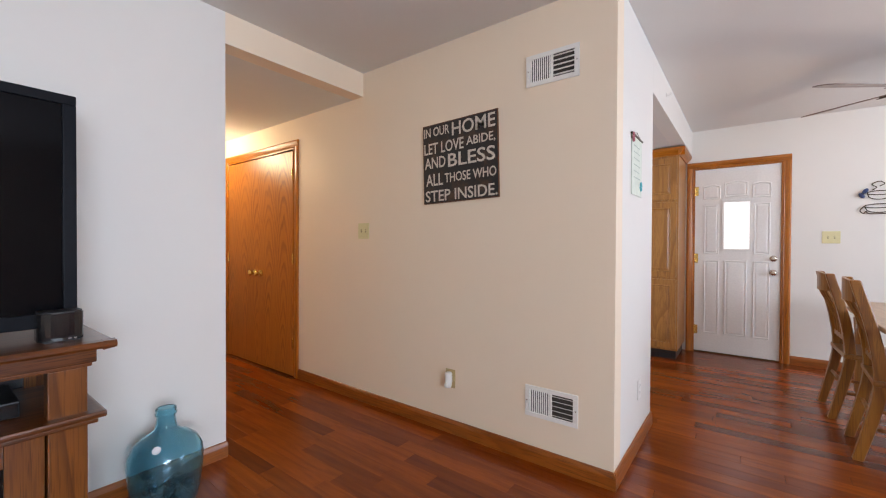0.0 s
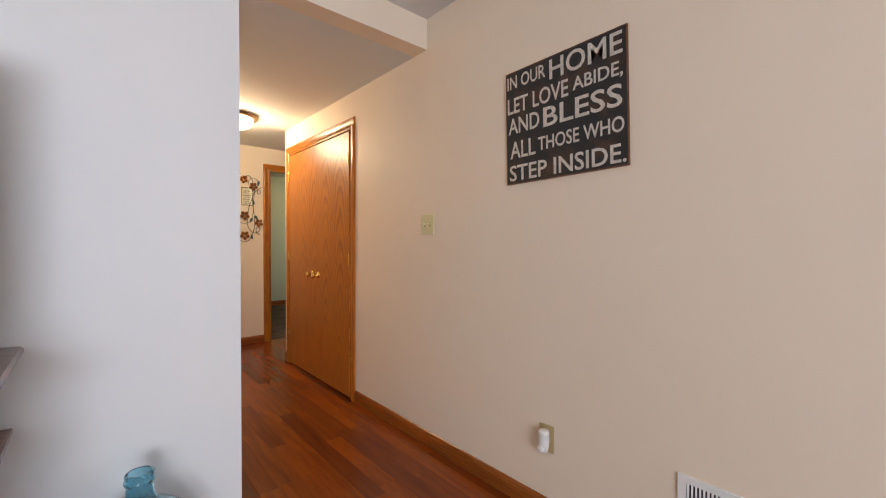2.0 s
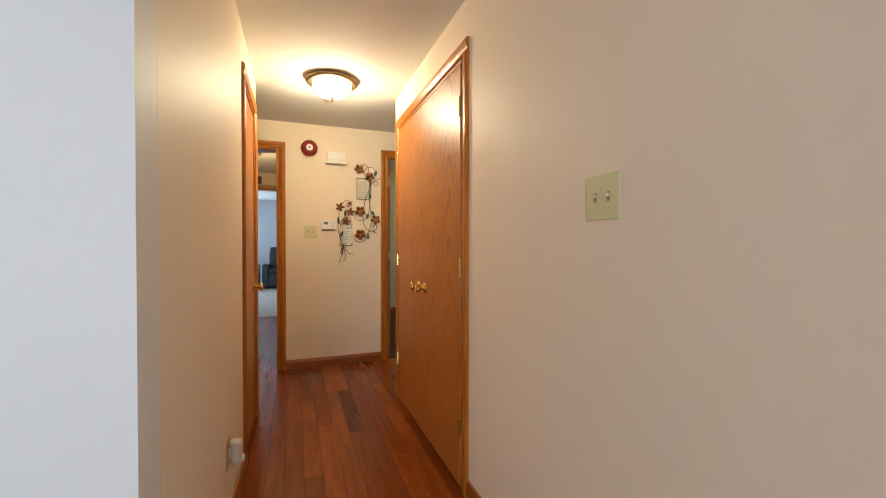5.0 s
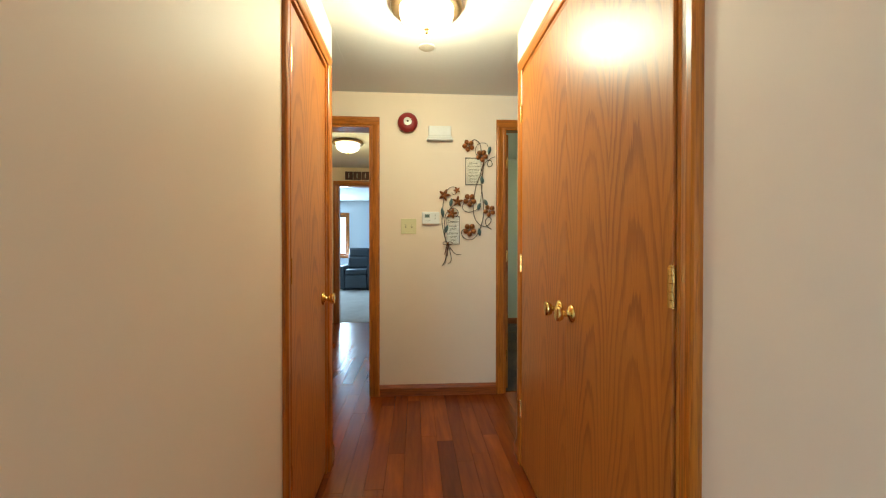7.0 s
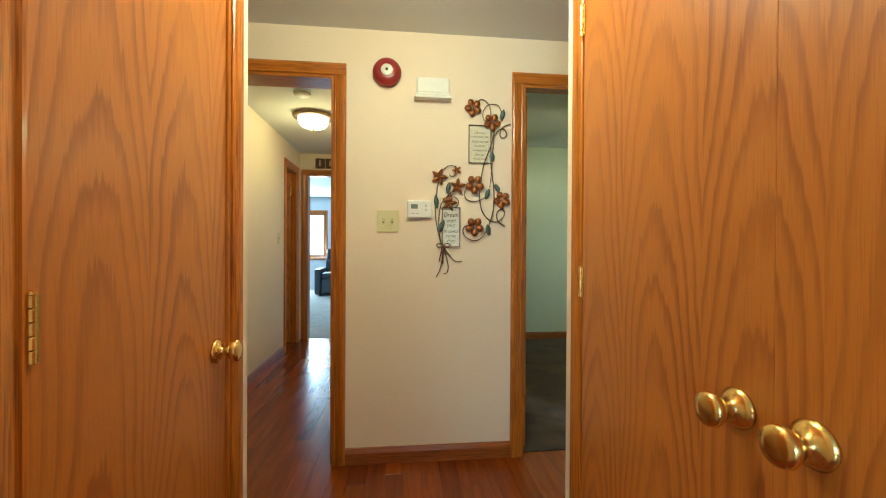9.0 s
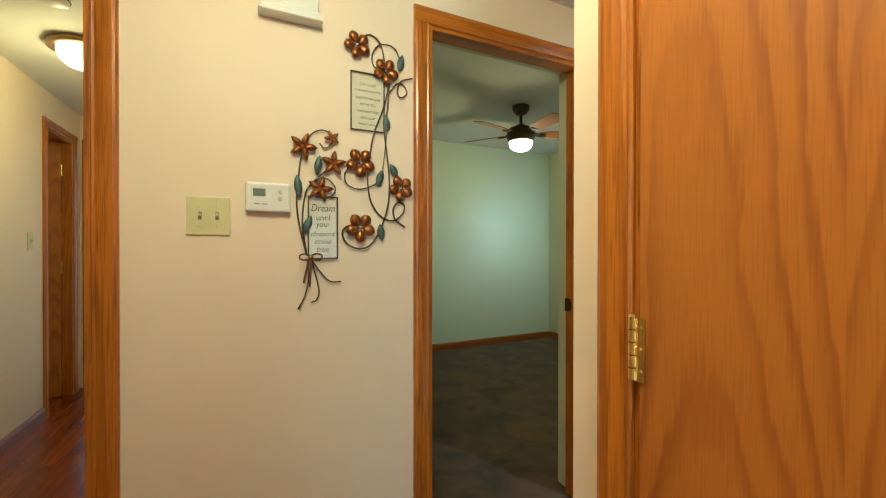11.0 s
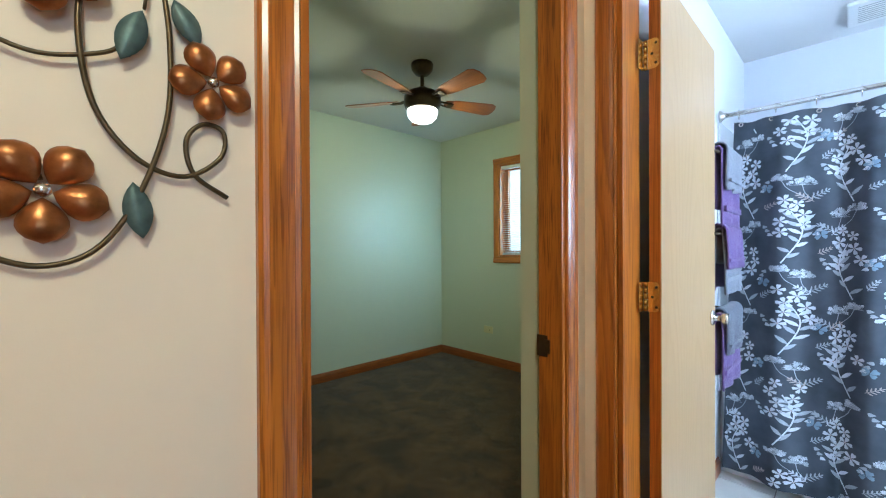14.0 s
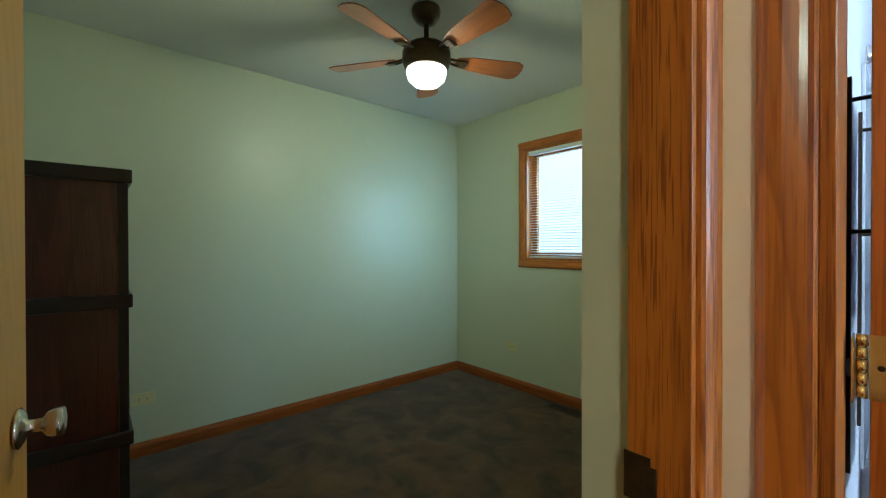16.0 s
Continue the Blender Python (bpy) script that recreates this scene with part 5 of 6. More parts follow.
# -- ceiling fans
def ceiling_fan(at, turn, radius, drop, blade_mat, label, glow, body):
    f = thing("ceiling_fan", label, "ceiling fan", at=at)
    part("canopy", turned([(0, 0), (0.070, 0), (0.074, -0.012), (0.068, -0.044), (0.046, -0.070), (0.020, -0.080), (0, -0.080)], 32), body, f, "", True)
    part("downrod", turned([(0.0125, -0.078), (0.0125, -drop + 0.052)], 16), body, f, "", True)
    part("motor", turned([(0, -drop + 0.070), (0.026, -drop + 0.074), (0.048, -drop + 0.056), (0.098, -drop + 0.038), (0.120, -drop + 0.010), (0.122, -drop - 0.036), (0.110, -drop - 0.066), (0.100, -drop - 0.075), (0, -drop - 0.075)], 40), body, f, "", True)
    bowl = part("bowl", turned([(0.099, -drop - 0.076), (0.101, -drop - 0.090), (0.093, -drop - 0.122), (0.066, -drop - 0.148), (0.030, -drop - 0.161), (0, -drop - 0.164)], 40), glowing("fan_bowl_glass", (1.0, 0.93, 0.76), glow), f, "glowing frosted glass bowl", True)
    bowl.visible_shadow = False
    for k in range(5):
        ang = turn + 72 * k
        w = 0.070
        n = 10
        out = [(0.16, -0.030), (0.24, -0.050)]
        out += [(radius - 0.045, -w), (radius - 0.012, -w * 0.78), (radius, -w * 0.3), (radius, w * 0.3), (radius - 0.012, w * 0.78), (radius - 0.045, w), (0.24, 0.050), (0.16, 0.030)]
        bm = extruded(out, 0.006, pose(0, 0, 0, 90, 0, 0), 0.0015)
        p = part("blade", bm, blade_mat, f, "reddish brown wooden blade")
        p.matrix_basis = pose(0, 0, -drop - 0.012, 0, 0, ang) @ pose(0, 0, 0, -13, 0, 0)
        arm = bmesh.new()
        tube(smooth_path([(0.085, 0, 0.0), (0.120, 0.010, 0.004), (0.150, 0.018, -0.004), (0.200, 0.020, -0.006)], 4), 0.006, 8, arm)
        tube(smooth_path([(0.085, 0, 0.0), (0.120, -0.010, 0.004), (0.150, -0.018, -0.004), (0.200, -0.020, -0.006)], 4), 0.006, 8, arm)
        box(arm, 0.175, 0.215, -0.026, 0.026, -0.012, -0.007, bevel=0.002)
        a = part("blade_iron", arm, body, f, "", True)
        a.matrix_basis = pose(0, 0, -drop - 0.012, 0, 0, ang) @ pose(0, 0, 0, -13, 0, 0)
    return f


BLADE = oak("cherry_blade", "x", (0.38, 0.125, 0.030), (0.22, 0.062, 0.015), rings=8, stretch=0.15)
ceiling_fan((-6.80, 3.62, ZB), -3.5, 0.535, 0.230, BLADE, "dark bronze ceiling fan with five cherry blades and a lit bowl", 3.0, BRONZE)
ceiling_fan((0.94, 3.82, ZL), 0.0, 0.655, 0.255, oak("walnut_blade", "x", (0.15, 0.08, 0.045), (0.07, 0.035, 0.02)), "ceiling fan with dark blades over the dining table", 3.0, BRONZE)


# -- television corner
ST_X0, ST_X1, ST_Y0, ST_Y1, ST_Z = -2.215, -1.640, -1.12, 0.384, 0.862
stand = thing("television_stand", "carved dark-stained oak television stand with open shelf", "tv stand", at=(0, 0, 0))
TOPEDGE = [(0, 0), (0.030, 0.004), (0.036, 0.012), (0.036, 0.020), (0.030, 0.028), (0, 0.030)]
bm = boxes((ST_X0, ST_X1 - 0.036, ST_Y0 + 0.036, ST_Y1 - 0.036, ST_Z - 0.030, ST_Z))
for p, q, o in (((ST_X1 - 0.036, ST_Y0, ST_Z - 0.030), (ST_X1 - 0.036, ST_Y1, ST_Z - 0.030), (1, 0, 0)), ((ST_X0, ST_Y1 - 0.036, ST_Z - 0.030), (ST_X1 - 0.004, ST_Y1 - 0.036, ST_Z - 0.030), (0, 1, 0))):
    r = rail(TOPEDGE, p, q, (0, 0, 1), o)
    me = bpy.data.meshes.new("tmp")
    r.to_mesh(me)
    r.free()
    bm.from_mesh(me)
    bpy.data.meshes.remove(me)
part("top", bm, STANDWOOD_Y, stand, "polished top with rounded edge")
part("cornice", boxes((ST_X0, ST_X1 - 0.045, ST_Y0 + 0.05, ST_Y1 - 0.045, ST_Z - 0.075, ST_Z - 0.0305), bevel=0.004), STANDWOOD_Y, stand)
part("cornice_step", boxes((ST_X0, ST_X1 - 0.055, ST_Y0 + 0.06, ST_Y1 - 0.055, ST_Z - 0.088, ST_Z - 0.0755), bevel=0.003), STANDWOOD_Y, stand)
XP0, XP1, YP1 = ST_X1 - 0.075, ST_X1 - 0.062, ST_Y1 - 0.064
for y0 in (YP1 - 0.100, ST_Y0 + 0.065):
    part("post", boxes((XP0 - 0.05, XP1, y0, y0 + 0.098, 0.0, ST_Z - 0.0885), bevel=0.004), STANDWOOD_Z, stand)
    part("rear_post", boxes((ST_X0, ST_X0 + 0.05, y0, y0 + 0.098, 0.0, ST_Z - 0.0885), bevel=0.003), STANDWOOD_Z, stand)
part("side_panel", boxes((ST_X0 + 0.051, XP0 - 0.051, YP1 - 0.030, YP1 - 0.012, 0.04, ST_Z - 0.089)), STANDWOOD_Z, stand)
part("side_panel", boxes((ST_X0 + 0.051, XP0 - 0.051, ST_Y0 + 0.075, ST_Y0 + 0.093, 0.04, ST_Z - 0.089)), STANDWOOD_Z, stand)
part("ledge", boxes((ST_X0 + 0.02, ST_X1 - 0.022, ST_Y0 + 0.03, ST_Y1 - 0.022, 0.600, 0.622), bevel=0.008), STANDWOOD_Y, stand, "moulded ledge below the open shelf")
part("ledge_moulding", boxes((ST_X0 + 0.02, ST_X1 - 0.040, ST_Y0 + 0.045, ST_Y1 - 0.042, 0.582, 0.5995), bevel=0.005), STANDWOOD_Y, stand)
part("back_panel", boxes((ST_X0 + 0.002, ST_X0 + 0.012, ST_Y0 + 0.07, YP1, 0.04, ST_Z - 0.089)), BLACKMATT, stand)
part("plinth", boxes((ST_X0 + 0.02, XP0 - 0.002, ST_Y0 + 0.165, YP1 - 0.102, 0.0, 0.09), bevel=0.003), STANDWOOD_Y, stand)
for k, (a, b_) in enumerate(((YP1 - 0.105 - 0.42, YP1 - 0.103), (ST_Y0 + 0.166, ST_Y0 + 0.166 + 0.42))):
    d = part("door_panel", boxes((XP0 - 0.030, XP0 - 0.018, a + 0.09, b_ - 0.09, 0.17, 0.50)), plain("smoked_glass", (0.010, 0.009, 0.008), 0.08), stand, "smoked glass door panel")
    for args, m_ in (((XP0 - 0.032, XP0 - 0.010, a, a + 0.09, 0.095, 0.578), STANDWOOD_Z), ((XP0 - 0.032, XP0 - 0.010, b_ - 0.09, b_, 0.095, 0.578), STANDWOOD_Z), ((XP0 - 0.032, XP0 - 0.010, a + 0.0905, b_ - 0.0905, 0.5, 0.578), STANDWOOD_Y), ((XP0 - 0.032, XP0 - 0.010, a + 0.0905, b_ - 0.0905, 0.095, 0.17), STANDWOOD_Y)):
        part("door_rail", boxes(args, bevel=0.003), m_, d)
player = thing("media_player", "slim black disc player on the open shelf", "media player", at=(-1.92, -0.02, 0.6225))
part("case", boxes((-0.14, 0.12, -0.19, 0.19, 0.004, 0.055), bevel=0.004), BLACKMATT, player)
part("fascia", boxes((0.1202, 0.124, -0.185, 0.185, 0.008, 0.050), bevel=0.0015), BLACKGLOSS, player)
part("indicator", boxes((0.1242, 0.1246, 0.10, 0.125, 0.026, 0.031)), plain("indicator_silver", (0.6, 0.65, 0.7), 0.3), player, "small silver mark")
for y0 in (-0.15, 0.15):
    part("foot", turned([(0, 0), (0.014, 0), (0.014, 0.0045), (0, 0.0045)], 14, pose(0.05, y0, 0)), BLACKMATT, player)

tv = thing("television", "large black flat television, switched off", "television", at=(-1.90, 0, ST_Z))
TY0, TY1, TZ0, TZ1 = -1.02, 0.325, 0.030, 0.856
BEZEL = plain("blue_black_bezel", (0.005, 0.006, 0.009), 0.45, 0, 0.1, 60, 0, 0.12)
part("back_shell", boxes((-0.035, 0.006, TY0 + 0.01, TY1 - 0.01, TZ0 + 0.01, TZ1 - 0.01), bevel=0.012), BLACKMATT, tv)
bm = bmesh.new()
for a in ((0.0065, 0.024, TY0, TY1, TZ0, TZ0 + 0.05), (0.0065, 0.024, TY0, TY1, TZ1 - 0.035, TZ1), (0.0065, 0.024, TY0, TY0 + 0.038, TZ0 + 0.05, TZ1 - 0.035), (0.0065, 0.024, TY1 - 0.038, TY1, TZ0 + 0.05, TZ1 - 0.035)):
    box(bm, *a, bevel=0.004)
part("bezel", bm, BEZEL, tv, "blue-black bezel")
part("screen", boxes((0.0066, 0.015, TY0 + 0.038, TY1 - 0.038, TZ0 + 0.05, TZ1 - 0.035)), SCREEN, tv, "dark glossy screen")
part("neck", boxes((-0.025, 0.004, -0.43, -0.27, 0.018, TZ0 + 0.05), bevel=0.006), BLACKGLOSS, tv)
part("foot", boxes((-0.12, 0.14, -0.66, -0.02, 0.0, 0.018), bevel=0.007), BLACKGLOSS, tv)
spk = thing("small_speaker", "small glossy black speaker box", "speaker", at=(-1.775, 0.262, ST_Z))
bow_out = [(-0.045, -0.056), (-0.045, 0.056)] + [(0.008 + 0.040 * math.cos(a), 0.058 * math.sin(a)) for a in [math.pi / 2 - k * math.pi / 12 for k in range(13)]]
for nm, z0, z1, k, mt in (("shell", 0.003, 0.094, 1.0, BLACKGLOSS), ("top_cap", 0.0942, 0.099, 0.95, BLACKMATT)):
    bm = extruded([(x * k, y * k) for x, y in bow_out], -(z1 - z0), None, 0.0015)
    bmesh.ops.transform(bm, matrix=pose(0, 0, z0) @ Matrix(((1, 0, 0, 0), (0, 0, 1, 0), (0, -1, 0, 0), (0, 0, 0, 1))), verts=bm.verts)
    bmesh.ops.recalc_face_normals(bm, faces=bm.faces)
    part(nm, bm, mt, spk)
part("foot", boxes((-0.035, 0.035, -0.045, 0.045, 0.0, 0.003)), BLACKMATT, spk)
for y0 in (0.012, 0.026):
    part("button", boxes((0.0476, 0.0495, y0, y0 + 0.008, 0.008, 0.012)), plain("chrome_mark", (0.7, 0.72, 0.75), 0.2, 0.9), spk)

# -- blue glass bottle
bottle = thing("glass_bottle", "large blue glass demijohn bottle with embossed crest", "bottle", at=(-2.035, 0.655, 0))
BLUEGLASS, nt, b = material("blue_bottle_glass", 0.04)
b.inputs["Base Color"].default_value = (0.40, 0.80, 0.92, 1)
b.inputs["Transmission Weight"].default_value = 0.95
b.inputs["IOR"].default_value = 1.45
bump(nt, b, noise_node(nt, coords(nt, (1, 1, 1)), 14, 3), 0.15, 0.004)
prof = [(0, 0.012), (0.090, 0.004), (0.112, 0.004), (0.124, 0.020), (0.136, 0.08), (0.145, 0.16), (0.148, 0.215), (0.142, 0.255), (0.122, 0.292), (0.092, 0.316), (0.062, 0.332), (0.046, 0.348), (0.040, 0.368), (0.037, 0.395), (0.036, 0.408), (0.042, 0.412), (0.043, 0.420), (0.038, 0.425), (0.040, 0.430), (0.041, 0.438), (0.037, 0.443), (0.031, 0.443)]
inner = [(max(r - 0.005, 0.0), z + (0.006 if i < 3 else 0)) for i, (r, z) in enumerate(prof[:-1])][::-1]
part("body", turned(prof + inner[:-1] + [(0, 0.018)], 56), BLUEGLASS, bottle, "", True)
random.seed(3)
bm = bmesh.new()
for k in range(26):
    a = math.radians(-25 + random.uniform(-52, 52))
    z = 0.06 + 0.15 * abs(random.gauss(0.45, 0.35))
    rr = 0.131 + 0.08 * (z - 0.05)
    base = Matrix.Rotation(a, 4, "Z") @ pose(rr + 0.004, 0, min(z, 0.215))
    turns = random.uniform(0.6, 1.4) * random.choice((-1, 1))
    pts = [base @ Vector((0, (0.006 + 0.018 * t / 8) * math.cos(turns * t), (0.006 + 0.018 * t / 8) * math.sin(turns * t))) for t in range(9)]
    tube(pts, 0.0035, 6, bm, 0.5)
part("embossed_crest", bm, clear_glass("dark_teal_relief", (0.05, 0.22, 0.27), 0.1), bottle, "raised scrolling crest in the glass", True)
part("price_sticker", turned([(0, 0), (0.017, 0), (0.017, 0.0006), (0, 0.0006)], 24, Matrix.Rotation(math.radians(-35), 4, "Z") @ pose(0.117, 0, 0.300, 0, 48, 0) @ pose(0, 0, 0.002)), plain("sticker_white", (0.75, 0.73, 0.72), 0.5), bottle, "round white sticker")

# -- picture scroll on the dining side wall
scroll = thing("wall_scroll", "pale printed wall scroll with fabric flowers", "wall hanging", at=(XC - 0.002, 2.44, 1.47))
part("sheet", boxes((0.002, 0.006, -0.125, 0.125, 0.0, 0.325), bevel=0.001), plain("pale_scroll_paper", (0.66, 0.72, 0.62), 0.6, 0, 0.1, 20), scroll)
part("rail", tube([(0.006, -0.135, 0.328), (0.006, 0.135, 0.328)], 0.006), BRONZE, scroll)
for i in range(6):
    part("text_bar", boxes((0.0062, 0.0066, -0.08, 0.06 + 0.02 * (i % 2), 0.27 - i * 0.035, 0.276 - i * 0.035)), plain("pale_print", (0.42, 0.50, 0.42), 0.6), scroll)
for u, z, col in ((-0.11, 0.31, (0.35, 0.10, 0.12)), (0.085, 0.06, (0.05, 0.38, 0.42))):
    for k in range(6):
        p = part("petal", petal(0.032, 0.02, 0.006, True), plain("flower_cloth", col, 0.7), scroll, "", True)
        p.matrix_basis = pose(0.008, u, z, 0, 0, 90) @ pose(0, 0, 0, 0, 60 * k + 15, 0)
part("hanging_cord", tube([(0.004, -0.12, 0.328), (0.004, 0, 0.355), (0.004, 0.12, 0.328)], 0.0015, 6), BRONZE, scroll)
hook = thing("ceiling_hook", "small white hook on the kitchen header", "hook", at=(XC - 0.002, 3.48, 2.35))
part("plate", boxes((0, 0.004, -0.010, 0.010, -0.016, 0.016), bevel=0.001), WHITEPLASTIC, hook)
part("arm", tube(smooth_path([(0.003, 0, 0.0), (0.022, 0, -0.004), (0.030, 0, 0.006), (0.026, 0, 0.016)]), 0.003), WHITEPLASTIC, hook, "", True)

# -- pantry cabinet
pantry = thing("pantry_cabinet", "tall honey oak pantry cabinet with raised panel doors", "cabinet", at=(0, 0, 0))
PX0, PX1, PY0, PY1, PZ = -1.25, -0.500, 4.700, 5.284, 2.115
part("body", boxes((PX0, PX1, PY0, PY1, 0.10, PZ), bevel=0.002), HONEY, pantry)
part("toe_kick", boxes((PX0 + 0.02, PX1 - 0.02, PY0 + 0.06, PY1, 0.0, 0.0995)), BLACKMATT, pantry)
CROWN = [(0, 0), (0.012, 0.0), (0.018, 0.014), (0.036, 0.034), (0.052, 0.050), (0.058, 0.062), (0.058, 0.078), (0, 0.078)]
part("crown", rail(CROWN, (PX0, PY0, PZ), (PX1 + 0.055, PY0, PZ), (0, 0, 1), (0, -1, 0)), OAK_X, pantry)
part("crown", rail(CROWN, (PX1, PY0 - 0.055, PZ), (PX1, PY1, PZ), (0, 0, 1), (1, 0, 0)), OAK_Y, pantry)


def cabinet_door(parent, x0, x1, z0, z1, y):
    d = part("door", boxes((x0, x1, y - 0.020, y - 0.0005, z0, z1), bevel=0.004), HONEY, parent)
    part("panel", raised_panel(x0 + 0.05, x1 - 0.05, z0 + 0.06, z1 - 0.06), HONEY, d).location = (0, y - 0.020, 0)
    return d


for x0, x1 in ((-1.235, -0.885), (-0.875, -0.515)):
    cabinet_door(pantry, x0, x1, 1.66, 2.095, PY0)
    cabinet_door(pantry, x0, x1, 0.86, 1.64, PY0)
    cabinet_door(pantry, x0, x1, 0.125, 0.84, PY0)


# -- dining table and chairs
CHAIR_OAK = oak("brown_oak", "z", (0.34, 0.135, 0.020), (0.15, 0.045, 0.007), rings=10, coat=0.15)


def dining_chair():
    c = thing("dining_chair", "honey oak dining chair with a slatted back", "chair", "chairs beside the dining table")
    # faces +x; rear legs at x = 0
    for s in (-1, 1):
        pts = smooth_path([(-0.085, s * 0.185, 0.0), (-0.035, s * 0.185, 0.22), (0.0, s * 0.185, 0.45), (-0.030, s * 0.180, 0.70), (-0.105, s * 0.172, 1.0)], 5)
        bm = bmesh.new()
        rings = []
        for i, p in enumerate(pts):
            w = 0.020 + 0.004 * math.sin(math.pi * i / len(pts))
            rings.append([bm.verts.new((p.x + a * w * 1.15, p.y + b_ * w, p.z)) for a, b_ in ((-1, -1), (1, -1), (1, 1), (-1, 1))])
        for a, b_ in zip(rings, rings[1:]):
            for i in range(4):
                j = (i + 1) % 4
                bm.faces.new((a[i], a[j], b_[j], b_[i]))
        bm.faces.new(rings[0][::-1])
        bm.faces.new(rings[-1])
        bmesh.ops.bevel(bm, geom=list(bm.edges), offset=0.004, segments=1, affect="EDGES")
        part("rear_leg", bm, CHAIR_OAK, c)
        part("front_leg", turned([(0, 0), (0.014, 0), (0.018, 0.05), (0.022, 0.16), (0.017, 0.20), (0.023, 0.26), (0.023, 0.43), (0, 0.43)], 18, pose(0.385, s * 0.185, 0)), CHAIR_OAK, c, "", True)
        part("side_stretcher", tube([(-0.04, s * 0.185, 0.19), (0.385, s * 0.185, 0.17)], 0.011), CHAIR_OAK, c, "", True)
    part("seat", boxes((-0.035, 0.425, -0.225, 0.225, 0.430, 0.462), bevel=0.010), CHAIR_OAK, c, "shaped wooden seat")
    part("front_stretcher", tube([(0.385, -0.18, 0.25), (0.385, 0.18, 0.25)], 0.011), CHAIR_OAK, c, "", True)
    part("back_stretcher", tube([(-0.03, -0.18, 0.25), (-0.03, 0.18, 0.25)], 0.011), CHAIR_OAK, c, "", True)
    bm = bmesh.new()
    n = 8
    ring = []
    for i in range(n + 1):
        t = i / n * 2 - 1
        x = -0.100 - 0.030 * (1 - t * t)
        top = 0.985 + 0.020 * (1 - t * t)
        ring.append([bm.verts.new((x + a, t * 0.155, z)) for a, z in ((-0.011, 0.875), (0.011, 0.875), (0.006, top), (-0.012, top))])
    for a, b_ in zip(ring, ring[1:]):
        for i in range(4):
            j = (i + 1) % 4
            bm.faces.new((a[i], a[j], b_[j], b_[i]))
    bm.faces.new(ring[0][::-1])
    bm.faces.new(ring[-1])
    bmesh.ops.recalc_face_normals(bm, faces=bm.faces)
    part("top_rail", bm, CHAIR_OAK, c, "curved top rail")
    part("lower_rail", boxes((-0.022, 0.0, -0.165, 0.165, 0.535, 0.570), bevel=0.003), CHAIR_OAK, c)
    for k in range(4):
        y0 = -0.105 + k * 0.070
        part("slat", tube(smooth_path([(-0.012, y0, 0.565), (-0.035, y0, 0.70), (-0.105 - 0.02 * (1 - (y0 / 0.155) ** 2), y0, 0.885)], 4), 0.0125, 8), CHAIR_OAK, c)
    return c


ch = dining_chair()
ch.matrix_basis = pose(0.62, 3.985, 0, 0, 0, 2)
copy_thing(ch, pose(0.66, 3.320, 0, 0, 0, -3))
table = thing("dining_table", "oak dining table with a pale worn top", "table", at=(1.14, 3.72, 0))
part("tabletop", boxes((-0.49, 0.49, -0.80, 0.80, 0.722, 0.752), bevel=0.008), oak("pale_table_oak", "y", (0.55, 0.33, 0.16), (0.38, 0.19, 0.075)), table, "pale worn oak top")
part("apron", boxes((-0.36, 0.36, -0.74, 0.74, 0.63, 0.7215)), HONEY, table)
for sx in (-1, 1):
    for sy in (-1, 1):
        part("leg", turned([(0, 0), (0.022, 0), (0.030, 0.06), (0.038, 0.30), (0.028, 0.36), (0.045, 0.44), (0.034, 0.52), (0.042, 0.629), (0, 0.629)], 20, pose(sx * 0.36, sy * 0.74, 0)), HONEY, table, "", True)

# -- metal cup decoration by the entry
decor = thing("wire_wall_decor", "dark wire coffee cup wall decoration with a blue bow", "wall art", at=(1.02, 5.29, 1.62))
for dz, w in ((0.06, 0.10), (-0.06, 0.12)):
    part("cup_rim", tube([(w * math.cos(a) * 0.8, -0.012 - 0.008 * math.sin(a), dz + 0.018 * math.sin(a)) for a in [i * math.pi / 10 for i in range(20)]], 0.004, 6, closed=True), BRONZE, decor, "", True)
    part("cup_bowl", tube(smooth_path([(-w * 0.8, -0.012, dz), (-w * 0.6, -0.014, dz - 0.045), (0, -0.016, dz - 0.06), (w * 0.6, -0.014, dz - 0.045), (w * 0.8, -0.012, dz)]), 0.004, 6), BRONZE, decor, "", True)
part("scroll_wire", tube(smooth_path([(-0.10, -0.010, -0.06), (-0.125, -0.010, -0.10), (-0.10, -0.010, -0.125), (-0.085, -0.010, -0.105), (-0.06, -0.010, -0.13), (0.08, -0.010, -0.13)]), 0.004, 6), BRONZE, decor, "", True)
part("steam_wire", tube(smooth_path([(-0.05, -0.010, 0.085), (-0.02, -0.010, 0.11), (-0.05, -0.010, 0.14), (0.0, -0.010, 0.165), (0.03, -0.010, 0.14), (0.0, -0.010, 0.12)]), 0.004, 6), BRONZE, decor, "", True)
for s in (-1, 1):
    part("bow", turned([(0, -0.03), (0.014, -0.02), (0.018, 0), (0.012, 0.022), (0, 0.028)], 12, pose(-0.105 + s * 0.012, -0.022, 0.06 + s * 0.02, 0, s * 35, 0)), plain("navy_ribbon", (0.03, 0.05, 0.14), 0.6), decor, "navy ribbon", True)

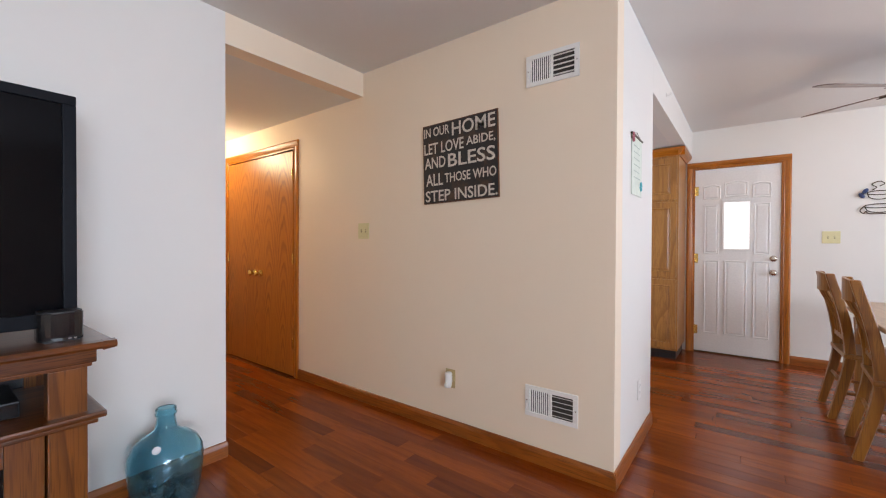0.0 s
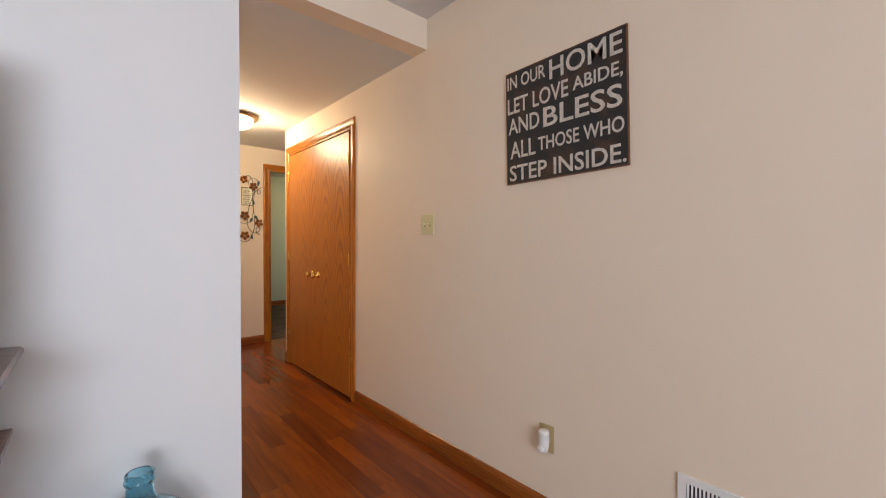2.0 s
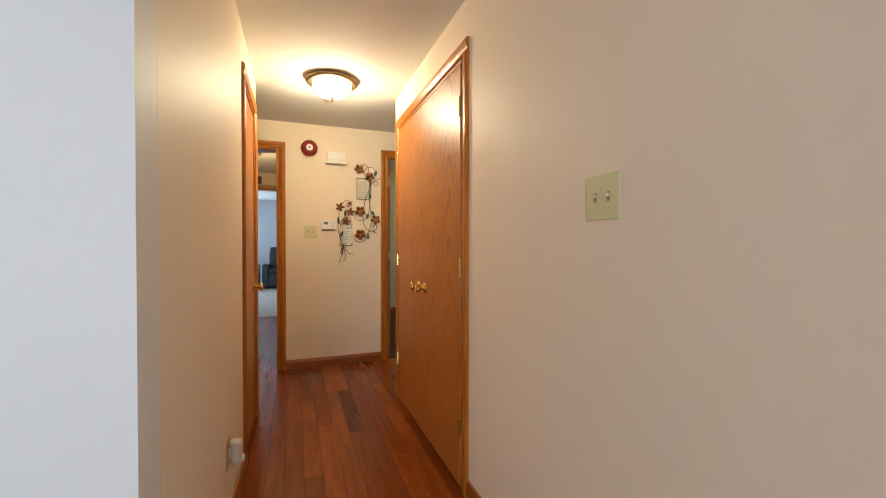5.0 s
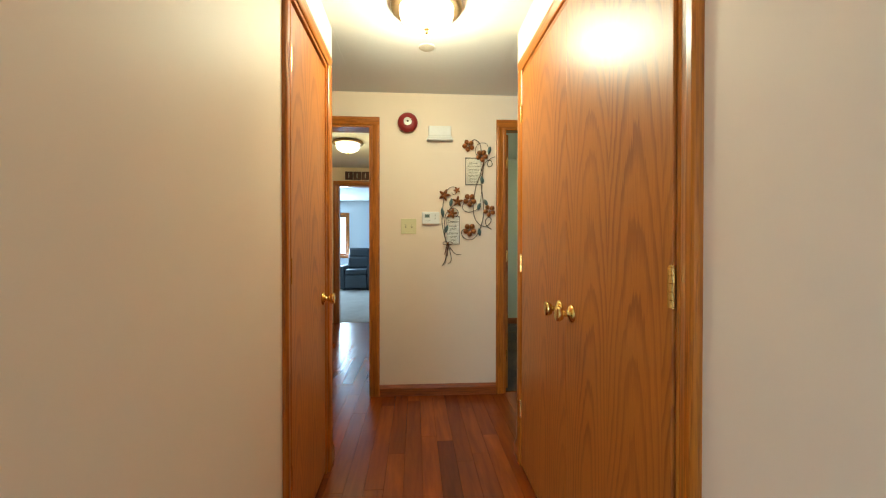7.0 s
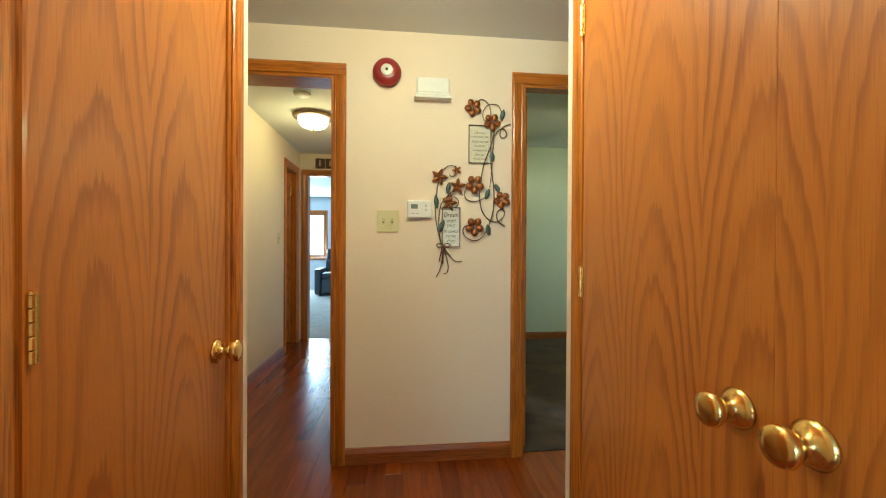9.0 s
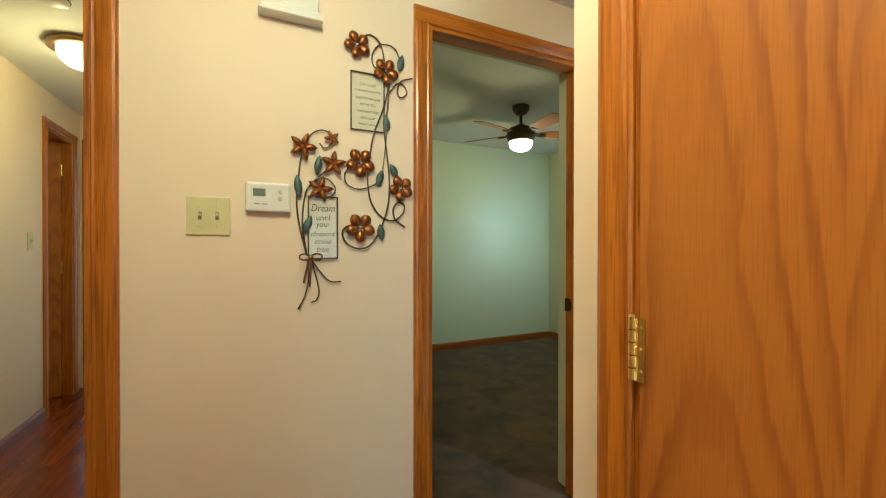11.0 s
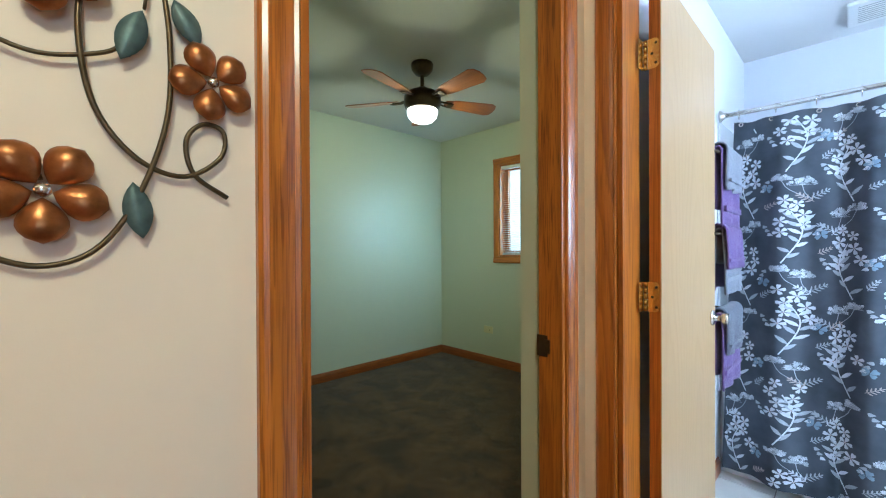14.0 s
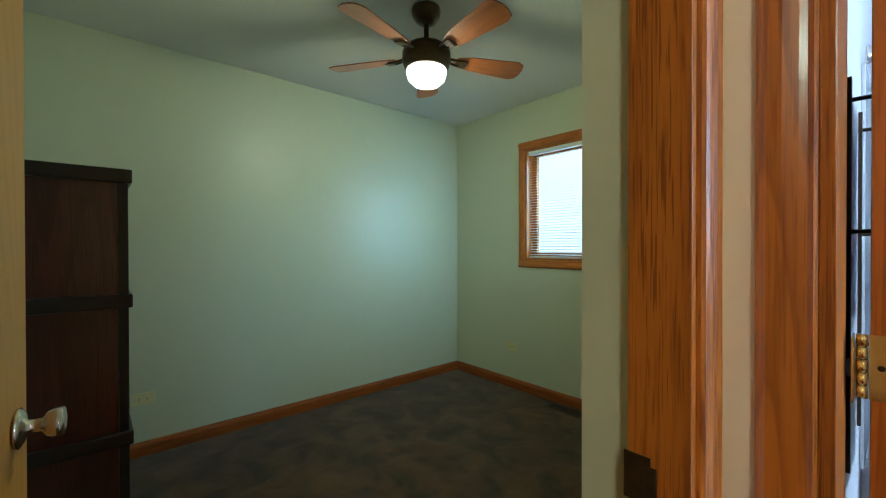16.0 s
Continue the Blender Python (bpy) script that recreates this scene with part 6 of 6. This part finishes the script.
# -- bedroom bookcase, blinds, vent
case = thing("bookcase", "dark cherry bookcase with heavy black shelf edges", "bookcase", at=(-7.42, 2.278, 0.0))
DARKWOOD = oak("dark_cherry", "z", (0.075, 0.022, 0.014), (0.030, 0.010, 0.007), rough=0.22, coat=0.5)
DARKEDGE = plain("near_black_wood", (0.014, 0.011, 0.010), 0.3, 0, 0.2)
for x0 in (-0.40, 0.382):
    for z0, z1 in ((0.05, 0.525), (0.575, 1.005), (1.055, 1.44)):
        part("side_panel", boxes((x0, x0 + 0.018, -0.135, 0.145, z0, z1)), DARKWOOD, case)
    for y0 in (-0.175, 0.146):
        part("corner_post", boxes((x0 - 0.003, x0 + 0.021, y0, y0 + 0.029, 0.0, 1.44), bevel=0.003), DARKEDGE, case)
for z0 in (0.005, 0.5255, 1.0055, 1.4405):
    part("shelf", boxes((-0.414, 0.416, -0.180, 0.186, z0, z0 + 0.048), bevel=0.006), DARKEDGE, case, "thick black shelf")
part("back_panel", boxes((-0.38, 0.38, -0.176, -0.168, 0.06, 1.44)), DARKEDGE, case)
part("plinth", boxes((-0.38, 0.38, -0.16, 0.15, 0.004, 0.0045)), DARKEDGE, case)

blind = thing("window_blind", "white slatted window blind, lowered", "blinds", at=(-6.80, YB1 + 0.035, 0))
part("head_rail", boxes((-0.478, 0.478, -0.022, 0.022, 1.972, 2.003), bevel=0.003), WHITEPLASTIC, blind)
SLAT = plain("white_blind_slat", (0.80, 0.82, 0.80), 0.4)
slat_me = bpy.data.meshes.new("slat")
sb = boxes((-0.472, 0.472, -0.0125, 0.0125, -0.0005, 0.0005))
sb.to_mesh(slat_me)
sb.free()
slat_me.materials.append(SLAT)
for i in range(38):
    s = new("slat", slat_me)
    s.parent = blind
    s.matrix_basis = pose(0, 0, 1.150 + i * 0.0215, 14, 0, 0)
part("bottom_rail", boxes((-0.474, 0.474, -0.013, 0.013, 1.124, 1.138), bevel=0.003), WHITEPLASTIC, blind)
for u in (-0.33, 0.33):
    part("ladder_cord", tube([(u, -0.0135, 1.13), (u, -0.0135, 1.975)], 0.0009, 5), WHITEPLASTIC, blind)


def floor_vent(at, lx, ly, label, mat):
    v_ = thing("floor_register", label, "floor vent", at=at)
    bm = bmesh.new()
    for a in ((-lx / 2, lx / 2, -ly / 2, -ly / 2 + 0.015, 0, 0.005), (-lx / 2, lx / 2, ly / 2 - 0.015, ly / 2, 0, 0.005), (-lx / 2, -lx / 2 + 0.015, -ly / 2 + 0.015, ly / 2 - 0.015, 0, 0.005), (lx / 2 - 0.015, lx / 2, -ly / 2 + 0.015, ly / 2 - 0.015, 0, 0.005)):
        box(bm, *a, bevel=0.001)
    part("frame", bm, mat, v_)
    part("duct", boxes((-lx / 2 + 0.015, lx / 2 - 0.015, -ly / 2 + 0.015, ly / 2 - 0.015, 0.0, 0.0015)), DARKSLOT, v_)
    n = int(max(lx, ly) / 0.02)
    for i in range(1, n):
        u = -max(lx, ly) / 2 + 0.01 + i * max(lx, ly) / n * 0.96
        a = (u, u + 0.004, -ly / 2 + 0.015, ly / 2 - 0.015, 0.0016, 0.0045) if lx > ly else (-lx / 2 + 0.015, lx / 2 - 0.015, u, u + 0.004, 0.0016, 0.0045)
        part("slat", boxes(a), mat, v_)
    return v_


floor_vent((-6.86, 4.985, 0.004), 0.30, 0.11, "dark brown floor register in the carpet", BRONZE)
floor_vent((-5.225, 3.95, 0.003), 0.12, 0.30, "grey metal floor register in the tiles", plain("grey_register", (0.25, 0.23, 0.21), 0.4, 0.4))

# -- sitting room recliner
LEATHER = plain("slate_leather", (0.030, 0.042, 0.055), 0.38, 0, 0.2, 25, 0.15)


def recliner(m, label):
    r = thing("recliner", label, "armchair", "recliners in the sitting room")
    # faces +x
    part("base", boxes((-0.36, 0.36, -0.36, 0.36, 0.02, 0.28), bevel=0.03), LEATHER, r)
    part("footrest", boxes((0.361, 0.44, -0.27, 0.27, 0.06, 0.40), bevel=0.03), LEATHER, r)
    part("seat_cushion", boxes((-0.20, 0.43, -0.27, 0.27, 0.401, 0.54), bevel=0.05), LEATHER, r)
    for s in (-1, 1):
        part("armrest", boxes((-0.34, 0.40, s * 0.28, s * 0.44, 0.03, 0.63), bevel=0.05), LEATHER, r)
    for z0, z1, x, w in ((0.50, 0.84, -0.24, 0.29), (0.80, 1.08, -0.32, 0.28)):
        b_ = part("back_pillow", boxes((-0.12, 0.12, -w, w, z0, z1), bevel=0.07), LEATHER, r)
        b_.matrix_basis = pose(x, 0, 0) @ pose(0, 0, z0, 0, -10, 0) @ pose(0, 0, -z0)
    part("back_shell", boxes((-0.46, -0.30, -0.30, 0.30, 0.25, 0.95), bevel=0.05), LEATHER, r)
    for u in (-0.3, 0.3):
        for w in (-0.3, 0.3):
            part("foot", boxes((u - 0.03, u + 0.03, w - 0.03, w + 0.03, 0.004, 0.0205)), BLACKMATT, r)
    r.matrix_basis = m
    return r


recliner(pose(-13.05, -0.06, 0.0), "dark slate leather recliner with pillow back")
recliner(pose(-13.05, 0.90, 0.0), "second dark slate leather recliner beside the first")

# -- letter blocks on the far casing
for i, (y0, bar) in enumerate(((0.425, "I"), (0.545, "E"), (0.665, "I"))):
    blk = thing("letter_block", "dark red wooden block with a white letter", "decoration", "letter blocks over the doorway", at=(XF + 0.012, y0 + 0.055, 2.113))
    part("cube", boxes((-0.010, 0.045, -0.054, 0.054, 0.0, 0.115), bevel=0.003), plain("barn_red_wood", (0.075, 0.020, 0.014), 0.5, 0, 0.3, 20), blk)
    part("letter_bar", boxes((0.0452, 0.0462, -0.006, 0.006, 0.022, 0.092)), LETTER, blk)

# ---- bathroom ----
PORCELAIN = plain("white_porcelain", (0.82, 0.83, 0.84), 0.15, 0, 0.02)
tub = thing("bathtub", "white bathtub behind the shower curtain", "bathtub", at=(0, 0, 0))
part("apron", boxes((XBATH + 0.002, -3.82, 4.452, 4.475, 0.0, 0.40), bevel=0.004), PORCELAIN, tub)
part("skirt", boxes((XBATH + 0.002, -3.82, 4.432, 4.4515, 0.0, 0.06), bevel=0.004), PORCELAIN, tub)
part("rim", boxes((XBATH + 0.002, -3.82, 4.44, 4.52, 0.4005, 0.43), bevel=0.01), PORCELAIN, tub)
part("rear_rim", boxes((XBATH + 0.002, -3.82, 5.08, 5.146, 0.4005, 0.43), bevel=0.01), PORCELAIN, tub)
part("basin", boxes((XBATH + 0.002, -3.82, 4.476, 5.146, 0.02, 0.12), bevel=0.01), PORCELAIN, tub)
part("surround", boxes((XBATH + 0.0008, XBATH + 0.012, 4.40, 5.14, 0.4305, 1.86), bevel=0.003), PORCELAIN, tub, "white moulded tub surround")

ROD_Y, ROD_Z = 4.392, 1.880
rod = thing("shower_rod", "brushed metal shower curtain rod", "curtain rod", at=(0, 0, 0))
part("bar", tube([(XBATH + 0.014, ROD_Y, ROD_Z), (-3.2, ROD_Y, ROD_Z)], 0.0115, 16), NICKEL, rod, "", True)
part("flange", turned([(0, 0), (0.030, 0), (0.030, 0.006), (0.020, 0.016), (0.013, 0.030), (0, 0.030)], 24, pose(XBATH + 0.0125, ROD_Y, ROD_Z, 0, 90, 0)), NICKEL, rod, "", True)

CX0, CX1, CZ0, CZ1 = -5.265, -3.75, 0.055, 1.832


def cloth(u, v):
    """The hanging curtain: u along the rod in metres, v upwards from its hem."""
    k = 1.0 - 0.35 * v / (CZ1 - CZ0)
    y = ROD_Y - 0.020 + k * (0.033 * math.sin(u * 19.0 + 0.6 * math.sin(v * 1.7)) + 0.012 * math.sin(u * 43.0 + 1.3 + 0.5 * v)) - 0.028 * (1 - v / (CZ1 - CZ0))
    sag = 0.010 * (0.5 - 0.5 * math.cos(u * 2 * math.pi / 0.138)) * (v / (CZ1 - CZ0)) ** 12
    x = CX0 + u + 0.012 * math.sin(u * 19.0 + 1.4) - 0.05 * (1 - v / (CZ1 - CZ0)) * (1 - u / 1.5)
    return Vector((x, y, CZ0 + v - sag))


def cloth_out(u, v, d):
    e = 0.002
    n = (cloth(u + e, v) - cloth(u - e, v)).cross(cloth(u, v + e) - cloth(u, v - e))
    return cloth(u, v) + n.normalized() * d


m_cur, nt, b = material("slate_curtain_cloth", 0.6, 0, 0.3)
v = coords(nt, (1, 1, 1))
c = mix(nt, ramp(nt, noise_node(nt, v, 6, 4), [(0.3, (0, 0, 0)), (0.7, (1, 1, 1))]), (0.034, 0.041, 0.052), (0.085, 0.098, 0.118))
nt.links.new(c, b.inputs["Base Color"])
bump(nt, b, noise_node(nt, v, 500, 2), 0.1, 0.0005)
curtain = thing("shower_curtain", "slate grey shower curtain printed with white flowers", "shower curtain", at=(0, 0, 0))
bm = bmesh.new()
NU, NV = 260, 40
grid = [[bm.verts.new(cloth((CX1 - CX0) * i / NU, (CZ1 - CZ0) * j / NV)) for j in range(NV + 1)] for i in range(NU + 1)]
for i in range(NU):
    for j in range(NV):
        bm.faces.new((grid[i][j], grid[i + 1][j], grid[i + 1][j + 1], grid[i][j + 1]))
part("cloth", bm, m_cur, curtain, "", True)
prints = {k: bmesh.new() for k in ("white", "grey", "taupe", "blue")}


def patch(kind, pts, d=0.0012):
    """A printed shape: an outline in the cloth's own metres."""
    if any(not (0.004 < p[0] < CX1 - CX0 - 0.004 and 0.006 < p[1] < CZ1 - CZ0 - 0.02) for p in pts):
        return
    bm = prints[kind]
    cu = sum(p[0] for p in pts) / len(pts)
    cv = sum(p[1] for p in pts) / len(pts)
    mid = bm.verts.new(cloth_out(cu, cv, d))
    ring = [bm.verts.new(cloth_out(p[0], p[1], d)) for p in pts]
    for i in range(len(ring)):
        bm.faces.new((mid, ring[i], ring[(i + 1) % len(ring)]))


def leaf_print(kind, u, v, ang, ln, w, d=0.0012):
    ca, sa = math.cos(ang), math.sin(ang)
    out = []
    for t, s in ((0, 0), (0.25, 0.8), (0.5, 1), (0.8, 0.6), (1, 0), (0.8, -0.6), (0.5, -1), (0.25, -0.8)):
        x, y = t * ln, s * w / 2
        out.append((u + x * ca - y * sa, v + x * sa + y * ca))
    patch(kind, out, d)


def petal_print(kind, u, v, ang, ln, w, d=0.0016):
    ca, sa = math.cos(ang), math.sin(ang)
    out = []
    for t, s in ((0.05, 0), (0.35, 0.55), (0.7, 1.0), (0.95, 0.75), (0.92, 0.1), (1.0, -0.5), (0.75, -1.0), (0.35, -0.55)):
        x, y = t * ln, s * w / 2
        out.append((u + x * ca - y * sa, v + x * sa + y * ca))
    patch(kind, out, d)


def stalk(kind, pts, w=0.0032, d=0.0010):
    q = smooth_path([(a, 0, b_) for a, b_ in pts], 4)
    for a, b_ in zip(q, q[1:]):
        dx, dz = b_.x - a.x, b_.z - a.z
        n = math.hypot(dx, dz) or 1
        ox, oz = -dz / n * w / 2, dx / n * w / 2
        patch(kind, [(a.x + ox, a.z + oz), (a.x - ox, a.z - oz), (b_.x - ox, b_.z - oz), (b_.x + ox, b_.z + oz)], d)
    return q


def blossom(u, v, r, rnd):
    t0 = rnd.uniform(0, 6.28)
    for k in range(5):
        petal_print("white", u, v, t0 + k * 1.2566, r, r * 0.58)
    patch("taupe", [(u + 0.12 * r * math.cos(a), v + 0.12 * r * math.sin(a)) for a in (0, 1.05, 2.1, 3.14, 4.2, 5.2)], 0.0022)


def umbel(u, v, r, rnd):
    for k in range(11):
        a = math.pi * (0.02 + 0.96 * k / 10)
        stalk("grey", [(u, v), (u + r * 0.5 * math.cos(a), v + r * 0.45 * math.sin(a)), (u + r * 0.9 * math.cos(a), v + r * 0.75 * math.sin(a))], 0.0015)
    for k in range(20):
        a, q = rnd.uniform(-0.35, math.pi + 0.35), r * (0.25 + 0.75 * rnd.random())
        s = 0.0060 + 0.003 * rnd.random()
        uu, vv = u + q * math.cos(a), v + r * 0.25 + q * 0.7 * math.sin(a)
        t0 = rnd.uniform(0, 6)
        for m_ in range(4):
            petal_print("grey" if k % 3 else "white", uu, vv, t0 + m_ * 1.57, s, s * 0.9, 0.0014)


def frond(kind, u, v, ang, ln, rnd):
    q = stalk(kind, [(u, v), (u + 0.5 * ln * math.cos(ang) - 0.06 * ln * math.sin(ang), v + 0.5 * ln * math.sin(ang)), (u + ln * math.cos(ang), v + ln * math.sin(ang))], 0.0022)
    for i in range(1, len(q), 2):
        f = i / len(q)
        for s in (-1, 1):
            leaf_print(kind, q[i].x, q[i].z, ang + s * (0.95 - 0.25 * f), ln * (0.42 - 0.18 * f), ln * 0.10)
    leaf_print(kind, q[-1].x, q[-1].z, ang, ln * 0.2, ln * 0.09)


def butterfly(u, v, a):
    for s in (-1, 1):
        petal_print("blue", u, v, a + s * 0.7, 0.030, 0.024)
        petal_print("blue", u, v, a + s * 1.9, 0.022, 0.018)


rnd = random.Random(21)
STEP_U, STEP_V = 0.178, 0.430
for ci in range(9):
    for ri in range(-1, 5):
        u0 = 0.075 + ci * STEP_U + rnd.uniform(-0.008, 0.008)
        v0 = 0.02 + ri * STEP_V + (0.215 if ci % 2 else 0.0) + (0.06 if ci % 4 > 1 else 0.0)
        lean = 0.030 if ci % 2 else -0.030
        # a spray of blossoms on a bent stalk, leaves below
        main = stalk("white", [(u0 - lean, v0 - 0.03), (u0 + lean * 0.6, v0 + 0.07), (u0 + lean * 0.9, v0 + 0.14), (u0 - lean * 0.2, v0 + 0.215)], 0.0048)
        for i in range(1, len(main) - 2):
            side = 1 if i % 2 else -1
            leaf_print("grey" if i % 3 else "white", main[i].x, main[i].z, 1.57 - side * rnd.uniform(0.7, 1.1), rnd.uniform(0.042, 0.062), 0.016)
        for k in range(7):
            side = 1 if k % 2 else -1
            blossom(u0 + side * rnd.uniform(0.014, 0.062) * (1 - 0.06 * k), v0 + 0.120 + 0.0250 * k + rnd.uniform(-0.006, 0.006), rnd.uniform(0.022, 0.030), rnd)
        for side in (-1, 1):
            for k in range(3):
                petal_print("grey" if k else "white", u0 + side * (0.055 + 0.010 * k), v0 + 0.10 + 0.022 * k, 1.57 - side * (1.2 + 0.2 * k), 0.024, 0.017)
        # two flat flower heads with fern leaves between the sprays
        uu, vv = u0 + lean * 0.8, v0 + 0.315
        stalk("grey", [(uu + lean, vv - 0.05), (uu + lean * 0.3, vv - 0.02), (uu, vv + 0.02)], 0.0026)
        umbel(uu, vv + 0.018, 0.040, rnd)
        umbel(uu - lean * 2.0, vv + 0.045, 0.032, rnd)
        stalk("grey", [(uu + lean, vv - 0.05), (uu - lean * 1.2, vv), (uu - lean * 2.0, vv + 0.045)], 0.0022)
        frond("grey", uu + lean * 0.9, vv - 0.045, 1.57 + (1.0 if lean < 0 else -1.0), 0.060, rnd)
        frond("taupe" if (ci + ri) % 2 else "white", uu + lean * 1.2, vv - 0.06, 1.57 - (0.9 if lean < 0 else -0.9), 0.058, rnd)
        frond("taupe" if (ci + ri) % 3 == 0 else "grey", u0 + 0.075, v0 + 0.015, 0.7 + rnd.uniform(-0.3, 0.3), 0.050, rnd)
        butterfly(u0 + 0.085, v0 + 0.10 + rnd.uniform(-0.02, 0.02), rnd.uniform(0.8, 2.2))
for kind, col in (("white", (0.58, 0.61, 0.66)), ("grey", (0.38, 0.41, 0.45)), ("taupe", (0.42, 0.36, 0.33)), ("blue", (0.20, 0.28, 0.36))):
    p = part("print_layer", prints[kind], plain("print_" + kind, col, 0.6, 0, 0.12, 60), curtain, "printed " + kind + " flowers and leaves")
    tagged(p, kind="stuff")
for i in range(11):
    u = 0.03 + i * 0.145
    if CX0 + u > CX1:
        break
    ring = part("ring", tube([(CX0 + u, ROD_Y + 0.022 * math.cos(a), ROD_Z - 0.008 + 0.024 * math.sin(a)) for a in [k * math.pi / 8 for k in range(16)]], 0.0018, 6, closed=True), NICKEL, curtain, "", True)
    part("grommet", turned([(0.006, -0.001), (0.010, -0.001), (0.010, 0.001), (0.006, 0.001)], 14, pose(*cloth(u, CZ1 - CZ0 - 0.012), 90, 0, 0) @ pose(0, 0, 0.002)), NICKEL, curtain)

# -- towel rack and towels
rack = thing("towel_rack", "dark metal three-tier wall towel rack", "towel rack", at=(0, 0, 0))
TY = (3.86, 4.28)
for z in (1.60, 1.255, 0.895):
    part("bar", tube([(-5.225, TY[0], z), (-5.225, TY[1], z)], 0.007, 10), BRONZE, rack, "", True)
    for y0 in TY:
        part("bracket", tube([(XBATH, y0, z), (-5.225, y0, z)], 0.006, 8), BRONZE, rack, "", True)
for y0 in TY:
    part("upright", boxes((XBATH + 0.0005, XBATH + 0.010, y0 - 0.010, y0 + 0.010, 0.62, 1.66), bevel=0.002), BRONZE, rack)


def towel(y0, y1, z, front, back, mat, label, seed, out=0.0):
    """Terry cloth folded over a bar that runs along y at height z."""
    t = thing("towel", label, "towel", "towels on the rack")
    rnd_ = random.Random(seed)
    ph = rnd_.uniform(0, 6)
    bm = bmesh.new()
    n, r = 14, 0.012 + out
    prof = [(-r, -back * (1 - k / 6)) for k in range(6)] + [(-r * math.cos(a), r * math.sin(a)) for a in [k * math.pi / 6 for k in range(7)]] + [(r, -front * k / 8) for k in range(1, 9)]
    rows_ = []
    for i in range(n + 1):
        y = y0 + (y1 - y0) * i / n
        row_ = []
        for dx, dz in prof:
            wv = 0.010 * math.sin(i * 0.9 + ph) * min(1, abs(min(dz, 0)) / 0.15)
            row_.append(bm.verts.new((-5.225 + dx + (wv + 0.02 * abs(min(dz, 0)) if dx > 0 else -min(wv, 0.0)), y + 0.006 * math.sin(dz * 14 + ph), z + dz + 0.004 * math.sin(i * 0.8 + ph) * (abs(dz) > 0.1))))
        rows_.append(row_)
    for a, b_ in zip(rows_, rows_[1:]):
        for k in range(len(a) - 1):
            bm.faces.new((a[k], b_[k], b_[k + 1], a[k + 1]))
    bmesh.ops.recalc_face_normals(bm, faces=bm.faces)
    bmesh.ops.solidify(bm, geom=list(bm.faces), thickness=0.006)
    part("cloth", bm, mat, t, "", True)
    h = part("hem_band", boxes((-5.225 + r + 0.02 * front - 0.002, -5.225 + r + 0.02 * front + 0.009, y0 + 0.006, y1 - 0.006, z - front * 0.80, z - front * 0.72), bevel=0.003), mat, t, "woven border band")
    return t


def terry(name, col):
    m, nt, b = material(name, 0.95, 0, 0.1)
    v = coords(nt, (1, 1, 1))
    f = noise_node(nt, v, 320, 3)
    nt.links.new(ramp(nt, f, [(0.3, scale3(col, 0.65)), (0.7, scale3(col, 1.2))]), b.inputs["Base Color"])
    b.inputs["Sheen Weight"].default_value = 0.3
    bump(nt, b, f, 0.8, 0.004)
    return m


PURPLE, GREY_T, GREY_L = terry("purple_terry", (0.17, 0.105, 0.26)), terry("grey_terry", (0.15, 0.155, 0.19)), terry("light_grey_terry", (0.26, 0.27, 0.31))
for i, (z, top_mat, fr_top, fr_low) in enumerate(((1.61, GREY_L, 0.17, 0.33), (1.265, GREY_L, 0.27, 0.10), (0.905, GREY_T, 0.16, 0.31))):
    towel(3.88, 4.20, z, fr_low if i != 1 else 0.16, 0.25, PURPLE, "folded purple terry towel on the rack", 10 + i, 0.004 if i != 1 else 0.022)
    towel(3.895, 4.215, z, fr_top, 0.14, top_mat, "folded grey terry towel on the rack", 20 + i, 0.022 if i != 1 else 0.004)
exh = thing("bath_exhaust_vent", "white ceiling exhaust vent", "exhaust fan", at=(-4.70, 4.85, ZB))
part("cover", boxes((-0.15, 0.15, -0.14, 0.14, -0.022, 0.0), bevel=0.008), WHITEPLASTIC, exh)
for i in range(9):
    part("slot", boxes((-0.11, 0.11, -0.10 + i * 0.024, -0.092 + i * 0.024, -0.0228, -0.0222)), plain("vent_shade", (0.45, 0.44, 0.40), 0.7), exh)
